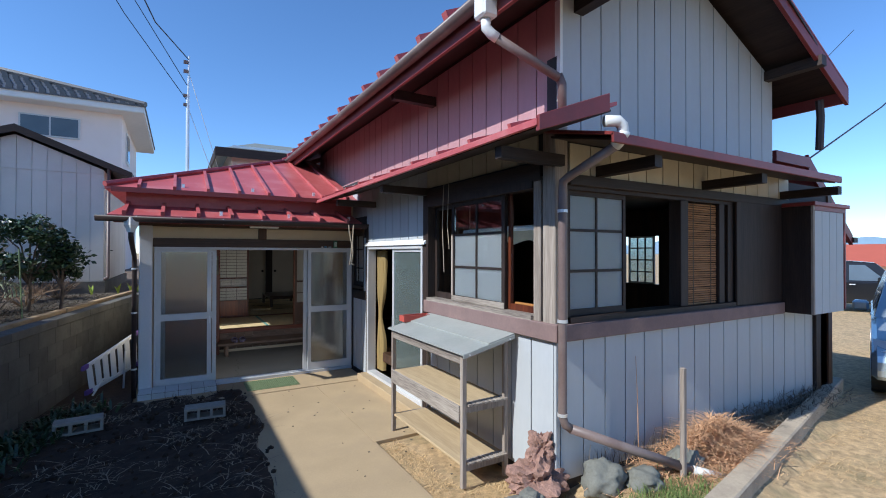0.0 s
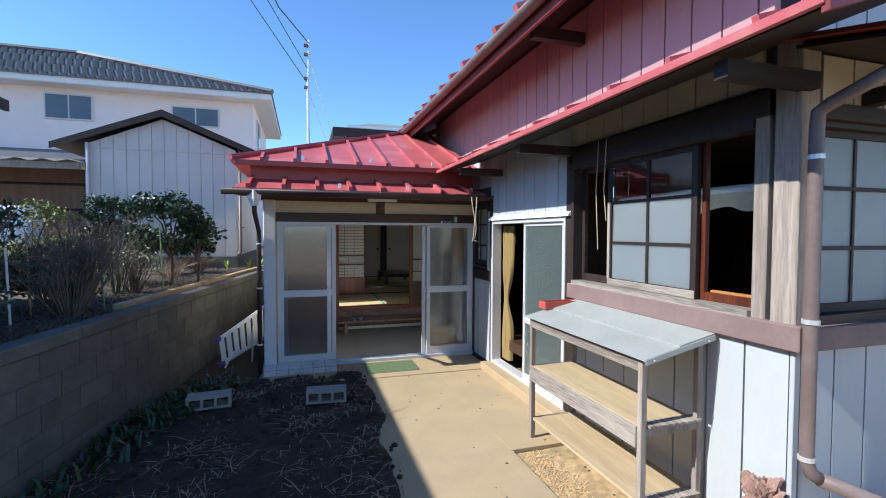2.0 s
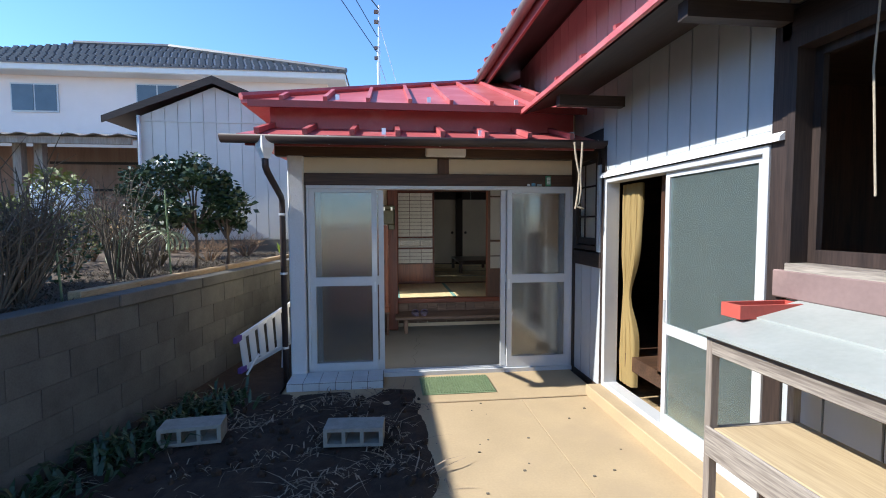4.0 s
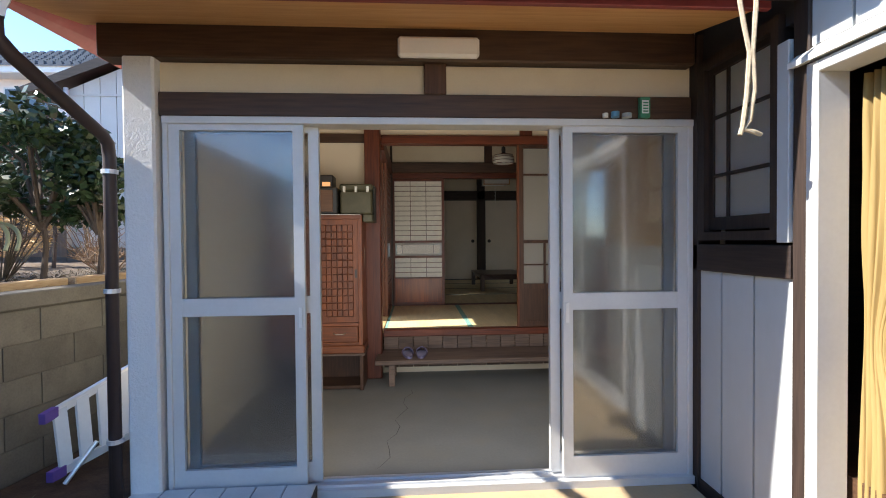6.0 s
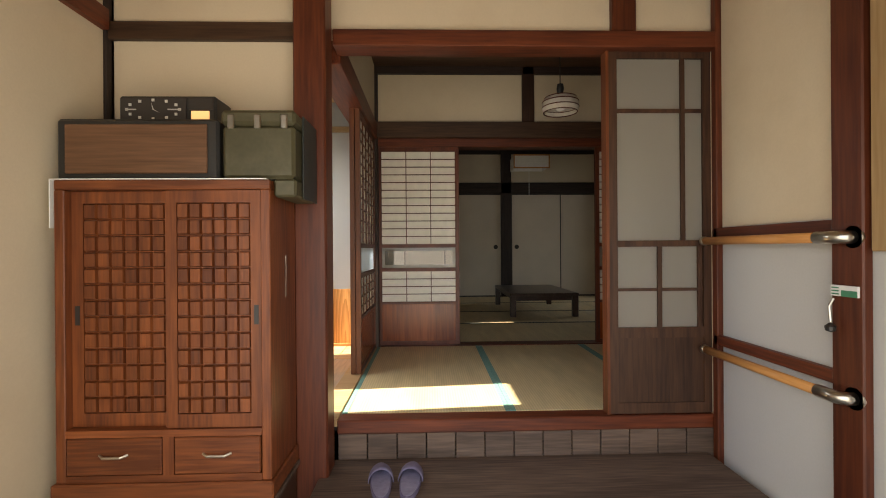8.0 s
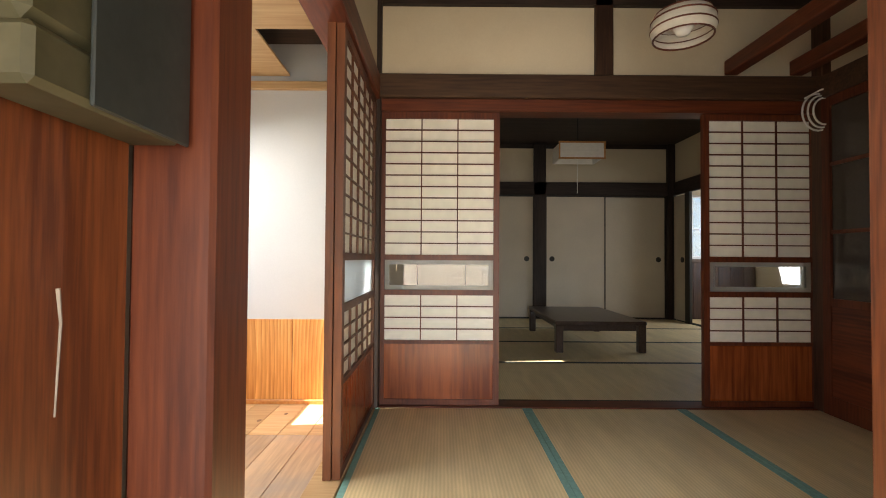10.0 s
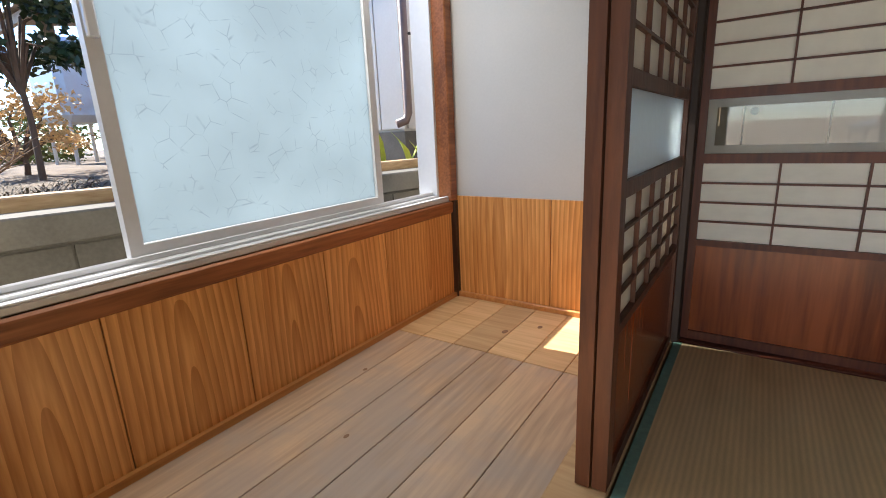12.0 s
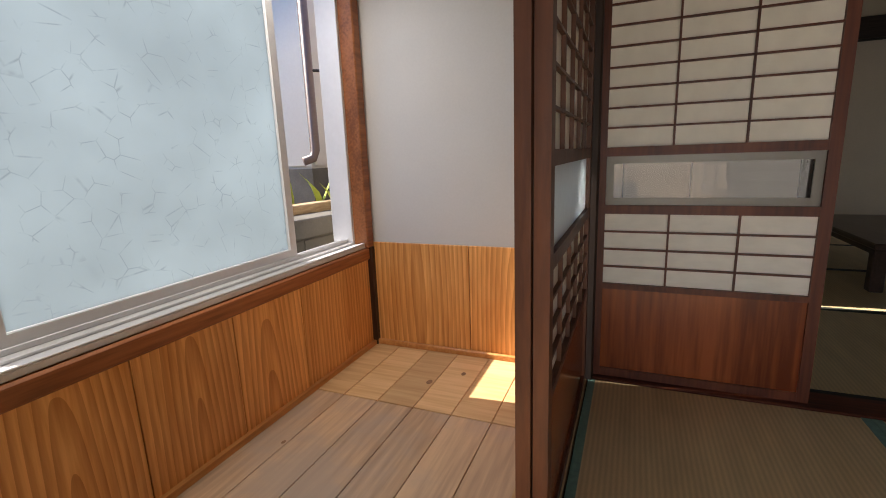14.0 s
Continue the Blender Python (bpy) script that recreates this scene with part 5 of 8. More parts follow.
sash(gd, "y", 9.015, 2.035, 2.535, 0.455, 2.18, BROWN_BEAM_Z, FROST_WARM, rows=((0.84, 0.05), (1.045, 0.014), (1.265, 0.03), (1.9, 0.018)), stile=0.042, top=0.03, bottom=0.05, bars_v=[], pane_rows=[None, FROST_WARM, FROST_WARM, FROST_WARM, FROST_WARM], name="leaf")
part("lower_panel", bx(2.077, 2.493, 9.008, 9.022, 0.505, 0.815), BROWN_BEAM_Z, gd)
for x, z0, z1 in ((2.395, 1.28, 2.15), (2.28, 0.865, 1.25), (2.475, 0.865, 1.25)):
    part("glazing_bar", bx(x - 0.01, x + 0.01, 9.0, 9.03, z0, z1), BROWN_BEAM_Z, gd)
part("edge_strip", bx(2.02, 2.034, 8.99, 9.05, 0.455, 2.18), CAB_WOOD, gd)

sd = thing("glazed_door", (3.2, 9.8, 0.45), "brown glazed door along the east side of the middle room", "sliding door")
for a, b2 in ((9.12, 9.85), (9.83, 10.54)):
    sash(sd, "x", 3.2 if a < 9.5 else 3.17, a, b2, 0.457, 2.14, RED_WOOD, DARK_ROOM_PANE, rows=((1.05, 0.04), (1.42, 0.02), (1.78, 0.02)), stile=0.05, top=0.05, bottom=0.1, pane_rows=[None, DARK_ROOM_PANE, DARK_ROOM_PANE, DARK_ROOM_PANE], name="leaf")
    part("lower_panel", bx(3.19 if a < 9.5 else 3.16, 3.205 if a < 9.5 else 3.175, a + 0.05, b2 - 0.05, 0.557, 1.03), RED_WOOD_Y, sd)
part("head", bx(3.14, 3.22, 9.07, 10.55, 2.14, 2.26), BROWN_BEAM, sd)

for x0, x1, hx, y in ((1.42, 2.37, 2.27, 14.41), (2.53, 3.36, 2.62, 14.41), (3.34, 4.2, 4.1, 14.43), (0.76, 1.44, 0.85, 14.43)):
    f = thing("papered_door", ((x0 + x1) / 2, y, FL), "cream papered sliding door with dark frame and round pull", "sliding door", "papered doors of the far room")
    part("leaf", bx(x0 + 0.015, x1 - 0.015, y - 0.01, y + 0.01, FL + 0.02, 2.13), FUSUMA, f)
    fr = bx(x0, x0 + 0.015, y - 0.014, y + 0.014, FL, 2.15)
    bx(x1 - 0.015, x1, y - 0.014, y + 0.014, FL, 2.15, fr), bx(x0 + 0.015, x1 - 0.015, y - 0.014, y + 0.014, FL, FL + 0.02, fr), bx(x0 + 0.015, x1 - 0.015, y - 0.014, y + 0.014, 2.13, 2.15, fr)
    part("frame", fr, BLACK, f)
    part("pull", tube([(hx, y - 0.016, 1.27), (hx, y + 0.0, 1.27)], 0.036, sides=16), BLACK, f)
f = thing("papered_door", (4.28, 14.15, FL), "cream papered sliding door on the east side of the far room", "sliding door", "papered doors of the far room")
part("leaf", bx(4.27, 4.29, 14.035, 14.32, FL + 0.02, 2.13), FUSUMA, f)
fr = bx(4.264, 4.296, 13.92, 14.035, FL, 2.15)
bx(4.264, 4.296, 14.32, 14.335, FL, 2.15, fr)
part("frame", fr, BLACK, f)
part("pull", tube([(4.26, 14.1, 1.27), (4.272, 14.1, 1.27)], 0.036, sides=16), BLACK, f)

# ---- mats ----
def tatami(x0, x1, y0, y1, edge, sides, label, grp):
    m = thing("tatami_mat", ((x0 + x1) / 2, (y0 + y1) / 2, 0.425), label, "mat", grp)
    part("straw_surface", bx(x0 + 0.002, x1 - 0.002, y0 + 0.002, y1 - 0.002, 0.426, FL), TATAMI, m)
    w = 0.026
    for s in sides:
        b = {"w": (x0 + 0.001, x0 + w, y0 + 0.001, y1 - 0.001), "e": (x1 - w, x1 - 0.001, y0 + 0.001, y1 - 0.001), "s": (x0 + 0.001, x1 - 0.001, y0 + 0.001, y0 + w), "n": (x0 + 0.001, x1 - 0.001, y1 - w, y1 - 0.001)}[s]
        part("border", bx(*b, 0.427, FL + 0.0015), edge, m)


for x0, x1 in ((0.75, 1.575), (1.575, 2.42), (2.42, 3.2)):
    tatami(x0, x1, 9.085, 10.595, TATAMI_EDGE, "we", "sun-faded tatami mat with green borders", "mats of the middle room")
for y0, y1 in ((10.725, 11.715), (11.715, 12.62), (12.62, 13.52), (13.52, 14.4)):
    tatami(0.76, 2.55, y0, y1, DARK_EDGE, "sn", "dull tatami mat with dark borders", "mats of the far room")
    tatami(2.55, 4.28, y0, y1, DARK_EDGE, "sn", "dull tatami mat with dark borders", "mats of the far room")
for y0 in (10.75, 12.6):
    tatami(4.36, 5.48, y0, y0 + 1.83, DARK_EDGE, "we", "dull tatami mat with dark borders", "mats of the far room")
win_f = thing("window_6", (5.55, 13.25, 0.9), "bright window beyond the far room", "window", kind="structure")
sash(win_f, "x", 5.55, 12.5, 14.0, 0.9, 2.2, ALU_WHITE, FROST, rows=((1.5, 0.03),), cols=2)

win_v = thing("window_7", (5.0, 14.55, 1.28), "bright window at the north end of the veranda", "window", kind="structure")
sash(win_v, "y", 14.53, 4.6, 5.01, 1.28, 2.18, ALU_WHITE, FROST_GREEN, rows=((1.7, 0.02),), stile=0.03, top=0.03, bottom=0.04, thick=0.03)
sash(win_v, "y", 14.565, 4.99, 5.4, 1.28, 2.18, ALU_WHITE, FROST, rows=((1.7, 0.02),), stile=0.03, top=0.03, bottom=0.04, thick=0.03)

# ---- entrance furniture ----
bench = thing("step_bench", (1.6, 8.75, 0.05), "long worn wooden step bench before the raised floor", "bench")
part("seat_board", bx(0.7, 2.5, 8.56, 8.985, 0.232, 0.272), BENCH_WOOD, bench, bevel=0.006)
for x, y in ((0.84, 8.6), (2.46, 8.7), (0.84, 8.9), (2.46, 8.9)):
    part("leg", bx(x - 0.025, x + 0.025, y - 0.025, y + 0.025, 0.05, 0.232), BENCH_WOOD, bench, bevel=0.003)
part("apron", bx(0.86, 2.36, 8.88, 8.9, 0.15, 0.232), BENCH_WOOD, bench)

SLIPPER = mat("violet_slipper", (0.15, 0.13, 0.22), 0.75, var=0.15, scale=30, bump=0.1)
SLIPPER_IN = mat("grey_violet_insole", (0.24, 0.22, 0.32), 0.8, var=0.15, scale=30, bump=0.1)


def slipper(x, y, z, turn):
    s = thing("slipper", (0, 0, 0), "violet-grey house slipper on the bench", "slipper", "pair of slippers")
    out = [(0.036 + 0.012 * math.sin(math.pi * t)) for t in (0, 0.2, 0.4, 0.6, 0.8, 1)]
    ring = []
    for k in range(24):
        a = 2 * math.pi * k / 24
        yy = 0.125 * math.sin(a)
        w = 0.043 + 0.007 * (yy / 0.125)
        ring.append((w * math.copysign(abs(math.cos(a)) ** 0.75, math.cos(a)), yy, 0))
    part("sole", prism(ring, (0, 0, 0.018)), SLIPPER, s)
    part("insole", prism([(0.9 * a, 0.95 * b, 0.0185) for a, b, c in ring], (0, 0, 0.003)), SLIPPER_IN, s)
    bm = bmesh.new()
    rows = []
    for j in range(7):
        yy = 0.005 + 0.118 * j / 6
        w = (0.049) * math.sqrt(max(0.02, 1 - (max(0, yy - 0.03) / 0.1) ** 2))
        h = 0.055 * math.sqrt(max(0.05, 1 - (yy / 0.135) ** 2))
        rows.append([bm.verts.new((w * math.cos(a), yy, 0.012 + h * math.sin(a))) for a in (math.pi * i / 10 for i in range(11))])
    for a, b in zip(rows, rows[1:]):
        for i in range(10):
            bm.faces.new((a[i], a[i + 1], b[i + 1], b[i]))
    u = part("upper", bm, SLIPPER, s, smooth=True)
    u.modifiers.new("thickness", "SOLIDIFY").thickness = 0.004
    s.matrix_world = pose(x, y, z, 0, 0, turn)


slipper(0.975, 8.73, 0.273, 6)
slipper(1.095, 8.735, 0.273, -4)

cab = thing("shoe_cabinet", (0.25, 8.7, 0.05), "tall brown wooden shoe cabinet with lattice sliding doors and two drawers", "cabinet")
CX0, CX1, CY0, CY1 = -0.145, 0.612, 8.5, 8.80
for x in (CX0, CX1 - 0.035):
    part("side_panel", bx(x, x + 0.035, CY0, CY1, 0.425, 1.465), CAB_WOOD, cab, bevel=0.003)
part("top_board", bx(CX0, CX1, CY0, CY1, 1.465, 1.5), CAB_WOOD_X, cab, bevel=0.003)
part("back_panel", bx(CX0 + 0.035, CX1 - 0.035, CY1 - 0.015, CY1 - 0.001, 0.425, 1.465), CAB_WOOD, cab)
for z in (0.425, 0.585):
    part("rail", bx(CX0 + 0.035, CX1 - 0.035, CY0, CY1 - 0.016, z, z + 0.025), CAB_WOOD_X, cab)
part("stile", bx(0.228, 0.267, CY0, CY0 + 0.03, 0.45, 0.585), CAB_WOOD, cab)
part("chalk_mark", tube([(CX1 + 0.001, 8.668, 1.225), (CX1 + 0.001, 8.674, 1.18), (CX1 + 0.001, 8.668, 1.06)], 0.0032, sides=5, taper=0.4), GREY_WOOD, cab, "pale scratch on the side panel")
part("plinth", bx(CX0 - 0.01, CX1 + 0.01, CY0 - 0.015, CY1, 0.36, 0.425), CAB_WOOD_X, cab, bevel=0.006)
part("board_edge", bx(CX0 - 0.015, CX1 + 0.015, CY0 - 0.02, CY1, 0.343, 0.36), BENCH_WOOD, cab)
for x0, x1, y in ((CX0 + 0.035, 0.262, 8.535), (0.235, CX1 - 0.035, 8.512)):
    d = bx(x0, x0 + 0.04, y, y + 0.02, 0.612, 1.463)
    bx(x1 - 0.04, x1, y, y + 0.02, 0.612, 1.463, d), bx(x0 + 0.04, x1 - 0.04, y, y + 0.02, 0.612, 0.66, d), bx(x0 + 0.04, x1 - 0.04, y, y + 0.02, 1.42, 1.463, d)
    door = part("sliding_door", d, CAB_WOOD, cab, "lattice sliding door")
    part("backing", bx(x0 + 0.04, x1 - 0.04, y + 0.012, y + 0.018, 0.66, 1.42), CAB_WOOD, door)
    cw, ch = (x1 - x0 - 0.08) / 6, 0.76 / 13
    for i in range(6):
        for k in range(13):
            u, w = x0 + 0.04 + cw * (i + 0.5), 0.66 + ch * (k + 0.5)
            q = prism([(u - cw / 2 + 0.0018, y + 0.011, w - ch / 2 + 0.0018), (u + cw / 2 - 0.0018, y + 0.011, w - ch / 2 + 0.0018), (u + cw / 2 - 0.0018, y + 0.011, w + ch / 2 - 0.0018), (u - cw / 2 + 0.0018, y + 0.011, w + ch / 2 - 0.0025)], (0, -0.013, 0))
            for v in q.verts:
                if v.co.y < y:
                    v.co.x, v.co.z = u + (v.co.x - u) * 0.84, w + (v.co.z - w) * 0.86
            part("lattice_cell", q, CAB_WOOD, door)
    px = x0 + 0.02 if x0 < 0 else x1 - 0.02
    part("finger_pull", bx(px - 0.008, px + 0.008, y - 0.002, y + 0.003, 0.98, 1.05), BLACK, door)
for x0, x1 in ((CX0 + 0.04, 0.225), (0.27, CX1 - 0.04)):
    dr = part("drawer", bx(x0, x1, CY0 - 0.004, CY0 + 0.02, 0.452, 0.583), CAB_WOOD_X, cab, bevel=0.004)
    c = (x0 + x1) / 2
    part("drawer_handle", tube([(c - 0.05, CY0 - 0.004, 0.525), (c - 0.03, CY0 - 0.018, 0.52), (c + 0.03, CY0 - 0.018, 0.52), (c + 0.05, CY0 - 0.004, 0.525)], 0.005, sides=6), CHROME, dr)
stand = thing("cabinet_stand", (0.25, 8.7, 0.05), "open dark wooden stand under the shoe cabinet", "stand")
for x in (CX0, CX1 - 0.03):
    part("side_panel", bx(x, x + 0.03, CY0, CY1, 0.05, 0.342), BROWN_BEAM_Z, stand, bevel=0.003)
part("back_panel", bx(CX0 + 0.03, CX1 - 0.03, CY1 - 0.02, CY1 - 0.001, 0.05, 0.342), BROWN_BEAM_Z, stand)
part("bottom_shelf", bx(CX0 + 0.03, CX1 - 0.03, CY0 + 0.02, CY1 - 0.02, 0.06, 0.085), BROWN_BEAM, stand)
runner = thing("paper_sheet", (0.2, 8.6, 1.5), "white paper sheet laid over the cabinet top", "paper")
part("sheet", bx(CX0 - 0.01, 0.6, CY0 - 0.006, CY1 - 0.05, 1.501, 1.504), WHITE_PAINT, runner)
part("hanging_edge", bx(CX0 - 0.016, CX0 - 0.012, CY0 + 0.0, CY0 + 0.12, 1.33, 1.504), WHITE_PAINT, runner)

RADIO = wood("radio_veneer", (0.17, 0.085, 0.045), (0.085, 0.04, 0.02), 0.4, "x", ring=7)
radio = thing("storage_box", (0.13, 8.68, 1.505), "dark brown veneered box with black edges", "box")
part("body", bx(-0.175, 0.41, 8.55, 8.8, 1.506, 1.732), BLACK, radio, bevel=0.01)
part("front_panel", bx(-0.14, 0.37, 8.542, 8.551, 1.53, 1.71), RADIO, radio, bevel=0.003)
clock = thing("table_clock", (0.24, 8.72, 1.733), "long black table clock with silver numerals", "clock")
part("body", bx(-0.010, 0.360, 8.64, 8.78, 1.734, 1.845), BLACK, clock, bevel=0.008)
FACE = mat("clock_face", (0.035, 0.03, 0.027), 0.35, var=0.1, bump=0)
face = part("face", bx(0.002, 0.248, 8.634, 8.641, 1.745, 1.835), FACE, clock)
INK = mat("silver_marks", (0.55, 0.54, 0.5), 0.4, var=0.05, bump=0)
for k in range(12):
    a = 2 * math.pi * k / 12
    rx, rz = 0.1, 0.036
    u, w = 0.125 + rx * math.sin(a) * (1.0 if k % 6 else 1), 1.79 + rz * math.cos(a)
    part("hour_mark", bx(u - 0.005, u + 0.005, 8.631, 8.634, w - 0.005, w + 0.005), INK, face)
part("hour_hand", prism([(0.123, 8.632, 1.789), (0.127, 8.632, 1.791), (0.118, 8.632, 1.815)], (0, 0.001, 0)), INK, face)
part("minute_hand", prism([(0.123, 8.631, 1.789), (0.125, 8.631, 1.792), (0.152, 8.631, 1.776)], (0, 0.001, 0)), INK, face)
part("side_bar", bx(0.020, 0.060, 8.631, 8.634, 1.788, 1.792), INK, face)
part("side_bar", bx(0.180, 0.220, 8.631, 8.634, 1.788, 1.792), INK, face)
DIAL = glow("amber_dial", (0.9, 0.45, 0.18), 0.25)
part("window", bx(0.268, 0.335, 8.634, 8.641, 1.75, 1.785), DIAL, clock, "amber display window")
part("panel", bx(0.258, 0.350, 8.636, 8.641, 1.79, 1.836), FACE, clock)
OLIVE = mat("olive_tin", (0.065, 0.058, 0.028), 0.5, 0.2, var=0.25, scale=5, bump=0.1, dirt=(0.2, 0.18, 0.12), dirt_amount=0.35)
tin = thing("tin_trunk", (0.58, 8.68, 1.505), "olive-green dented tin trunk with rivets", "trunk")
part("body", bx(0.435, 0.695, 8.52, 8.8, 1.506, 1.7), OLIVE, tin, bevel=0.012)
part("lid", bx(0.43, 0.7, 8.515, 8.805, 1.7, 1.755), OLIVE, tin, bevel=0.012)
SLATE = mat("dark_slate_tin", (0.035, 0.042, 0.042), 0.45, 0.3, var=0.25, scale=5, bump=0.1, dirt=(0.10, 0.10, 0.08), dirt_amount=0.3)
part("overhang", bx(0.617, 0.698, 8.525, 8.795, 1.44, 1.506), OLIVE, tin, bevel=0.008)
part("end_plate", bx(0.7, 0.706, 8.6, 8.8, 1.44, 1.755), SLATE, tin, "dark slate end plate", bevel=0.002)
for x in (0.47, 0.565, 0.66):
    part("clasp", bx(x - 0.012, x + 0.012, 8.508, 8.517, 1.685, 1.735), CHROME, tin, bevel=0.003)

for z, label in ((1.275, "upper wooden handrail with brass-toned end caps"), (0.765, "lower wooden handrail with brass-toned end caps")):
    h = thing("handrail", (2.49, 8.6, z), label, "handrail", "handrails by the entrance step")
    part("rail", tube([(2.475, 8.28, z), (2.475, 8.97, z - 0.0)], 0.018, sides=12), HANDRAIL, h, smooth=True)
    for y in (8.27,):
        part("end_cap", tube([(2.475, y + 0.07, z), (2.475, y, z), (2.49, y - 0.018, z), (2.52, y - 0.02, z)], 0.021, sides=12), CHROME, h, smooth=True)
        part("flange", tube([(2.515, y - 0.02, z), (2.522, y - 0.02, z)], 0.036, sides=16), CHROME, h)
    part("end_cap", tube([(2.475, 8.955, z), (2.475, 8.975, z)], 0.021, sides=12), CHROME, h, smooth=True)
tag = thing("small_sign", (2.51, 8.27, 1.07), "small green and white printed plate on the post", "sign")
GREEN = mat("sign_green", (0.05, 0.22, 0.12), 0.5, var=0.1, bump=0)
part("plate", bx(2.505, 2.513, 8.225, 8.32, 1.085, 1.12), WHITE_PAINT, tag)
part("stripe", bx(2.503, 2.505, 8.225, 8.28, 1.085, 1.105), GREEN, tag)
for k in range(3):
    part("text_bar", bx(2.503, 2.505, 8.29, 8.315, 1.09 + 0.01 * k, 1.094 + 0.01 * k), GREEN, tag)
hook = thing("key_hook", (2.5, 8.3, 1.0), "small dark hook hanging from the post", "hook")
part("stem", tube([(2.505, 8.31, 1.075), (2.49, 8.31, 1.05), (2.49, 8.305, 1.0)], 0.004, sides=6), CHROME, hook)
part("drop", lathe([(0.001, 0), (0.014, 0.006), (0.016, 0.02), (0.006, 0.03)], (2.49, 8.305, 0.965), sides=10), BLACK, hook)
cl = thing("ceiling_light", (1.45, 8.1, 2.7), "small square ceiling light in the entrance", "lamp")
part("housing", bx(1.3, 1.6, 8.4, 8.7, 2.745, 2.77), DARK_WOOD_X, cl, bevel=0.004)
part("diffuser", bx(1.31, 1.42, 8.41, 8.69, 2.735, 2.745), WHITE_PAINT, cl)
part("diffuser", bx(1.48, 1.59, 8.41, 8.69, 2.735, 2.745), WHITE_PAINT, cl)
bulb = thing("wall_switch", (2.52, 8.9, 2.4), "small round fitting high on the corner post", "fitting")
part("knob", tube([(2.52, 8.9, 2.46), (2.48, 8.88, 2.46)], 0.022, sides=12), BLACK, bulb)

# ---- lamps and furniture of the rooms ----
pl = thing("pendant_lamp", (2.06, 9.88, 2.15), "round pendant lamp, white glass with red-brown rings", "lamp")
SHADE = paper("white_lamp_glass", (0.82, 0.78, 0.70), 0.4)
sh = part("shade", lathe([(0.05, 0.1), (0.1, 0.095), (0.114, 0.07), (0.117, 0.035), (0.108, 0.0)], (2.06, 9.88, 2.15), sides=28), SHADE, pl, smooth=True)
sh.modifiers.new("thickness", "SOLIDIFY").thickness = 0.004
for r, z in ((0.110, 2.152), (0.119, 2.185), (0.117, 2.22), (0.103, 2.246)):
    part("ring", tube([(2.06 + r * math.cos(a), 9.88 + r * math.sin(a), z) for a in (2 * math.pi * i / 28 for i in range(29))], 0.004, sides=5, cap=False), RED_WOOD, pl)
part("neck", lathe([(0.02, 0.19), (0.025, 0.16), (0.02, 0.13), (0.052, 0.102)], (2.06, 9.88, 2.15), sides=14), BLACK, pl)
part("bulb", lathe([(0.001, -0.005), (0.025, 0.0), (0.038, 0.025), (0.03, 0.06), (0.016, 0.09)], (2.06, 9.88, 2.165), sides=14), WHITE_PAINT, pl, smooth=True)
part("cord", tube([(2.06, 9.88, 2.32), (2.06, 9.88, 2.74)], 0.004, sides=5), BLACK, pl)
for x in (2.66, 3.02):
    structure("ceiling_joist", bx(x, x + 0.075, 9.07, 10.59, 2.29, 2.37), RED_WOOD_Y, "exposed red-brown joist", bevel=0.006)
fl = thing("square_pendant", (2.4, 12.6, 2.1), "square wood-framed pendant lamp with a pull cord", "lamp")
f = bx(2.19, 2.61, 12.45, 12.465, 2.18, 2.33)
bx(2.19, 2.61, 12.735, 12.75, 2.18, 2.33, f), bx(2.19, 2.205, 12.465, 12.735, 2.18, 2.33, f), bx(2.595, 2.61, 12.465, 12.735, 2.18, 2.33, f)
part("shade", f, paper("pale_lampshade", (0.85, 0.83, 0.79), 0.12), fl)
for z in (2.17, 2.325):
    part("rim", bx(2.175, 2.625, 12.435, 12.449, z, z + 0.014), HANDRAIL, fl)
for x in (2.178, 2.612):
    part("corner_strip", bx(x, x + 0.012, 12.437, 12.449, 2.184, 2.325), HANDRAIL, fl)
part("stem", tube([(2.4, 12.6, 2.3), (2.4, 12.6, 2.8)], 0.006, sides=6), BLACK, fl)
part("top_plate", bx(2.206, 2.594, 12.466, 12.734, 2.3, 2.31), WHITE_PAINT, fl)
part("pull_cord", tube([(2.4, 12.6, 2.3), (2.4, 12.6, 1.86)], 0.003, sides=5), WHITE_PAINT, fl)
fl.location += Vector((0.04, 0, 0.06))
TABLE = wood("dark_lacquer", (0.07, 0.045, 0.035), (0.035, 0.022, 0.018), 0.3, "y", ring=7)
tb = thing("low_table", (2.55, 12.85, FL), "low dark wooden table standing on the mats", "table")
part("tabletop", bx(2.1, 2.9, 12.08, 13.34, 0.69, 0.725), TABLE, tb, bevel=0.008)
part("apron", bx(2.16, 2.84, 12.14, 13.28, 0.635, 0.69), TABLE, tb)
for x in (2.11, 2.835):
    for y in (12.09, 13.275):
        part("leg", bx(x - 0.005, x + 0.06, y - 0.005, y + 0.06, FL + 0.001, 0.69), TABLE, tb, bevel=0.005)
coil = thing("cable_coil", (3.1, 10.54, 2.05), "white cable hung in a loose coil on the corner", "cable")
for k in range(3):
    part("loop", tube([(3.13 + (0.085 - 0.012 * k) * math.cos(a) + 0.01 * k, 10.53 - 0.01 * k, 2.07 + (0.1 - 0.014 * k) * math.sin(a)) for a in (2 * math.pi * i / 24 for i in range(25))], 0.005, sides=6, cap=False), WHITE_PAINT, coil)
part("tail", tube([(3.05, 10.52, 2.14), (3.12, 10.5, 2.18), (3.18, 10.52, 2.2)], 0.005, sides=6), WHITE_PAINT, coil)

# marks of wear in the entrance
CRACK = mat("dark_crack", (0.03, 0.03, 0.028), 0.9, bump=0)
ck = []
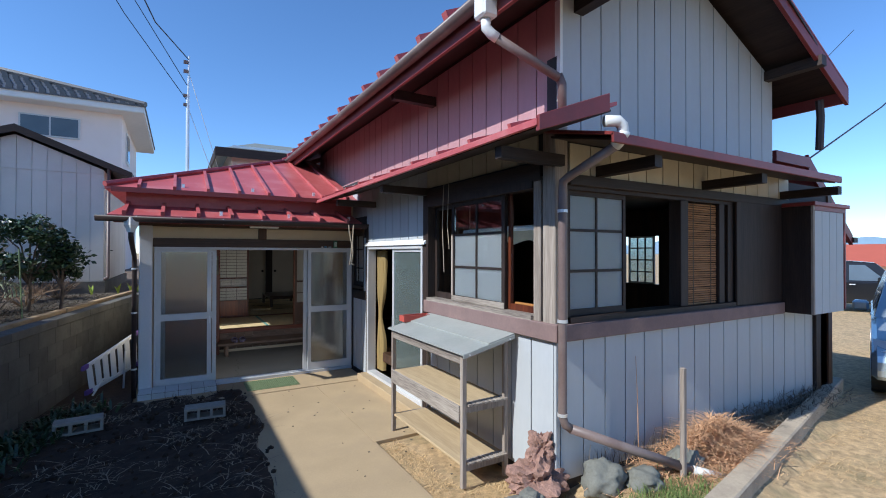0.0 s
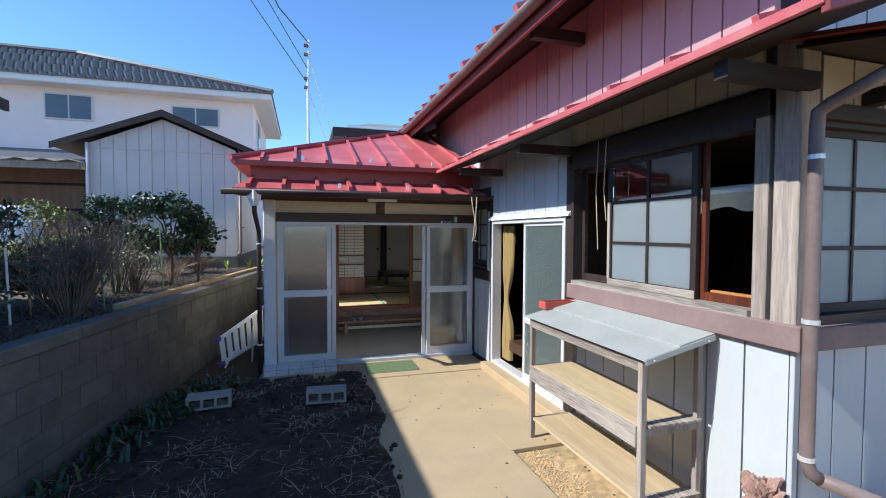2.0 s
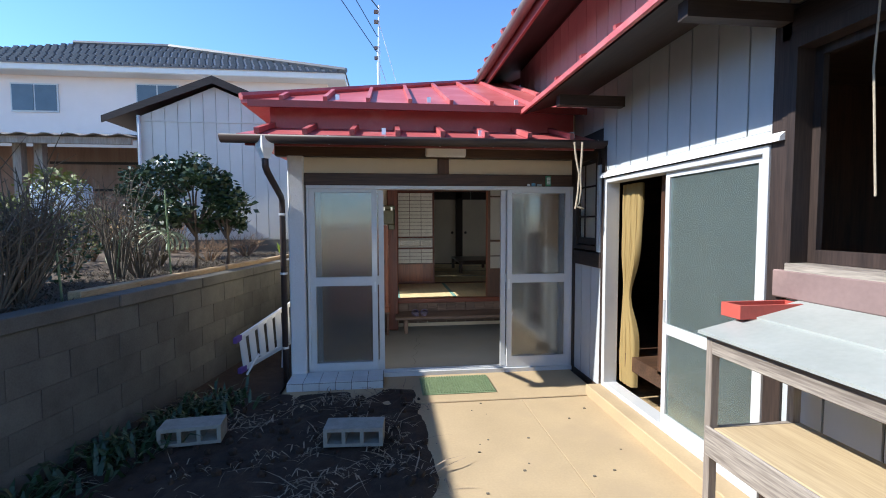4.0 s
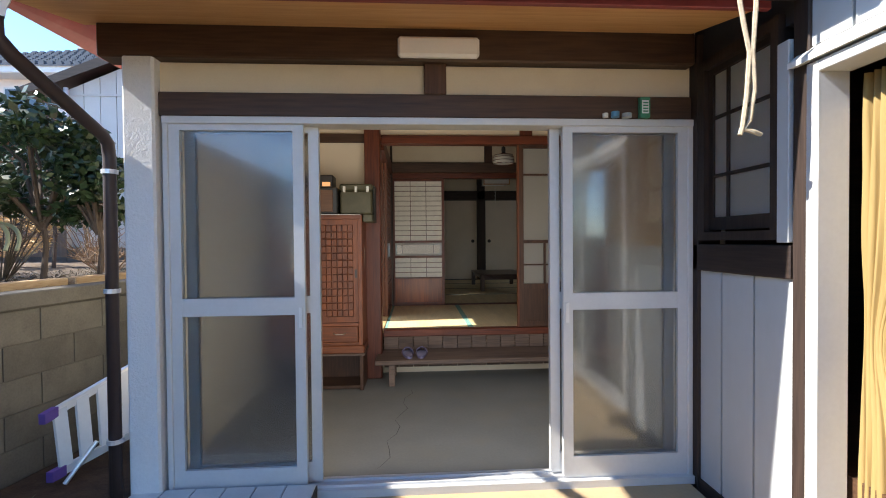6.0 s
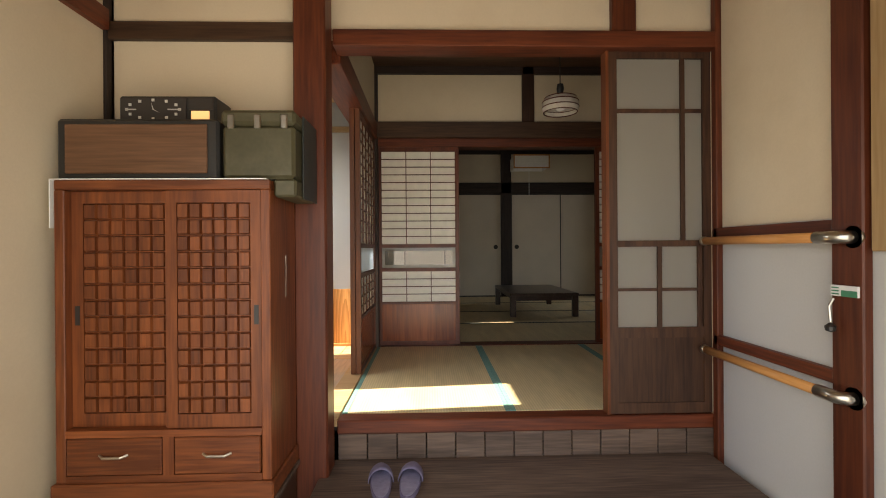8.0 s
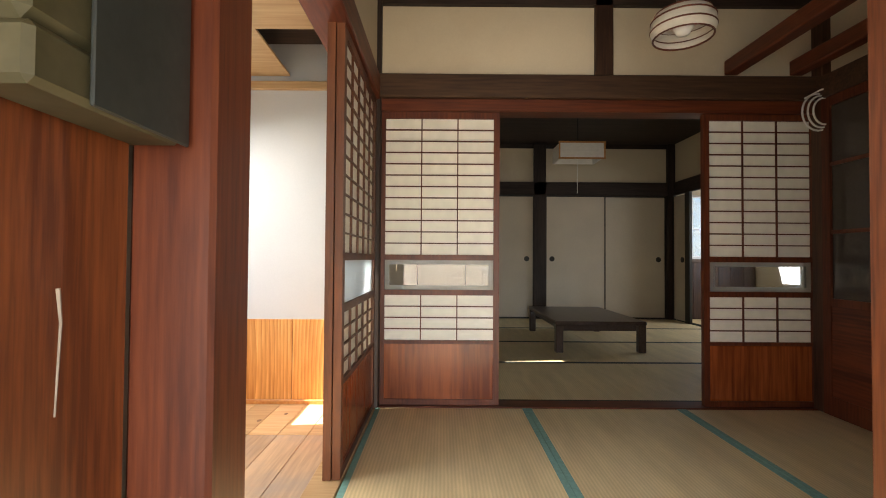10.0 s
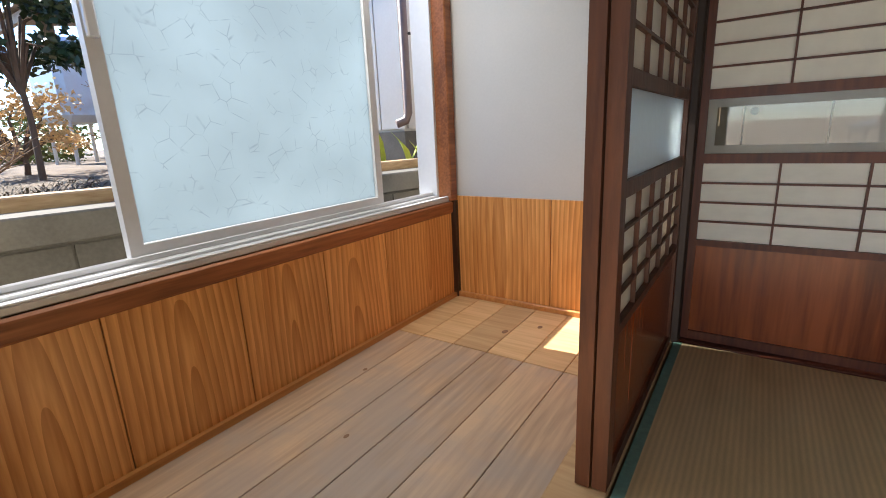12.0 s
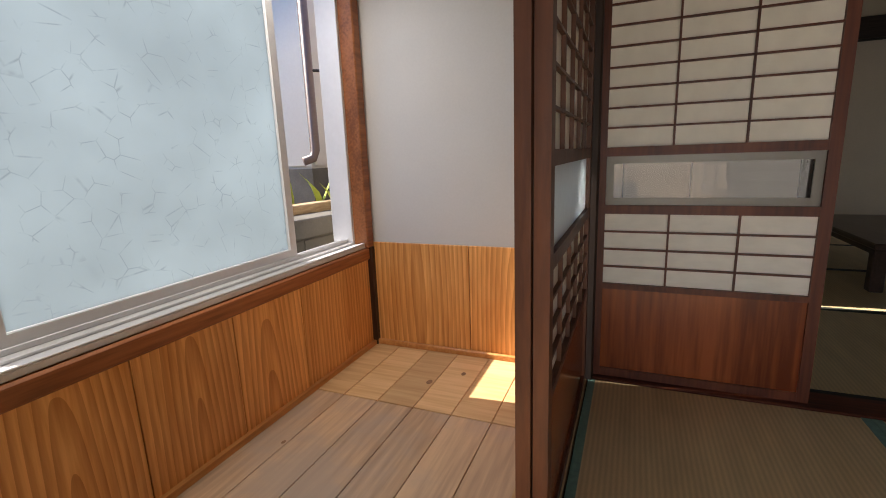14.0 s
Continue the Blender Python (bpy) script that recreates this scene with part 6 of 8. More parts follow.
for i in range(13):
    ck.append((1.0 + 0.03 * math.sin(i * 1.9) - 0.012 * i, 8.5 - 0.11 * i + 0.01 * math.sin(i * 3.1), 0.0505))
vs, fs = [], []
for i, (x, y, z) in enumerate(ck):
    w = 0.0016 if i % 3 else 0.0009
    vs += [(x - w, y, z), (x + w, y, z)]
    if i:
        fs.append((2 * i - 2, 2 * i - 1, 2 * i + 1, 2 * i))
me = bpy.data.meshes.new("floor_crack")
me.from_pydata(vs, [], fs)
me.materials.append(CRACK)
tagged(new("floor_crack", me), "thin crack in the concrete floor", "crack", kind="structure")

# ---- court: things ----
mat_ = thing("door_mat", (1.22, 6.62, 0.025), "green plastic grass door mat before the entrance", "mat")
MATG = mat("green_plastic_turf", (0.19, 0.25, 0.13), 0.8, var=0.3, scale=40, fine=150, bump=0.6)
part("base", bx(0.9, 1.56, 6.42, 6.86, 0.023, 0.032), MATG, mat_, bevel=0.003)
tuft = bmesh.new()
for i in range(26):
    for j in range(17):
        x, y = 0.92 + 0.62 * i / 25, 6.44 + 0.4 * j / 16
        bx(x - 0.007, x + 0.007, y - 0.007, y + 0.007, 0.032, 0.042, tuft)
part("turf", tuft, MATG, mat_, kind="stuff")

tile_step = structure("tiled_step", bx(-0.3, 0.56, 6.66, 6.955, 0.0, 0.088), GREY_CONCRETE, "low step faced with pale tiles beside the door")
TILE = mat("pale_tile", (0.62, 0.62, 0.60), 0.35, var=0.06, bump=0.05, dirt=(0.4, 0.38, 0.34), dirt_amount=0.4, per_object=0.06)
for i in range(6):
    x = -0.298 + 0.143 * i
    for y0, y1 in ((6.662, 6.806), (6.81, 6.953)):
        part("tile", bx(x, x + 0.138, y0, y1, 0.088, 0.096), TILE, tile_step, bevel=0.002)
    part("tile", bx(x, x + 0.138, 6.652, 6.66, 0.02, 0.086), TILE, tile_step, bevel=0.002)


def hollow_block(x, y, turn, z=0.05):
    """A grey hollow concrete block lying on its side, three holes showing."""
    b = thing("concrete_block", (0, 0, 0), "grey hollow concrete block lying on the soil", "block", "concrete blocks on the soil")
    bm = bx(-0.195, 0.195, -0.09, 0.09, 0.0, 0.022)
    bx(-0.195, 0.195, -0.09, 0.09, 0.1, 0.122, bm)
    for u in (-0.195, -0.075, 0.045, 0.17):
        bx(u, u + 0.025, -0.09, 0.09, 0.022, 0.1, bm)
    part("shell", bm, BLOCK_GREY, b)
    b.matrix_world = pose(x, y, z, 0, 0, turn)


hollow_block(0.38, 5.6, -4)
hollow_block(-0.72, 5.75, 6)

PURPLE = mat("purple_plastic", (0.12, 0.06, 0.24), 0.5, var=0.1, bump=0.02)
lad = thing("step_ladder", (-0.62, 7.35, 0.02), "folded aluminium step ladder with purple caps leaning on the wall", "ladder")
A0, A1, B0, B1 = Vector((-0.84, 7.2, 0.075)), Vector((-0.36, 7.55, 0.30)), Vector((-0.88, 7.21, 0.38)), Vector((-0.38, 7.6, 0.70))
for p, q in ((A0, A1), (B0, B1)):
    d = (q - p).normalized()
    part("rail", prism([p + Vector((0.012, 0, -0.022)), p + Vector((-0.012, 0, -0.022)), p + Vector((-0.012, 0, 0.022)), p + Vector((0.012, 0, 0.022))], q - p), ALU, lad)
    for e in (p, q):
        part("end_cap", prism([e - d * 0.03 + Vector((0.017, 0, -0.027)), e - d * 0.03 + Vector((-0.017, 0, -0.027)), e - d * 0.03 + Vector((-0.017, 0, 0.027)), e - d * 0.03 + Vector((0.017, 0, 0.027))], d * 0.06), PURPLE, lad)
for k in range(7):
    t = 0.06 + 0.88 * k / 6
    p, q = A0.lerp(A1, t), B0.lerp(B1, t)
    w = (A1 - A0).normalized() * 0.028
    part("tread", prism([p - w, p + w, p + w + Vector((0.012, 0, 0.006)), p - w + Vector((0.012, 0, 0.006))], q - p), ALU_WHITE, lad)
part("back_leg", tube([(-0.8, 7.2, 0.02), (-0.7, 7.3, 0.2)], 0.012, sides=8), ALU, lad)
part("back_leg", tube([(-0.5, 7.4, 0.02), (-0.48, 7.42, 0.5)], 0.012, sides=8), ALU, lad)

# downpipe of the entrance
dpe = thing("downpipe", (-0.37, 6.95, 0.0), "dark downpipe with a grey hopper beside the entrance pillar", "downpipe")
hop = lathe([(0.075, 0.12), (0.07, 0.03), (0.045, -0.02), (0.04, -0.05)], (-0.35, 6.33, 2.09), sides=4)
part("hopper", hop, PIPE_WHITE, dpe, "pale grey rain hopper")
part("pipe", tube([(-0.35, 6.33, 2.06), (-0.35, 6.335, 1.98), (-0.35, 6.4, 1.94), (-0.353, 6.86, 1.77), (-0.355, 6.9, 1.74), (-0.355, 6.91, 1.67), (-0.355, 6.91, 0.0)], 0.027, sides=12), GUTTER, dpe, smooth=True)
for z in (0.35, 1.05, 1.6):
    part("clamp", tube([(-0.355, 6.91, z), (-0.355, 6.91, z + 0.02)], 0.034, sides=12), ALU, dpe)

# downpipe at the south-west corner
dpc = thing("downpipe", (2.48, 2.42, 0.2), "brown downpipe with white elbows at the house corner", "downpipe")
part("elbow", tube([(2.40, 1.99, 2.63), (2.48, 1.96, 2.635), (2.515, 1.955, 2.61), (2.525, 1.955, 2.56), (2.52, 1.975, 2.52), (2.512, 2.01, 2.49)], 0.036, sides=12), PIPE_WHITE, dpc, "white elbow", smooth=True)
part("elbow_collar", tube([(2.525, 1.955, 2.575), (2.523, 1.965, 2.54)], 0.042, sides=12), PIPE_WHITE, dpc, smooth=True)
part("pipe", tube([(2.513, 2.0, 2.495), (2.488, 2.38, 2.35), (2.475, 2.425, 2.32), (2.475, 2.43, 2.25), (2.475, 2.43, 0.66), (2.49, 2.42, 0.6), (2.55, 2.4, 0.56)], 0.031, sides=12), PIPE_BROWN, dpc, smooth=True)
part("ground_pipe", tube([(2.53, 2.405, 0.57), (2.95, 2.22, 0.4), (3.36, 2.04, 0.24)], 0.034, sides=12), PIPE_BROWN, dpc, smooth=True)
part("tail_pipe", tube([(3.36, 2.04, 0.24), (3.62, 1.93, 0.16)], 0.031, sides=12), PIPE_WHITE, dpc, smooth=True)
for z in (0.66, 1.32, 2.1):
    part("clamp", tube([(2.475, 2.43, z), (2.475, 2.43, z + 0.022)], 0.037, sides=12), ALU, dpc)

# work shelf
shelf = thing("work_shelf", (2.22, 3.68, 0.0), "weathered outdoor shelf, grey sheet top, bleached boards below", "shelf")
SHEET = mat("grey_sheet_metal", (0.40, 0.42, 0.395), 0.5, 0.25, var=0.12, scale=4, fine=40, bump=0.08, dirt=(0.44, 0.43, 0.40), dirt_scale=3, dirt_amount=0.5)
for u0, u1 in ((0.0, 0.475), (0.48, 1.0)):
    x0, x1, z0, z1 = 1.965 + 0.485 * u0, 1.965 + 0.485 * u1, 1.04 + 0.11 * u0, 1.04 + 0.11 * u1
    lap = 0.009 if u0 else 0.0
    part("top_sheet", prism([(x0, 2.935, z0 + lap), (x1, 2.935, z1 + lap), (x1, 2.935, z1 + 0.012 + lap), (x0, 2.935, z0 + 0.012 + lap)], (0, 1.42, 0)), SHEET, shelf, "grey sheet-metal top")
part("sheet_edge", prism([(1.965, 2.928, 1.02), (2.45, 2.928, 1.13), (2.45, 2.928, 1.16), (1.965, 2.928, 1.05)], (0, 0.006, 0)), SHEET, shelf)
for x, z in ((2.02, 1.045), (2.4, 1.13)):
    part("rivet", tube([(x, 2.922, z), (x, 2.929, z)], 0.006, sides=8), ALU, shelf)
part("front_rail", bx(2.0, 2.03, 3.0, 4.34, 0.955, 1.03), GREY_WOOD_Y, shelf, bevel=0.004)
part("end_rail", prism([(2.0, 3.0, 0.99), (2.44, 3.0, 1.09), (2.44, 3.0, 1.135), (2.0, 3.0, 1.04)], (0, 0.03, 0)), GREY_WOOD_Y, shelf)
part("end_rail", prism([(2.0, 4.31, 0.99), (2.44, 4.31, 1.09), (2.44, 4.31, 1.135), (2.0, 4.31, 1.04)], (0, 0.03, 0)), GREY_WOOD_Y, shelf)
for x, y in ((2.0, 3.0), (2.4, 3.0), (2.0, 4.31), (2.4, 4.31)):
    part("leg", bx(x - 0.002, x + 0.038, y - 0.003, y + 0.033, 0.012, 1.035 if x < 2.2 else 1.12), GREY_WOOD, shelf, bevel=0.003)
for z, h in ((0.585, 0.6), (0.14, 0.14)):
    part("shelf_board", bx(2.012, 2.43, 3.04, 4.3, z + 0.03, z + 0.05), PLY_GREY, shelf, "sun-bleached board", bevel=0.003)
    for y in (2.998, 4.312):
        part("shelf_rail", bx(2.036, 2.4, y, y + 0.022, z, z + 0.045), GREY_WOOD, shelf)
part("shelf_front", bx(1.985, 2.0, 3.03, 4.32, 0.51, 0.64), GREY_WOOD_Y, shelf, "grained grey front board", bevel=0.004)
for i in range(9):
    for z in (0.637, 0.192):
        part("slat_end", bx(2.045 + 0.042 * i, 2.08 + 0.042 * i, 2.975, 3.06, z, z + 0.014), GREY_WOOD_Y, shelf)
tray = thing("red_box", (2.3, 4.3, 1.12), "small open red wooden box on the shelf top", "box")
RED_PAINT = mat("faded_red_paint", (0.42, 0.07, 0.05), 0.6, var=0.2, bump=0.1, dirt=(0.3, 0.15, 0.1), dirt_amount=0.4)
b = bx(2.12, 2.44, 4.3, 4.315, 1.105, 1.165)
bx(2.12, 2.44, 4.4, 4.415, 1.105, 1.165, b), bx(2.12, 2.135, 4.315, 4.4, 1.105, 1.165, b), bx(2.425, 2.44, 4.315, 4.4, 1.105, 1.165, b), bx(2.135, 2.425, 4.315, 4.4, 1.105, 1.115, b)
part("sides", b, RED_PAINT, tray)

# shutter box on the south wall
tob = thing("shutter_box", (6.17, 2.34, 1.18), "storm-shutter box, dark frame with pale board front", "shutter box")
part("carcass", bx(5.775, 6.56, 2.235, 2.51, 1.18, 2.31), DARK_WOOD, tob, bevel=0.005)
part("cap", bx(5.75, 6.6, 2.19, 2.515, 2.31, 2.35), MAROON, tob, bevel=0.004)
for i in range(4):
    part("board", bx(5.82 + 0.175 * i, 5.988 + 0.175 * i, 2.222, 2.236, 1.18, 2.26), SIDING, tob, bevel=0.002)
part("edge", bx(5.775, 5.81, 2.215, 2.236, 1.18, 2.31), GREY_WOOD, tob)
part("edge", bx(6.525, 6.56, 2.215, 2.236, 1.2, 2.31), MAROON, tob)
part("rail", bx(5.81, 6.525, 2.215, 2.236, 2.262, 2.31), MAROON, tob)

# rope loops
rope = thing("rope", (2.25, 6.3, 1.65), "loop of pale rope hanging from the eave corner", "rope")
ROPE = mat("pale_rope", (0.40, 0.34, 0.25), 0.9, var=0.2, scale=60, bump=0.3)
part("loop", tube([(2.18, 6.25, 2.2), (2.19, 6.25, 2.1), (2.205, 6.25, 2.02), (2.225, 6.25, 1.93), (2.215, 6.25, 1.78), (2.2, 6.25, 1.67), (2.19, 6.25, 1.64)], 0.008, sides=6), ROPE, rope)
part("loop", tube([(2.245, 6.24, 2.2), (2.24, 6.24, 2.08), (2.232, 6.245, 1.93), (2.24, 6.245, 1.8), (2.225, 6.25, 1.69), (2.205, 6.25, 1.66), (2.235, 6.24, 1.65), (2.26, 6.24, 1.64)], 0.008, sides=6), ROPE, rope)
cordw = thing("cord", (2.42, 4.1, 1.7), "thin pale cords hanging before the window", "cord")
for y, z in ((4.05, 1.62), (3.95, 1.85)):
    part("strand", tube([(2.44, y, 2.5), (2.43, y + 0.01, 2.1), (2.44, y - 0.01, z)], 0.004, sides=5), ROPE, cordw)

roll = thing("rolled_blind", (2.86, 3.3, 1.87), "rolled white blind with sagging cream cloth inside the window", "blind")
CLOTH = paper("cream_cloth", (0.75, 0.68, 0.5), 0.2)
part("roll", tube([(2.86, 2.72, 2.03), (2.86, 3.5, 2.045), (2.86, 4.3, 2.035)], 0.028, sides=12), WHITE_PAINT, roll, smooth=True)
part("roll", tube([(2.9, 2.7, 1.985), (2.9, 3.2, 1.98)], 0.02, sides=10), WHITE_PAINT, roll, smooth=True)
sag = bmesh.new()
g = [[sag.verts.new((2.845 - 0.02 * math.sin(2.6 * v + 0.9 * i) * v, 2.86 + 0.04 * i, 2.03 - v * (0.1 + 0.04 * math.sin(i * 0.33) ** 2))) for i in range(36)] for v in (0, 0.25, 0.5, 0.75, 1.0)]
for p, q in zip(g, g[1:]):
    for i in range(35):
        sag.faces.new((p[i], p[i + 1], q[i + 1], q[i]))
part("cloth", sag, CLOTH, roll, smooth=True)
for y in (2.8, 4.2):
    part("cord", tube([(2.86, y, 2.05), (2.86, y, 2.54)], 0.004, sides=5), ROPE, roll)

# bottle caps and a small box on the lintel of the entrance
for x, r, h, col, lb in ((2.0, 0.014, 0.02, WHITE_PAINT, "small white cap on the door head"), (2.05, 0.02, 0.028, mat("blue_plastic", (0.12, 0.3, 0.45), 0.4, bump=0), "small blue cap on the door head"), (2.11, 0.024, 0.02, mat("grey_plastic", (0.35, 0.4, 0.42), 0.4, bump=0), "small grey cap on the door head")):
    c = thing("bottle_cap", (x, 6.94, 1.886), lb, "cap", "caps on the door head")
    part("shell", lathe([(0.001, 0), (r, 0), (r, h), (0.001, h)], (x, 6.94, 1.886), sides=14), col, c)
gbx = thing("small_carton", (2.2, 6.94, 1.886), "small green and white carton on the door head", "carton")
part("body", bx(2.175, 2.225, 6.93, 6.955, 1.886, 1.985), GREEN, gbx)
part("label_panel", bx(2.183, 2.217, 6.927, 6.93, 1.905, 1.97), WHITE_PAINT, gbx)
for k in range(4):
    part("text_bar", bx(2.187, 2.213, 6.925, 6.927, 1.912 + 0.014 * k, 1.918 + 0.014 * k), GREEN, gbx)

# kerb and stake
kerb = structure("kerb", prism([(2.95, 1.60, -0.1), (7.4, 2.53, -0.1), (7.4, 2.67, -0.1), (2.95, 1.755, -0.1)], (0, 0, 0.34)), mat("sunlit_kerb_concrete", (0.46, 0.38, 0.28), 0.9, var=0.2, scale=5, fine=90, bump=0.4, dirt=(0.26, 0.21, 0.16), dirt_scale=3, dirt_amount=0.6), "old concrete kerb of the planting strip", bevel=0.012)
stake = thing("wooden_stake", (3.3, 2.05, 0.1), "weathered wooden stake driven in by the kerb", "stake")
part("post", prism([(3.265, 2.03, 0.0), (3.3, 2.03, 0.0), (3.3, 2.065, 0.0), (3.265, 2.065, 0.0)], (0.0, 0, 0.985)), GREY_WOOD, stake, bevel=0.004)


def rock(name, c, size, material, label, seed, rough=0.35):
    bm = bmesh.new()
    bmesh.ops.create_icosphere(bm, subdivisions=4, radius=1)
    for v in bm.verts:
        p = v.co.copy()
        k = 1 + rough * noise.noise(p * 1.3 + Vector((seed, 0, 0))) + rough * 0.5 * noise.noise(p * 3.5 + Vector((0, seed, 0))) + rough * 0.25 * noise.noise(p * 9 + Vector((0, 0, seed))) + rough * 0.22 * noise.noise(p * 19 + Vector((seed, 0, seed)))
        v.co = Vector((c[0] + p.x * k * size[0], c[1] + p.y * k * size[1], c[2] + p.z * k * size[2]))
    t = part(name, bm, material, None, label, category="rock", group="rocks at the house corner", smooth=rough < 0.4)
    return t


rock("rock", (2.36, 2.56, 0.19), (0.19, 0.16, 0.13), LAVA, "reddish porous lava rock at the house corner", 1, 0.75)
rock("rock", (2.42, 2.6, 0.38), (0.085, 0.085, 0.13), LAVA, "upright reddish lava rock at the house corner", 2, 0.75)
rock("rock", (2.16, 2.42, 0.12), (0.16, 0.12, 0.08), ROCK, "flat grey-brown rock beside the lava rock", 3, 0.45)
rock("rock", (2.74, 2.3, 0.2), (0.17, 0.14, 0.13), ROCK, "rounded grey-green rock under the pipe", 4)
rock("rock", (2.98, 2.15, 0.2), (0.13, 0.12, 0.09), ROCK, "flat grey rock under the pipe", 5)
rock("rock", (3.45, 2.15, 0.2), (0.15, 0.12, 0.13), ROCK, "grey rock beside the stake", 6)

# ---- loose plant matter ----
rng = random.Random(5)


def blades(spots, material, name, label, length, width, lean, up=1.0, category="grass"):
    """Many thin blades or stalks, joined as one mass."""
    vs, fs = [], []
    for x, y, z in spots:
        a, l = rng.uniform(0, 6.283), rng.uniform(0.5, 1.0) * length
        d = Vector((math.cos(a), math.sin(a), 0))
        s = Vector((-d.y, d.x, 0)) * width
        k = rng.uniform(0.3, 1) * lean
        p0 = Vector((x, y, z))
        p1 = p0 + d * l * 0.45 * k + Vector((0, 0, l * 0.5 * up))
        p2 = p0 + d * l * k + Vector((0, 0, l * up * (0.85 - 0.4 * k)))
        n = len(vs)
        vs += [p0 - s, p0 + s, p1 - s * 0.8, p1 + s * 0.8, p2]
        fs += [(n, n + 1, n + 3, n + 2), (n + 2, n + 3, n + 4)]
    me = bpy.data.meshes.new(name)
    me.from_pydata(vs, [], fs)
    me.materials.append(material)
    return tagged(new(name, me), label, category, kind="stuff")


spots = []
while len(spots) < 42000:
    x, y = 1.5 + 6.5 * rng.random() ** 1.4, rng.uniform(-1.0, 2.75)
    if x > 2.95 and y > 1.58 + 0.209 * (x - 2.95):
        continue
    if noise.noise((x * 1.6, y * 1.6, 5)) + rng.uniform(-0.5, 0.5) > -0.05:
        spots.append((x, y, lift(x, y) - 0.025))
blades(spots, STRAW, "dry_grass", "sparse dry straw-coloured grass on the ground", 0.08, 0.0024, 1.2, 0.4)
spots = [(x, y, lift(x, y) - 0.02) for x, y in ((rng.gauss(2.9, 0.25), rng.gauss(1.85, 0.13)) for _ in range(1500)) if x < 3.0 or y > 1.78 + 0.2 * (x - 3.0)]
blades(spots, GREEN_GRASS, "green_grass", "tufts of green grass by the kerb", 0.13, 0.0028, 0.8, 0.9)
spots = [(x, y, lift(x, y) - 0.02) for x, y in ((rng.uniform(1.6, 2.45), rng.uniform(1.4, 4.1)) for _ in range(9000)) if x > 1.72 + 0.07 * math.sin(4 * y) + 0.04 * math.sin(11 * y) and (y < 3.0 or x < 2.0 + 0.04 * math.sin(9 * y))]
blades(spots, STRAW, "straw_litter", "dry straw littered along the path edge", 0.11, 0.0028, 1.6, 0.3)
spots = []
for _ in range(4200):
    u = rng.gauss(3.95, 0.42)
    v = 2.17 + 0.06 * (u - 3.9) + rng.gauss(0, 0.12)
    h = 0.3 * math.exp(-((u - 3.95) / 0.45) ** 2) * math.exp(-((v - 2.2) / 0.17) ** 2)
    spots.append((u, v, 0.16 + h * rng.uniform(0.2, 1)))
blades(spots, RUST_STRAW, "straw_heap", "heap of reddish dry stalks against the wall", 0.26, 0.0034, 1.5, 0.35)
spots = [(rng.uniform(2.75, 6.3), rng.uniform(2.38, 2.5), 0.17) for _ in range(260)]
blades(spots, TWIG, "dead_weeds", "thin dead weeds standing along the house wall", 0.34, 0.002, 0.5, 1.0, "weeds")
stalk = thing("dry_stalk", (3.35, 2.47, 0.2), "single tall dry stalk against the wall", "stalk")
part("stem", tube([(3.35, 2.47, 0.18), (3.34, 2.47, 0.6), (3.33, 2.48, 0.98)], 0.005, sides=5, taper=0.4), RUST_STRAW, stalk)
spots = [(rng.uniform(4.5, 6.6), rng.uniform(2.15, 2.5), 0.17 + rng.uniform(0, 0.12)) for _ in range(700)]
blades(spots, TWIG, "brush_litter", "dark brush and dead leaves at the foot of the wall", 0.22, 0.004, 1.4, 0.4)

# twigs on the soil bed
vs, fs = [], []
for _ in range(9000):
    x, y = rng.uniform(-1.6, 0.95), rng.uniform(1.6, 6.6)
    if x < wall_x(y) + 0.05 or noise.noise((x * 2.6, y * 2.6, 9)) + rng.uniform(-0.28, 0.28) < 0.12:
        continue
    z = soil_h(x, y) + 0.006
    a, l, w = rng.uniform(0, 6.283), rng.uniform(0.02, 0.1) if rng.random() < 0.8 else rng.uniform(0.1, 0.34), rng.uniform(0.0012, 0.005)
    d, s = Vector((math.cos(a), math.sin(a), 0)), Vector((-math.sin(a), math.cos(a), 0)) * w
    p0, p1 = Vector((x, y, z)), Vector((x, y, z)) + d * l * 0.5 + Vector((0, 0, rng.uniform(0.0, 0.03)))
    p2 = p1 + (d + s * 40 * rng.uniform(-1, 1)) * l * 0.5
    n = len(vs)
    up = Vector((0, 0, w))
    vs += [p0 - s, p0 + s, p1 - s + up, p1 + s + up, p2]
    fs += [(n, n + 1, n + 3, n + 2), (n + 2, n + 3, n + 4)]
me = bpy.data.meshes.new("twig_litter")
me.from_pydata(vs, [], fs)
me.materials.append(mat("pale_dead_twigs", (0.27, 0.205, 0.14), 0.9, var=0.6, scale=12, bump=0))
tagged(new("twig_litter", me), "dead twigs and leaves scattered on the soil", "twigs", kind="stuff")
clods = bmesh.new()
for _ in range(520):
    x, y = rng.uniform(-1.5, 0.9), rng.uniform(2.0, 6.5)
    if x < wall_x(y) + 0.05:
        continue
    r = rng.uniform(0.01, 0.035)
    v = bmesh.ops.create_icosphere(clods, subdivisions=1, radius=r)["verts"]
    for q in v:
        q.co = q.co * (1 + 0.4 * noise.noise(q.co * 40 + Vector((x, y, 0)))) + Vector((x, y, soil_h(x, y) + r * 0.3))
part("soil_clods", clods, SOIL, None, "clods of dark soil", kind="stuff", category="soil")
spots = []
for cx, cy, n in ((-1.12, 5.6, 150), (-0.95, 6.1, 130), (-1.25, 5.0, 90), (-0.75, 6.35, 80), (-1.4, 4.3, 50)):
    spots += [(cx + rng.gauss(0, 0.13), cy + rng.gauss(0, 0.16), 0.03) for _ in range(n)]
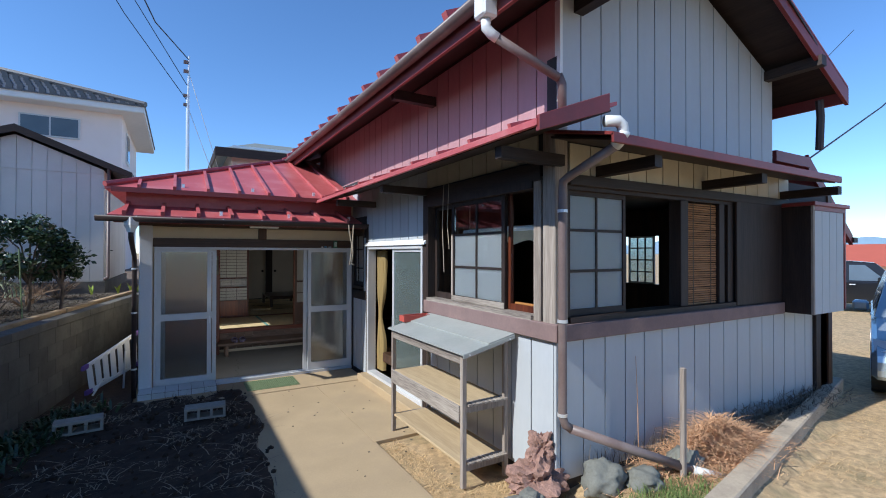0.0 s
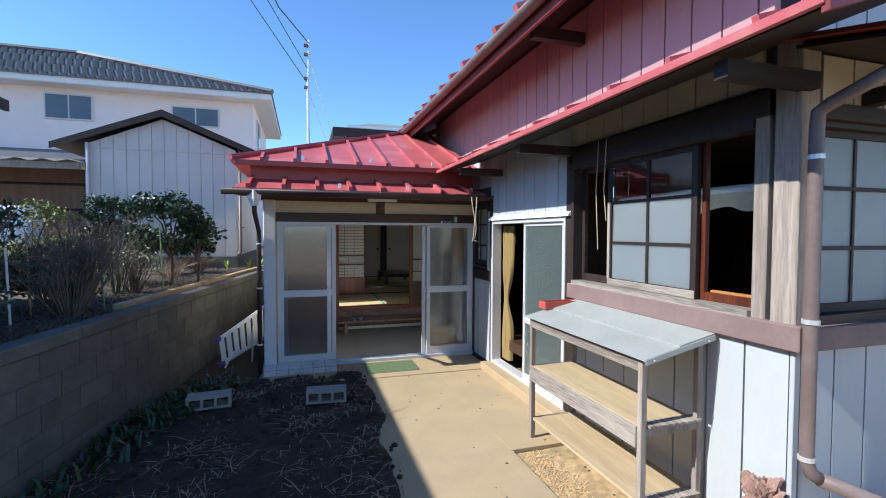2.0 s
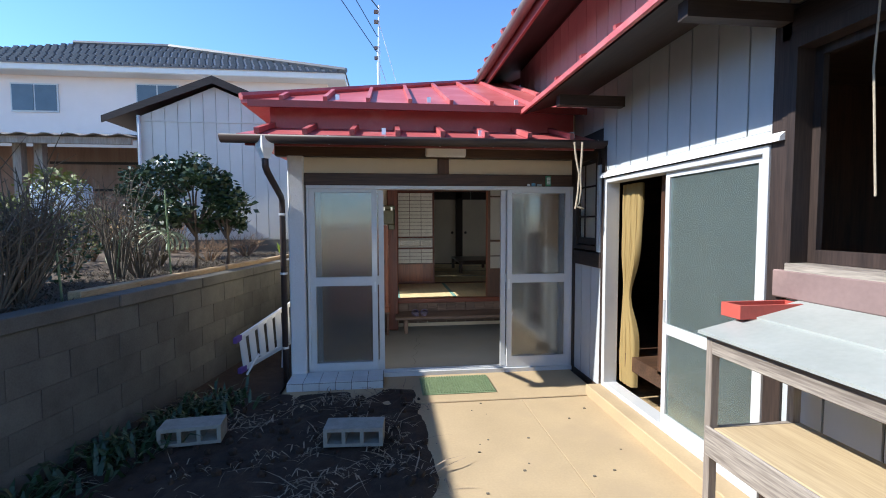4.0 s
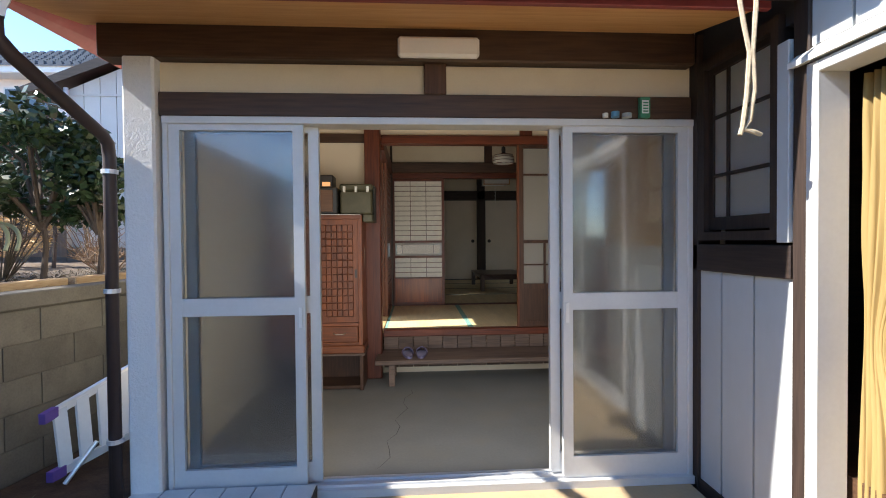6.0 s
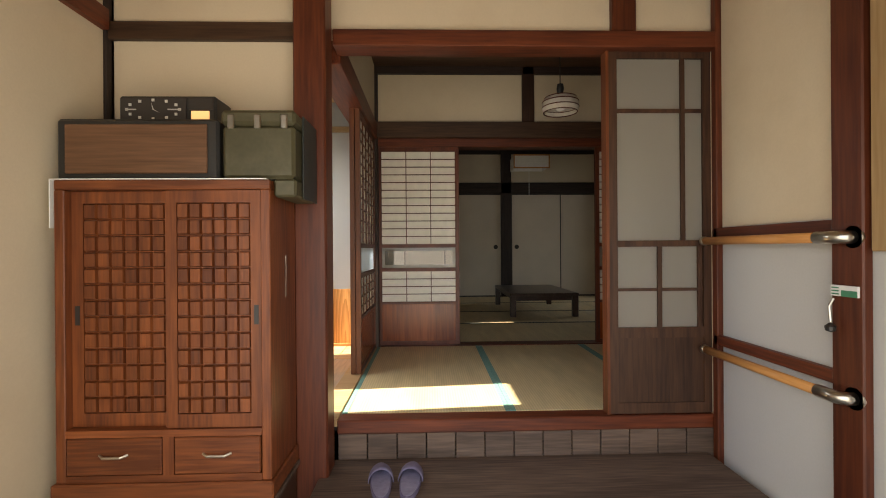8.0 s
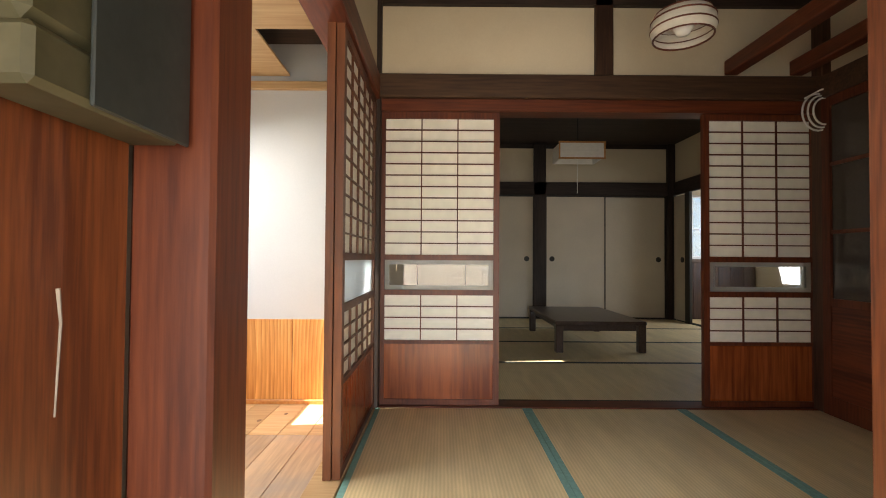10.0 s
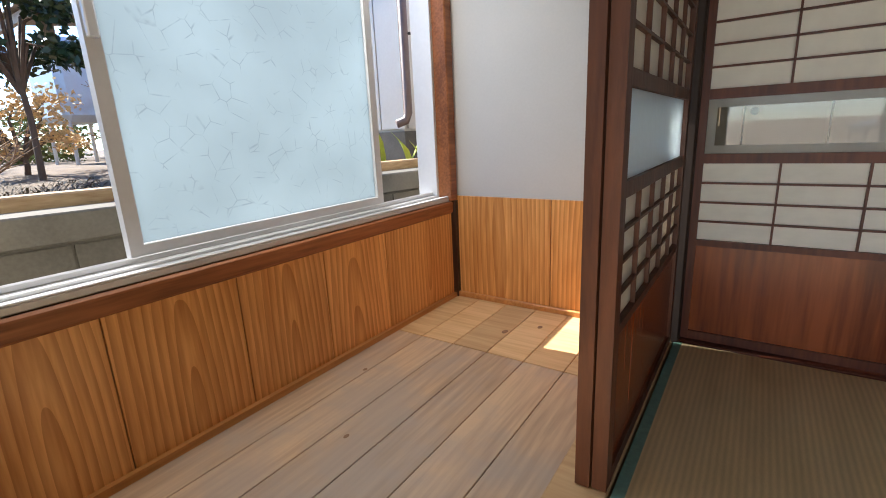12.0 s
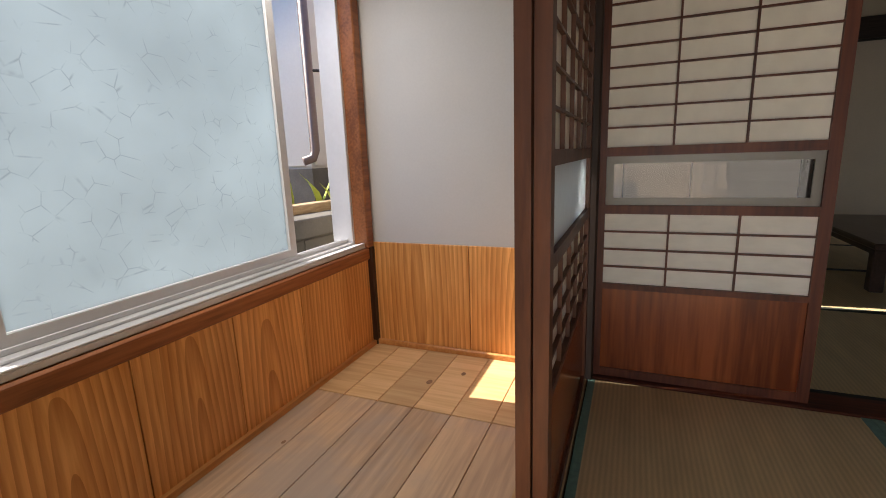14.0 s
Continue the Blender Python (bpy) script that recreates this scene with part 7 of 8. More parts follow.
spots = [p for p in spots if p[0] > wall_x(p[1]) + 0.03]
blades(spots, LEAF, "wall_weeds", "low dark green weeds at the foot of the block wall", 0.26, 0.014, 1.0, 0.9, "weeds")
chips = bmesh.new()
for _ in range(34):
    x, y = rng.uniform(0.85, 2.3), rng.uniform(3.0, 6.4)
    r = rng.uniform(0.003, 0.008)
    bx(x - r, x + r * 1.5, y - r, y + r, 0.012, 0.012 + r * 0.7, chips)
part("leaf_bits", chips, TWIG, None, "small dry leaf bits on the path", kind="stuff", category="leaves")


DRY_TWIG = mat("brown_dry_twigs", (0.26, 0.175, 0.11), 0.9, var=0.35, scale=15, bump=0)


# ---- terrace plants ----
def leafy(name, base, trunk, crown, n, size, material, label, lobes=7, seed=0, stems=5, category="shrub", spread=0.75):
    """A shrub or small tree: tapered limbs and a crown of many leaves gathered in uneven clumps."""
    r = random.Random(seed)
    t = thing(name, base, label, category)
    b = Vector(base)
    top = b + Vector((0, 0, trunk))
    limbs = tube([b, b + Vector((0.02, 0.01, trunk * 0.5)), top], 0.035 * max(0.6, crown[2]), sides=7, taper=0.7)
    clumps = []
    for k in range(lobes):
        a = 6.283 * k / lobes + r.uniform(-0.4, 0.4)
        h = r.uniform(-0.65, 0.9)
        q = spread * math.sqrt(max(0.05, 1 - h * h * 0.8)) * r.uniform(0.6, 1.1)
        c = top + Vector((crown[0] * q * math.cos(a), crown[1] * q * math.sin(a), crown[2] * (0.6 + h)))
        clumps.append((c, r.uniform(0.28, 0.5)))
        m = top.lerp(c, 0.5) + Vector((r.uniform(-0.05, 0.05), r.uniform(-0.05, 0.05), 0.05))
        tube([top - Vector((0, 0, trunk * 0.3)), m, c], 0.016, limbs, sides=5, taper=0.3)
    part("trunk", limbs, BARK, t)
    vs, fs = [], []
    for i in range(n):
        c, k = clumps[i % len(clumps)]
        d = Vector((r.gauss(0, 1), r.gauss(0, 1), r.gauss(0, 0.8)))
        d = d.normalized() * (r.random() ** 0.45)
        p = c + Vector((d.x * crown[0] * k, d.y * crown[1] * k, d.z * crown[2] * k)) - b
        u = Vector((r.gauss(0, 1), r.gauss(0, 1), r.gauss(0, 0.6))).normalized()
        w = u.cross(Vector((r.gauss(0, 1), r.gauss(0, 1), r.gauss(0, 1)))).normalized()
        l = size * r.uniform(0.6, 1.2)
        j = len(vs)
        vs += [p, p + u * l * 0.5 + w * l * 0.28, p + u * l, p + u * l * 0.5 - w * l * 0.28]
        fs.append((j, j + 1, j + 2, j + 3))
    me = bpy.data.meshes.new("foliage")
    me.from_pydata(vs, [], fs)
    me.materials.append(material)
    f = new("foliage", me)
    f.parent = t
    return t


def bare(name, base, h, n, label, seed, spread=0.5, material=None):
    """A bare winter shrub of forked stems."""
    r = random.Random(seed)
    t = thing(name, base, label, "shrub")
    bm = bmesh.new()
    b = Vector(base)
    for k in range(n):
        a = r.uniform(0, 6.283)
        d = Vector((math.cos(a), math.sin(a), 0))
        p1 = b + d * spread * r.uniform(0.1, 0.5) + Vector((0, 0, h * r.uniform(0.35, 0.6)))
        p2 = p1 + d * spread * r.uniform(0.0, 0.5) + Vector((r.uniform(-0.1, 0.1), r.uniform(-0.1, 0.1), h * r.uniform(0.2, 0.5)))
        tube([b + d * 0.04, p1, p2], 0.008, bm, sides=4, taper=0.3)
        for m in range(4):
            q = p1.lerp(p2, r.uniform(0, 0.9))
            tube([q, q + Vector((r.uniform(-0.18, 0.18), r.uniform(-0.18, 0.18), r.uniform(0.0, 0.22)))], 0.004, bm, sides=3, taper=0.4)
    part("branchwork", bm, material or TWIG, t)
    return t


leafy("evergreen_tree", (-1.62, 8.15, 1.0), 0.55, (0.5, 0.5, 0.4), 4200, 0.075, LEAF, "small dark evergreen tree on the terrace", 14, 3, category="tree", spread=0.9)
leafy("evergreen_tree", (-1.3, 8.25, 1.0), 0.5, (0.26, 0.28, 0.3), 1500, 0.065, LEAF, "small dark evergreen tree beside another", 9, 4, category="tree", spread=0.9)
leafy("evergreen_shrub", (-2.6, 5.6, 1.0), 0.25, (0.7, 0.6, 0.45), 2600, 0.06, LEAF, "dark leafy shrub behind the block wall", 10, 8)
leafy("evergreen_shrub", (-3.3, 8.3, 1.0), 0.3, (0.8, 0.7, 0.5), 2400, 0.06, LEAF_LIGHT, "yellow-green shrub on the terrace", 10, 9)
leafy("evergreen_shrub", (-6.6, 10.75, 1.0), 0.1, (0.9, 0.7, 0.5), 3000, 0.07, LEAF_LIGHT, "yellow-green shrub behind the oil tank", 12, 33)
leafy("evergreen_shrub", (-5.2, 9.0, 1.0), 0.3, (1.2, 1.0, 0.7), 3200, 0.08, LEAF_LIGHT, "yellow-green shrub far back on the terrace", 12, 10)
leafy("evergreen_tree", (-2.9, 9.95, 1.0), 0.78, (0.5, 0.42, 0.34), 3000, 0.07, LEAF, "dark evergreen tree seen from the corridor window", 12, 21, category="tree")
sr = random.Random(77)
for i in range(26):
    y = sr.uniform(2.6, 8.6)
    x = wall_x(y) - sr.uniform(0.35, 1.7)
    bare("bare_shrub", (x, y, 0.98), sr.uniform(0.5, 1.0), 26, "bare grey winter shrub behind the block wall", 30 + i, sr.uniform(0.4, 0.65))
for i, (x, y, h) in enumerate(((-1.7, 10.3, 0.3), (-3.0, 10.75, 0.75), (-3.4, 9.2, 0.9), (-1.9, 9.3, 0.3))):
    bare("bare_shrub", (x, y, 0.98), h, 26, "bare brown winter shrub near the corridor window", 70 + i, 0.5, DRY_TWIG)
leafy("yellow_shrub", (-4.6, 9.4, 1.0), 0.25, (0.6, 0.6, 0.4), 2600, 0.045, LEAF_LIGHT, "yellow-green shrub beside the oil tank", 10, 55)
leafy("dry_leaf_shrub", (-3.4, 10.0, 1.0), 0.2, (0.45, 0.45, 0.32), 1500, 0.045, STRAW, "shrub with dry straw-coloured leaves by the tank", 9, 56)
spots = []
for _ in range(15000):
    y = rng.uniform(2.0, 11.2)
    x = wall_x(y) - 0.2 - abs(rng.gauss(0, 0.9))
    spots.append((x, y, 0.97 + 0.02 * rng.random()))
blades(spots, TWIG, "dead_leaf_litter", "dead stalks and leaf litter on the terrace", 0.2, 0.004, 1.3, 0.45, "leaves")
poles = []
for i, (x, y) in enumerate(((-2.05, 5.3), (-1.95, 4.7), (-2.5, 5.0), (-2.2, 5.9), (-2.9, 5.4))):
    p = thing("garden_cane", (x, y, 0.95), "thin garden cane stuck in the terrace", "cane", "garden canes")
    part("stick", tube([(x, y, 0.93), (x + 0.03 * (i % 3 - 1), y + 0.02, 1.62 + 0.12 * (i % 2))], 0.009, sides=6), STRAW if i % 2 else PIPE_WHITE, p)


def spear(x, y, z, seed):
    r = random.Random(seed)
    t = thing("spear_leaf_plant", (x, y, z), "clump of bright yellow-green strap leaves", "plant", "strap-leaf plants")
    for k in range(4):
        a, l = r.uniform(0, 6.283), r.uniform(0.2, 0.34)
        d = Vector((math.cos(a), math.sin(a), 0))
        s = Vector((-d.y, d.x, 0)) * 0.022
        bm = bmesh.new()
        v = []
        for t0, w in ((0, 0.6), (0.35, 1.0), (0.7, 0.8), (1.0, 0.05)):
            p = Vector((x, y, z)) + d * l * 0.35 * t0 * t0 + Vector((0, 0, l * t0 * (1 - 0.2 * t0)))
            v.append((bm.verts.new(p - s * w), bm.verts.new(p + s * w)))
        for (a0, a1), (b0, b1) in zip(v, v[1:]):
            bm.faces.new((a0, a1, b1, b0))
        part("leaf", bm, SPEAR_LEAF, t)


for i, (x, y) in enumerate(((-0.9, 11.0), (-0.69, 11.0), (-0.58, 10.98), (-1.3, 10.9))):
    spear(x, y, 0.97, i)
STAKE = mat("green_plastic_stake", (0.16, 0.22, 0.10), 0.5, var=0.2, scale=20, bump=0.05)
PALE_STAKE = mat("pale_plastic_stake", (0.45, 0.47, 0.42), 0.5, var=0.15, scale=20, bump=0.05)
kr = random.Random(12)
for i in range(16):
    y = kr.uniform(3.2, 7.6)
    x, h = wall_x(y) - kr.uniform(0.3, 1.5), kr.uniform(0.45, 1.0)
    st = thing("garden_stake", (x, y, 0.95), "thin garden stake standing among bare shrubs", "stake", "garden stakes")
    part("rod", tube([(x, y, 0.93), (x + kr.uniform(-0.05, 0.05), y + kr.uniform(-0.05, 0.05), 0.95 + h)], 0.008, sides=6), PALE_STAKE if i % 4 == 0 else STAKE, st)
leafy("evergreen_shrub", (-2.35, 6.6, 1.0), 0.12, (0.55, 0.6, 0.3), 2400, 0.045, LEAF, "low dark shrub behind the block wall", 11, 31)
leafy("evergreen_shrub", (-2.2, 4.4, 1.0), 0.1, (0.5, 0.7, 0.28), 2400, 0.045, LEAF, "low dark shrub behind the block wall", 11, 32)
hose = thing("garden_hose", (-1.5, 9.0, 1.0), "loosely coiled pale green hose on the terrace", "hose")
HOSE = mat("pale_green_hose", (0.42, 0.48, 0.32), 0.5, var=0.15, bump=0.02)
for k in range(5):
    part("loop", tube([(-2.05 + 0.05 * k + (0.3 - 0.02 * k) * math.cos(a), 7.75 + 0.05 * k + 0.12 * math.sin(a), 1.24 + (0.27 - 0.02 * k) * math.sin(a)) for a in (math.pi * (0.0 + 1.15 * i / 18) for i in range(19))], 0.013, sides=6), HOSE, hose)

tank = thing("oil_tank", (-4.3, 10.45, 1.0), "pale grey-blue oil tank on four steel legs", "tank")
TANKM = mat("pale_tank_paint", (0.58, 0.66, 0.74), 0.4, var=0.06, bump=0.03, dirt=(0.35, 0.3, 0.26), dirt_amount=0.4)
part("body", bx(-4.7, -3.95, 10.25, 10.7, 1.45, 2.2), TANKM, tank, bevel=0.06)
for x in (-4.6, -4.05):
    for y in (10.3, 10.65):
        part("leg", tube([(x, y, 0.98), (x * 0.98 - 0.05, y, 1.57)], 0.018, sides=6), PIPE_WHITE, tank)
part("valve", tube([(-4.2, 10.25, 1.46), (-4.2, 10.2, 1.4), (-4.2, 10.2, 1.3)], 0.01, sides=6), STEEL, tank)

tank.location += Vector((-0.42, 0.36, 0))

# timber edging behind the cap of the block wall
EDGING = wood("weathered_edging_timber", (0.46, 0.34, 0.20), (0.30, 0.20, 0.11), 0.8, "y", ring=8, bump=0.4)
for a, b in ((5.9, 7.75), (7.8, 9.6), (9.64, 11.2)):
    structure("edging_timber", prism([(wall_x(a) - 0.16, a, 0.94), (wall_x(b) - 0.16, b, 0.94), (wall_x(b) - 0.25, b, 0.94), (wall_x(a) - 0.25, a, 0.94)], (0, 0, 0.125)), EDGING, "weathered timber edging along the terrace", bevel=0.006)

# ---- neighbours and distance ----
# low dark shed on the terrace, whose eave throws the long shadow over the court
gs = thing("garden_shed", (-4.2, 0.0, 0.95), "low dark wooden shed on the terrace", "shed")
part("wall", bx(-5.6, -3.1, -7.0, 6.45, 0.9, 3.0), DARK_WOOD, gs)
part("roof", slab([(-2.72, -7.2, 3.09), (-2.72, 6.72, 3.09), (-6.0, 6.72, 3.6), (-6.0, -7.2, 3.6)], 0.06), GUTTER, gs)
part("eave_board", bx(-2.75, -2.715, -7.2, 6.72, 2.98, 3.09), DARK_WOOD_Y, gs)

SHED = mat("shed_siding", (0.60, 0.585, 0.54), 0.6, var=0.06, scale=2, bump=0.06, dirt=(0.48, 0.46, 0.41), dirt_scale=1.2, dirt_amount=0.4, per_object=0.04)
shed = thing("siding_shed", (-2.5, 13.0, 1.0), "grey-white sided storehouse with a dark gable roof", "storehouse")
SY, SX0, SX1 = 11.6, -3.9, -1.2
part("body", prism([(SX0 + 0.02, SY + 0.02, 0.95), (SX1 - 0.02, SY + 0.02, 0.95), (SX1 - 0.02, SY + 0.02, 3.5), (-2.58, SY + 0.02, 4.06), (SX0 + 0.02, SY + 0.02, 3.5)], (0, 4.5, 0)), SHED, shed)
part("base", bx(SX0 - 0.03, SX1 + 0.03, SY - 0.04, SY + 4.5, 0.9, 1.22), GREY_CONCRETE, shed)


def shed_top(u):
    return 3.48 + 0.415 * min(u - SX0, SX1 - u)


boards(shed, "y", SY + 0.02, -1, SX0, -2.55, 1.24, shed_top, 0.225, SHED, name="board", depth=0.016, gap=0.012)
boards(shed, "y", SY + 0.02, -1, -2.55, SX1, 1.24, shed_top, 0.225, SHED, name="board", depth=0.016, gap=0.012)
boards(shed, "x", SX1 - 0.02, 1, SY + 0.05, SY + 4.4, 1.24, 3.46, 0.3, SHED, name="board", depth=0.016, gap=0.012)
part("cross_trim", bx(SX0 + 0.02, SX1 - 0.02, SY - 0.012, SY + 0.004, 3.40, 3.43), SHED, shed)
part("roof_slope", slab([(-2.55, SY - 0.15, 4.22), (-2.55, SY + 4.8, 4.22), (-4.45, SY + 4.8, 3.46), (-4.45, SY - 0.15, 3.46)], 0.07), GUTTER, shed)
part("roof_slope", slab([(-2.55, SY - 0.15, 4.22), (-2.55, SY + 4.8, 4.22), (-0.72, SY + 4.8, 3.46), (-0.72, SY - 0.15, 3.46)], 0.07), GUTTER, shed)
part("barge_board", prism([(-2.55, SY - 0.16, 4.22), (-4.45, SY - 0.16, 3.46), (-4.45, SY - 0.16, 3.34), (-2.55, SY - 0.16, 4.08)], (0, 0.03, 0)), DARK_WOOD_X, shed)
part("barge_board", prism([(-2.55, SY - 0.16, 4.22), (-0.72, SY - 0.16, 3.46), (-0.72, SY - 0.16, 3.34), (-2.55, SY - 0.16, 4.08)], (0, 0.03, 0)), DARK_WOOD_X, shed)
part("downpipe", tube([(-1.12, SY - 0.05, 3.6), (-1.12, SY - 0.05, 1.34), (-1.13, SY - 0.07, 1.29), (-1.17, SY - 0.12, 1.27)], 0.03, sides=10), PIPE_BROWN, shed, smooth=True)
part("downpipe", tube([(-3.88, SY - 0.05, 3.5), (-3.88, SY - 0.05, 1.2)], 0.03, sides=10), PIPE_WHITE, shed, smooth=True)
part("pipe_bracket", tube([(-1.12, SY - 0.06, 1.85), (-1.05, SY, 1.85)], 0.01, sides=5), BLACK, shed)

RUST = mat("rusty_sheet", (0.30, 0.18, 0.125), 0.8, var=0.3, scale=3, bump=0.2, stretch=(4, 1, 0.4), dirt=(0.32, 0.24, 0.18), dirt_amount=0.5)
lean = thing("lean_to", (-5.6, 12.2, 1.0), "open lean-to of rusty sheets with a pale wavy roof", "lean-to")
part("back_wall", bx(-8.5, -3.95, 12.8, 12.85, 0.95, 3.1), RUST, lean)
for z in (1.6, 2.2, 2.75):
    part("batten", bx(-6.2, -3.95, 12.76, 12.8, z, z + 0.05), DARK_WOOD_X, lean)
for x in (-6.1, -5.75, -8.0):
    part("post", bx(x, x + 0.14, 11.7, 11.84, 0.95, 3.1), GREY_WOOD, lean)
wav = bmesh.new()
nx = 50
rowa = [wav.verts.new((-9.0 + 5.1 * i / nx, 11.3, 3.1 + 0.025 * math.sin(i * 1.6))) for i in range(nx + 1)]
rowb = [wav.verts.new((-9.0 + 5.1 * i / nx, 13.0, 3.32 + 0.025 * math.sin(i * 1.6))) for i in range(nx + 1)]
for i in range(nx):
    wav.faces.new((rowa[i], rowa[i + 1], rowb[i + 1], rowb[i]))
ws = part("roof_sheet", wav, GREY_WOOD, lean)
ws.modifiers.new("thickness", "SOLIDIFY").thickness = 0.01
part("front_beam", bx(-9.0, -3.95, 11.4, 11.47, 2.95, 3.07), GREY_WOOD, lean)

# two-storey neighbour
nh = thing("neighbour_house", (-9.0, 26.0, 1.0), "two-storey pale rendered house with a grey tiled hip roof", "house")
part("wall", bx(-17.5, -1.5, 22.7, 30.0, 0.9, 7.35), WHITE_HOUSE, nh)
part("soffit", bx(-18.2, -0.75, 22.0, 30.7, 7.28, 7.36), WHITE_PAINT, nh)
part("fascia", bx(-18.25, -0.7, 21.95, 22.0, 7.3, 7.55), WHITE_PAINT, nh)
part("fascia", bx(-0.75, -0.7, 22.0, 30.7, 7.3, 7.55), WHITE_PAINT, nh)
part("roof_front", slab([(-18.3, 21.9, 7.56), (-0.65, 21.9, 7.56), (-9.3, 26.3, 9.8), (-13.5, 26.3, 9.8)], 0.05), TILE_ROOF, nh)
part("roof_side", prism([(-0.65, 21.9, 7.56), (-0.65, 30.8, 7.56), (-9.3, 26.3, 9.8)], (0, 0, -0.05)), TILE_ROOF, nh)
part("roof_back", slab([(-0.65, 30.8, 7.56), (-18.3, 30.8, 7.56), (-13.5, 26.3, 9.8), (-9.3, 26.3, 9.8)], 0.05), TILE_ROOF, nh)
course = bmesh.new()
for k in range(12):
    t = k / 12
    y, z = 21.9 + 4.4 * t, 7.565 + 2.24 * t
    x0, x1 = -18.3 + 4.8 * t, -0.65 - 8.65 * t
    n = int((x1 - x0) / 0.3)
    for i in range(n):
        x = x0 + (x1 - x0) * (i + 0.5) / n
        bx(x - 0.09, x + 0.09, y, y + 0.36, z, z + 0.09, course)
part("roof_covering", course, TILE_ROOF, nh, kind="stuff")
part("hip_ridge", tube([(-0.65, 21.9, 7.62), (-9.3, 26.3, 9.86), (-13.5, 26.3, 9.86)], 0.12, sides=6), TILE_ROOF, nh)
PANE_DARK = mat("dark_window_glass", (0.10, 0.13, 0.16), 0.08, var=0.2, scale=1.5, bump=0)
for x0, x1, z0, z1 in ((-9.0, -7.5, 6.1, 7.0), (-4.6, -2.9, 6.15, 6.85), (-13.6, -12.0, 5.9, 6.9), (-14.0, -11.5, 2.6, 4.6)):
    w = part("window", bx(x0 - 0.06, x1 + 0.06, 22.64, 22.7, z0 - 0.06, z1 + 0.06), ALU_WHITE, nh)
    m = (x0 + x1) / 2
    part("pane", bx(x0, m - 0.03, 22.62, 22.64, z0, z1), PANE_DARK, w)
    part("pane", bx(m + 0.03, x1, 22.62, 22.64, z0, z1), PANE_DARK, w)
w = part("window", bx(-1.5, -1.44, 24.2, 25.4, 5.6, 6.9), ALU_WHITE, nh)
part("pane", bx(-1.44, -1.42, 24.3, 25.3, 5.7, 6.8), PANE_DARK, w)
part("lower_roof", slab([(-18.0, 20.9, 4.2), (-6.5, 20.9, 4.2), (-6.5, 22.8, 4.9), (-18.0, 22.8, 4.9)], 0.1), TILE_ROOF, nh)

nh.location += Vector((-0.4, 0, 0.12))

# roof of a further house behind the entrance wing
fh = thing("far_house", (5.0, 20.0, 0.0), "house with a dark-edged grey-green gable roof", "house")
FARROOF = mat("grey_green_roof", (0.20, 0.22, 0.20), 0.6, var=0.15, scale=3, bump=0.1)
part("wall", bx(2.4, 9.0, 17.4, 24.0, -0.6, 5.0), WHITE_HOUSE, fh)
part("roof_front", slab([(1.9, 16.9, 4.85), (9.5, 16.9, 4.85), (8.5, 20.7, 6.0), (3.6, 20.7, 6.0)], 0.1), FARROOF, fh)
part("roof_side", prism([(1.9, 16.9, 4.85), (3.6, 20.7, 6.0), (1.9, 24.5, 4.85)], (0, 0, -0.1)), FARROOF, fh)
part("fascia", bx(1.85, 9.5, 16.85, 16.9, 4.6, 4.9), DARK_WOOD_X, fh)
part("fascia", bx(1.85, 1.9, 16.9, 24.5, 4.6, 4.9), DARK_WOOD_Y, fh)
part("snow_bar", bx(2.4, 9.0, 17.3, 17.35, 5.02, 5.1), ALU, fh)

fh.location += Vector((-0.7, 0, 0.42))

# utility pole with wires
pole = thing("utility_pole", (0.63, 17.2, 0.0), "tall thin steel pole with wires", "pole")
part("mast", tube([(0.63, 17.2, -0.1), (0.63, 17.2, 7.3)], 0.055, sides=10), ALU, pole)
part("upper_mast", tube([(0.63, 17.2, 7.0), (0.66, 17.2, 8.55)], 0.03, sides=8), ALU, pole)
for z in (6.9, 7.2, 8.0, 8.3):
    part("insulator", bx(0.5, 0.63, 17.15, 17.25, z, z + 0.09), PIPE_BROWN, pole)
part("wire", tube([(0.64, 17.2, 8.45), (-0.2, 15.0, 8.5), (-1.0, 12.0, 9.2), (-1.8, 8.0, 10.8)], 0.018, sides=5), BLACK, pole)
part("wire", tube([(0.6, 17.2, 7.1), (-1.0, 16.0, 9.0), (-3.0, 14.5, 12.0)], 0.012, sides=5), BLACK, pole)
part("wire", tube([(0.6, 17.2, 7.6), (-0.8, 16.2, 9.6), (-2.6, 15.0, 12.4)], 0.012, sides=5), BLACK, pole)
part("stay_wire", tube([(0.66, 17.2, 8.0), (1.9, 18.0, 4.0)], 0.01, sides=4), ALU, pole)
part("stay_wire", tube([(0.66, 17.2, 6.8), (1.6, 17.6, 4.2)], 0.01, sides=4), ALU, pole)
pole.location += Vector((-0.27, 0, -0.3))
wires = thing("overhead_wires", (7.0, 2.8, 3.0), "thin overhead wires running off from the house", "wires")
part("wire", tube([(6.9, 2.75, 2.95), (10.0, 2.9, 4.2), (15.0, 3.1, 6.6)], 0.012, sides=5), BLACK, wires)
part("wire", tube([(9.5, 4.0, 4.6), (16.0, 5.2, 7.9)], 0.01, sides=4), BLACK, wires)

# lower annex at the east end of the main house
an = thing("annex", (7.4, 4.0, 0.0), "low annex with a maroon-edged roof at the end of the house", "annex")
part("wall", bx(7.0, 7.5, 2.95, 4.3, 0.0, 2.3), DARK_WOOD, an)
part("roof", slab([(6.7, 2.62, 2.97), (6.7, 4.4, 2.97), (7.9, 4.4, 2.05), (7.9, 2.62, 2.05)], 0.05), RED_ROOF, an)
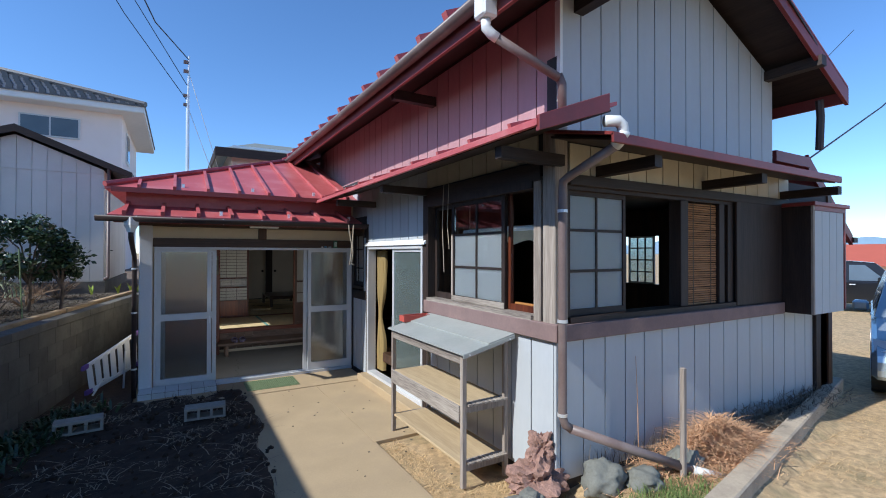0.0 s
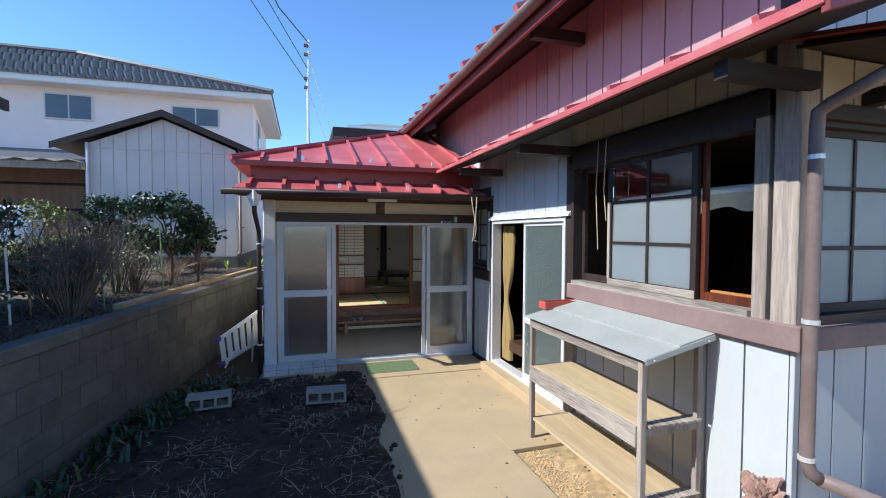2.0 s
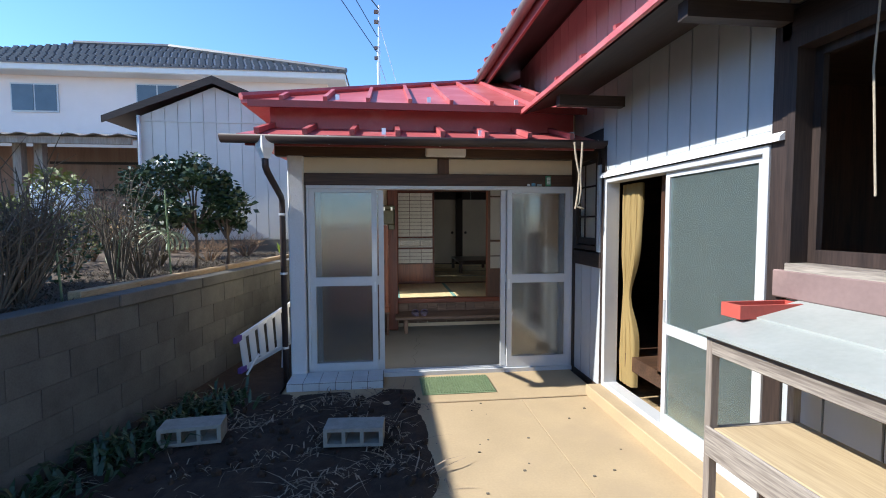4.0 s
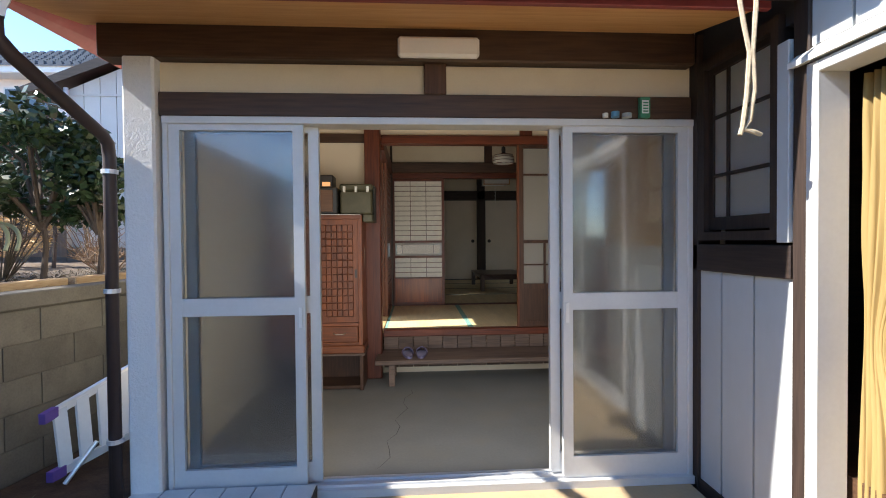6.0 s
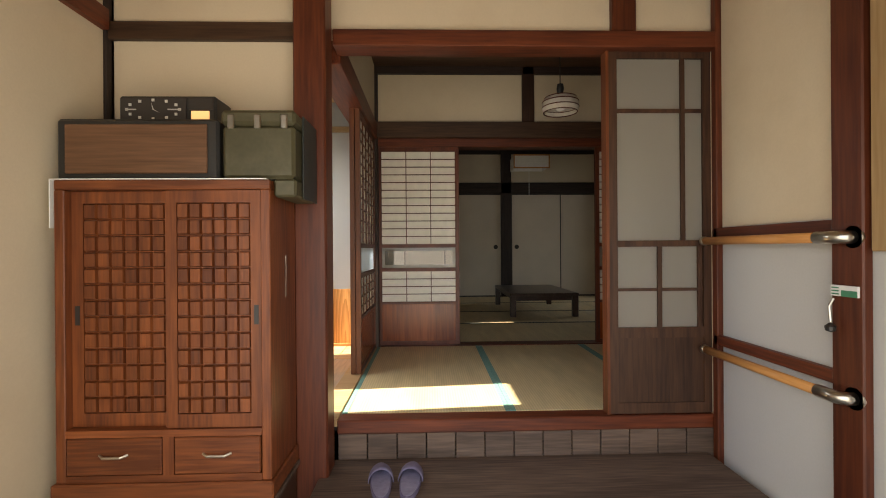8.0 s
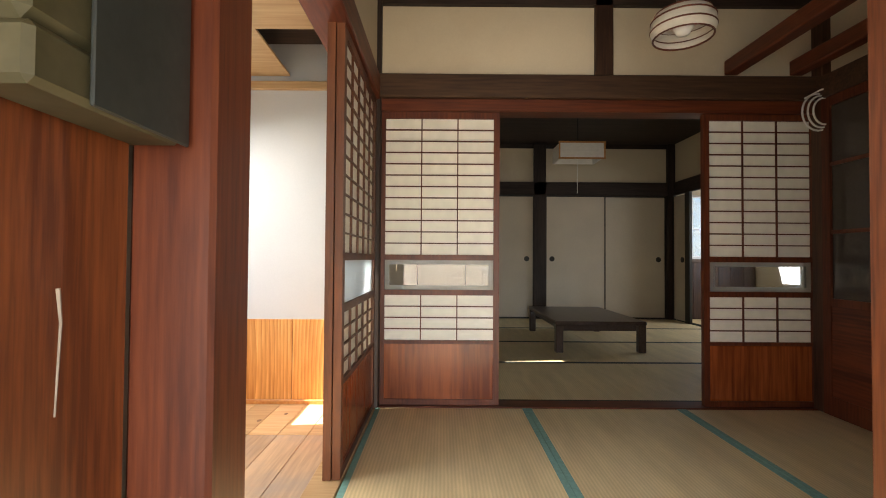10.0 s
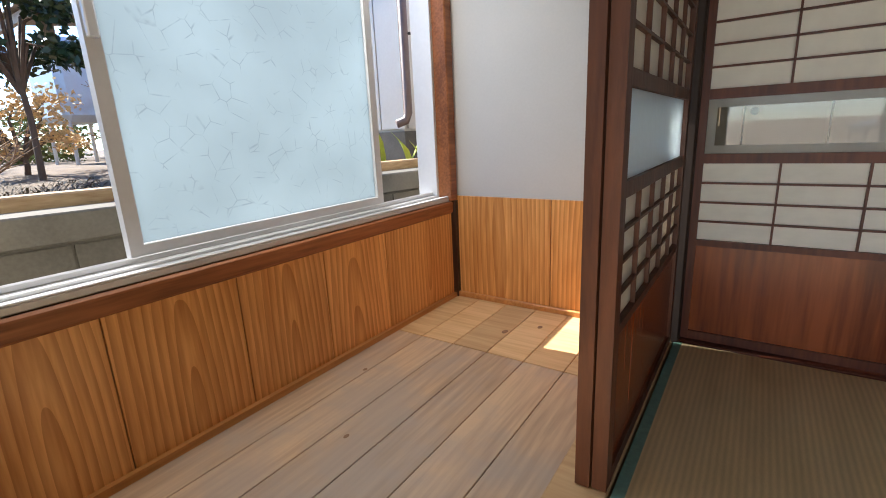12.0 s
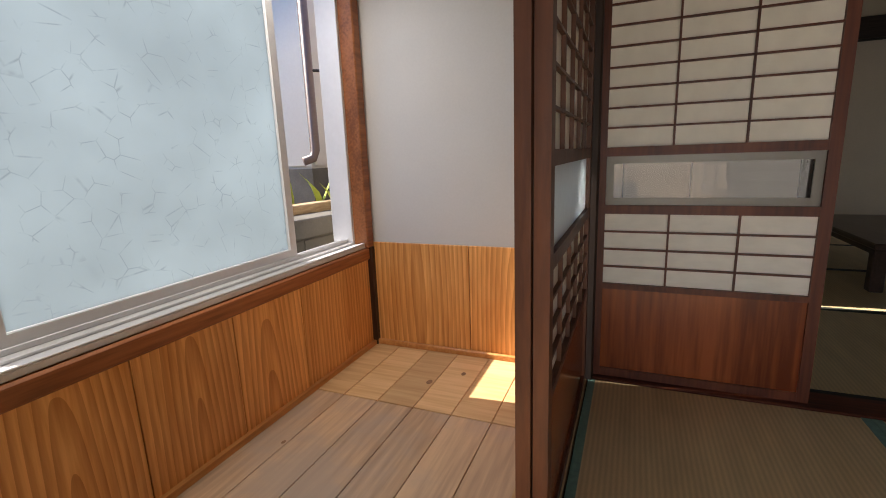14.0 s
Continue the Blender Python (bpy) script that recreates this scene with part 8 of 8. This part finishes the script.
part("barge_board", prism([(6.66, 2.6, 3.0), (7.92, 2.6, 2.06), (7.92, 2.6, 1.93), (6.66, 2.6, 2.83)], (0, 0.04, 0)), MAROON, an)
part("ridge_board", bx(5.85, 6.66, 2.58, 2.7, 2.84, 2.96), MAROON, an)
part("gutter_end", bx(7.9, 8.02, 2.58, 4.4, 1.96, 2.03), GUTTER, an)
part("downpipe", tube([(6.15, 2.3, 3.48), (6.18, 2.3, 3.3), (6.2, 2.32, 2.95)], 0.04, sides=8), GUTTER, an)


# ---- cars ----
def car(name, at, turn, paint, label, height, length, bonnet, van=False):
    """A parked car, front towards -x before turning: body by profile, glasshouse, lamps, mirrors and wheels."""
    c = thing(name, (0, 0, 0), label, "car", "parked cars")
    L, Wd = length, 1.7
    h, hb = height, bonnet
    prof = [(0.02, 0.28), (0.0, 0.45), (0.05, 0.62), (0.25, 0.74), (hb, 0.93), (hb + 0.1, 0.95), (L - 0.25, 0.98), (L - 0.02, 0.85), (L, 0.45), (L - 0.05, 0.28)]
    bm = prism([(x, -Wd / 2, z) for x, z in prof], (0, Wd, 0))
    part("body", bm, paint, c, bevel=0.05)
    top = [(hb, 0.93), (hb + (0.55 if van else 0.75), h - 0.05), (hb + 1.1, h), (L - 0.7, h - 0.02), (L - 0.2, 0.98)]
    cb = bmesh.new()
    lo, hi = [], []
    for x, z in top:
        k = 0.5 + (0.36 if z > 1.2 else 0.46) * 0 + (0.0)
        w = Wd / 2 - (0.03 if z < 1.1 else 0.17)
        lo.append(cb.verts.new((x, -w, z))), hi.append(cb.verts.new((x, w, z)))
    for i in range(len(top) - 1):
        cb.faces.new((lo[i], lo[i + 1], hi[i + 1], hi[i]))
    cb.faces.new(lo[::-1]), cb.faces.new(hi)
    bmesh.ops.recalc_face_normals(cb, faces=cb.faces)
    part("cabin", cb, paint, c)
    for s in (-1, 1):
        w0, w1 = Wd / 2 - 0.025, Wd / 2 - 0.155
        zb, zt = 1.0, h - 0.12
        for x0, x1, x2, x3 in ((hb + 0.3, hb + 1.15, hb + 1.15, hb + 0.78), (hb + 1.22, L - 0.75, L - 0.9, hb + 1.22)):
            g = prism([(x0, s * w0, zb), (x1, s * w0, zb), (x2, s * w1, zt), (x3, s * w1, zt)], (0, s * 0.006, 0))
            part("side_window", g, PANE_DARK, c)
        part("mirror", bx(hb + 0.35, hb + 0.5, s * (Wd / 2 + 0.02), s * (Wd / 2 + 0.2), 0.98, 1.12), paint, c, bevel=0.03)
        part("headlight", prism([(0.02, s * 0.5, 0.6), (0.1, s * 0.82, 0.62), (0.25, s * 0.84, 0.74), (0.12, s * 0.5, 0.7)], (-0.012, s * 0.004, 0.006)), ALU_WHITE, c, "clear headlight")
        for x in (0.75, L - 0.8):
            wh = part("wheel", tube([(x, s * (Wd / 2 - 0.2), 0.31), (x, s * (Wd / 2 + 0.005), 0.31)], 0.31, sides=24), BLACK, c)
            part("rim", tube([(x, s * (Wd / 2 - 0.02), 0.31), (x, s * (Wd / 2 + 0.012), 0.31)], 0.19, sides=18), ALU, wh)
        part("door_handle", bx(hb + 1.0, hb + 1.15, s * Wd / 2 - 0.005, s * Wd / 2 + 0.012, 0.86, 0.89), ALU, c)
    part("windscreen", prism([(hb + 0.06, -0.7, 1.0), (hb + 0.06, 0.7, 1.0), (hb + (0.5 if van else 0.68), 0.6, h - 0.1), (hb + (0.5 if van else 0.68), -0.6, h - 0.1)], (-0.012, 0, 0.006)), PANE_DARK, c)
    part("number_plate", bx(-0.012, 0.0, -0.2, 0.2, 0.38, 0.52), WHITE_PAINT, c)
    c.matrix_world = pose(*at, 0, 0, turn)


car("parked_car", (7.5, 1.40, 0.03), 17, mat("silver_car_paint", (0.45, 0.52, 0.56), 0.25, 0.6, var=0.03, bump=0), "silver-blue car parked beside the house", 1.5, 4.1, 1.0)
car("parked_van", (19.7, 4.4, -0.02), 108, mat("black_car_paint", (0.018, 0.019, 0.022), 0.15, 0.2, var=0.03, bump=0), "black van parked across the yard", 1.6, 4.6, 0.9, True)

# far low building and hills
fb = thing("far_building", (55.0, 14.0, 0.0), "long low far building with an orange-red roof", "building")
FAR_RED = mat("orange_red_roof", (0.42, 0.10, 0.06), 0.6, var=0.1, scale=0.6, bump=0)
part("wall", bx(52, 60, 6, 26, -0.5, 0.9), WHITE_HOUSE, fb)
part("roof", prism([(51, 5, 0.75), (61, 5, 0.75), (56, 5, 2.7)], (0, 22, 0)), FAR_RED, fb)
HILL = mat("hazy_blue_hills", (0.20, 0.30, 0.42), 1.0, var=0.08, scale=0.01, fine=0.1, bump=0)
ridge = bmesh.new()
n = 120
lo = [ridge.verts.new((900, -500 + 1300 * i / n, -5)) for i in range(n + 1)]
hi = [ridge.verts.new((900, -500 + 1300 * i / n, 24 + 14 * noise.noise((i * 0.13, 0, 9)) + 6 * noise.noise((i * 0.5, 2, 9)))) for i in range(n + 1)]
for i in range(n):
    ridge.faces.new((lo[i], lo[i + 1], hi[i + 1], hi[i]))
structure("backdrop_hills", ridge, HILL, "hazy blue hills on the horizon")
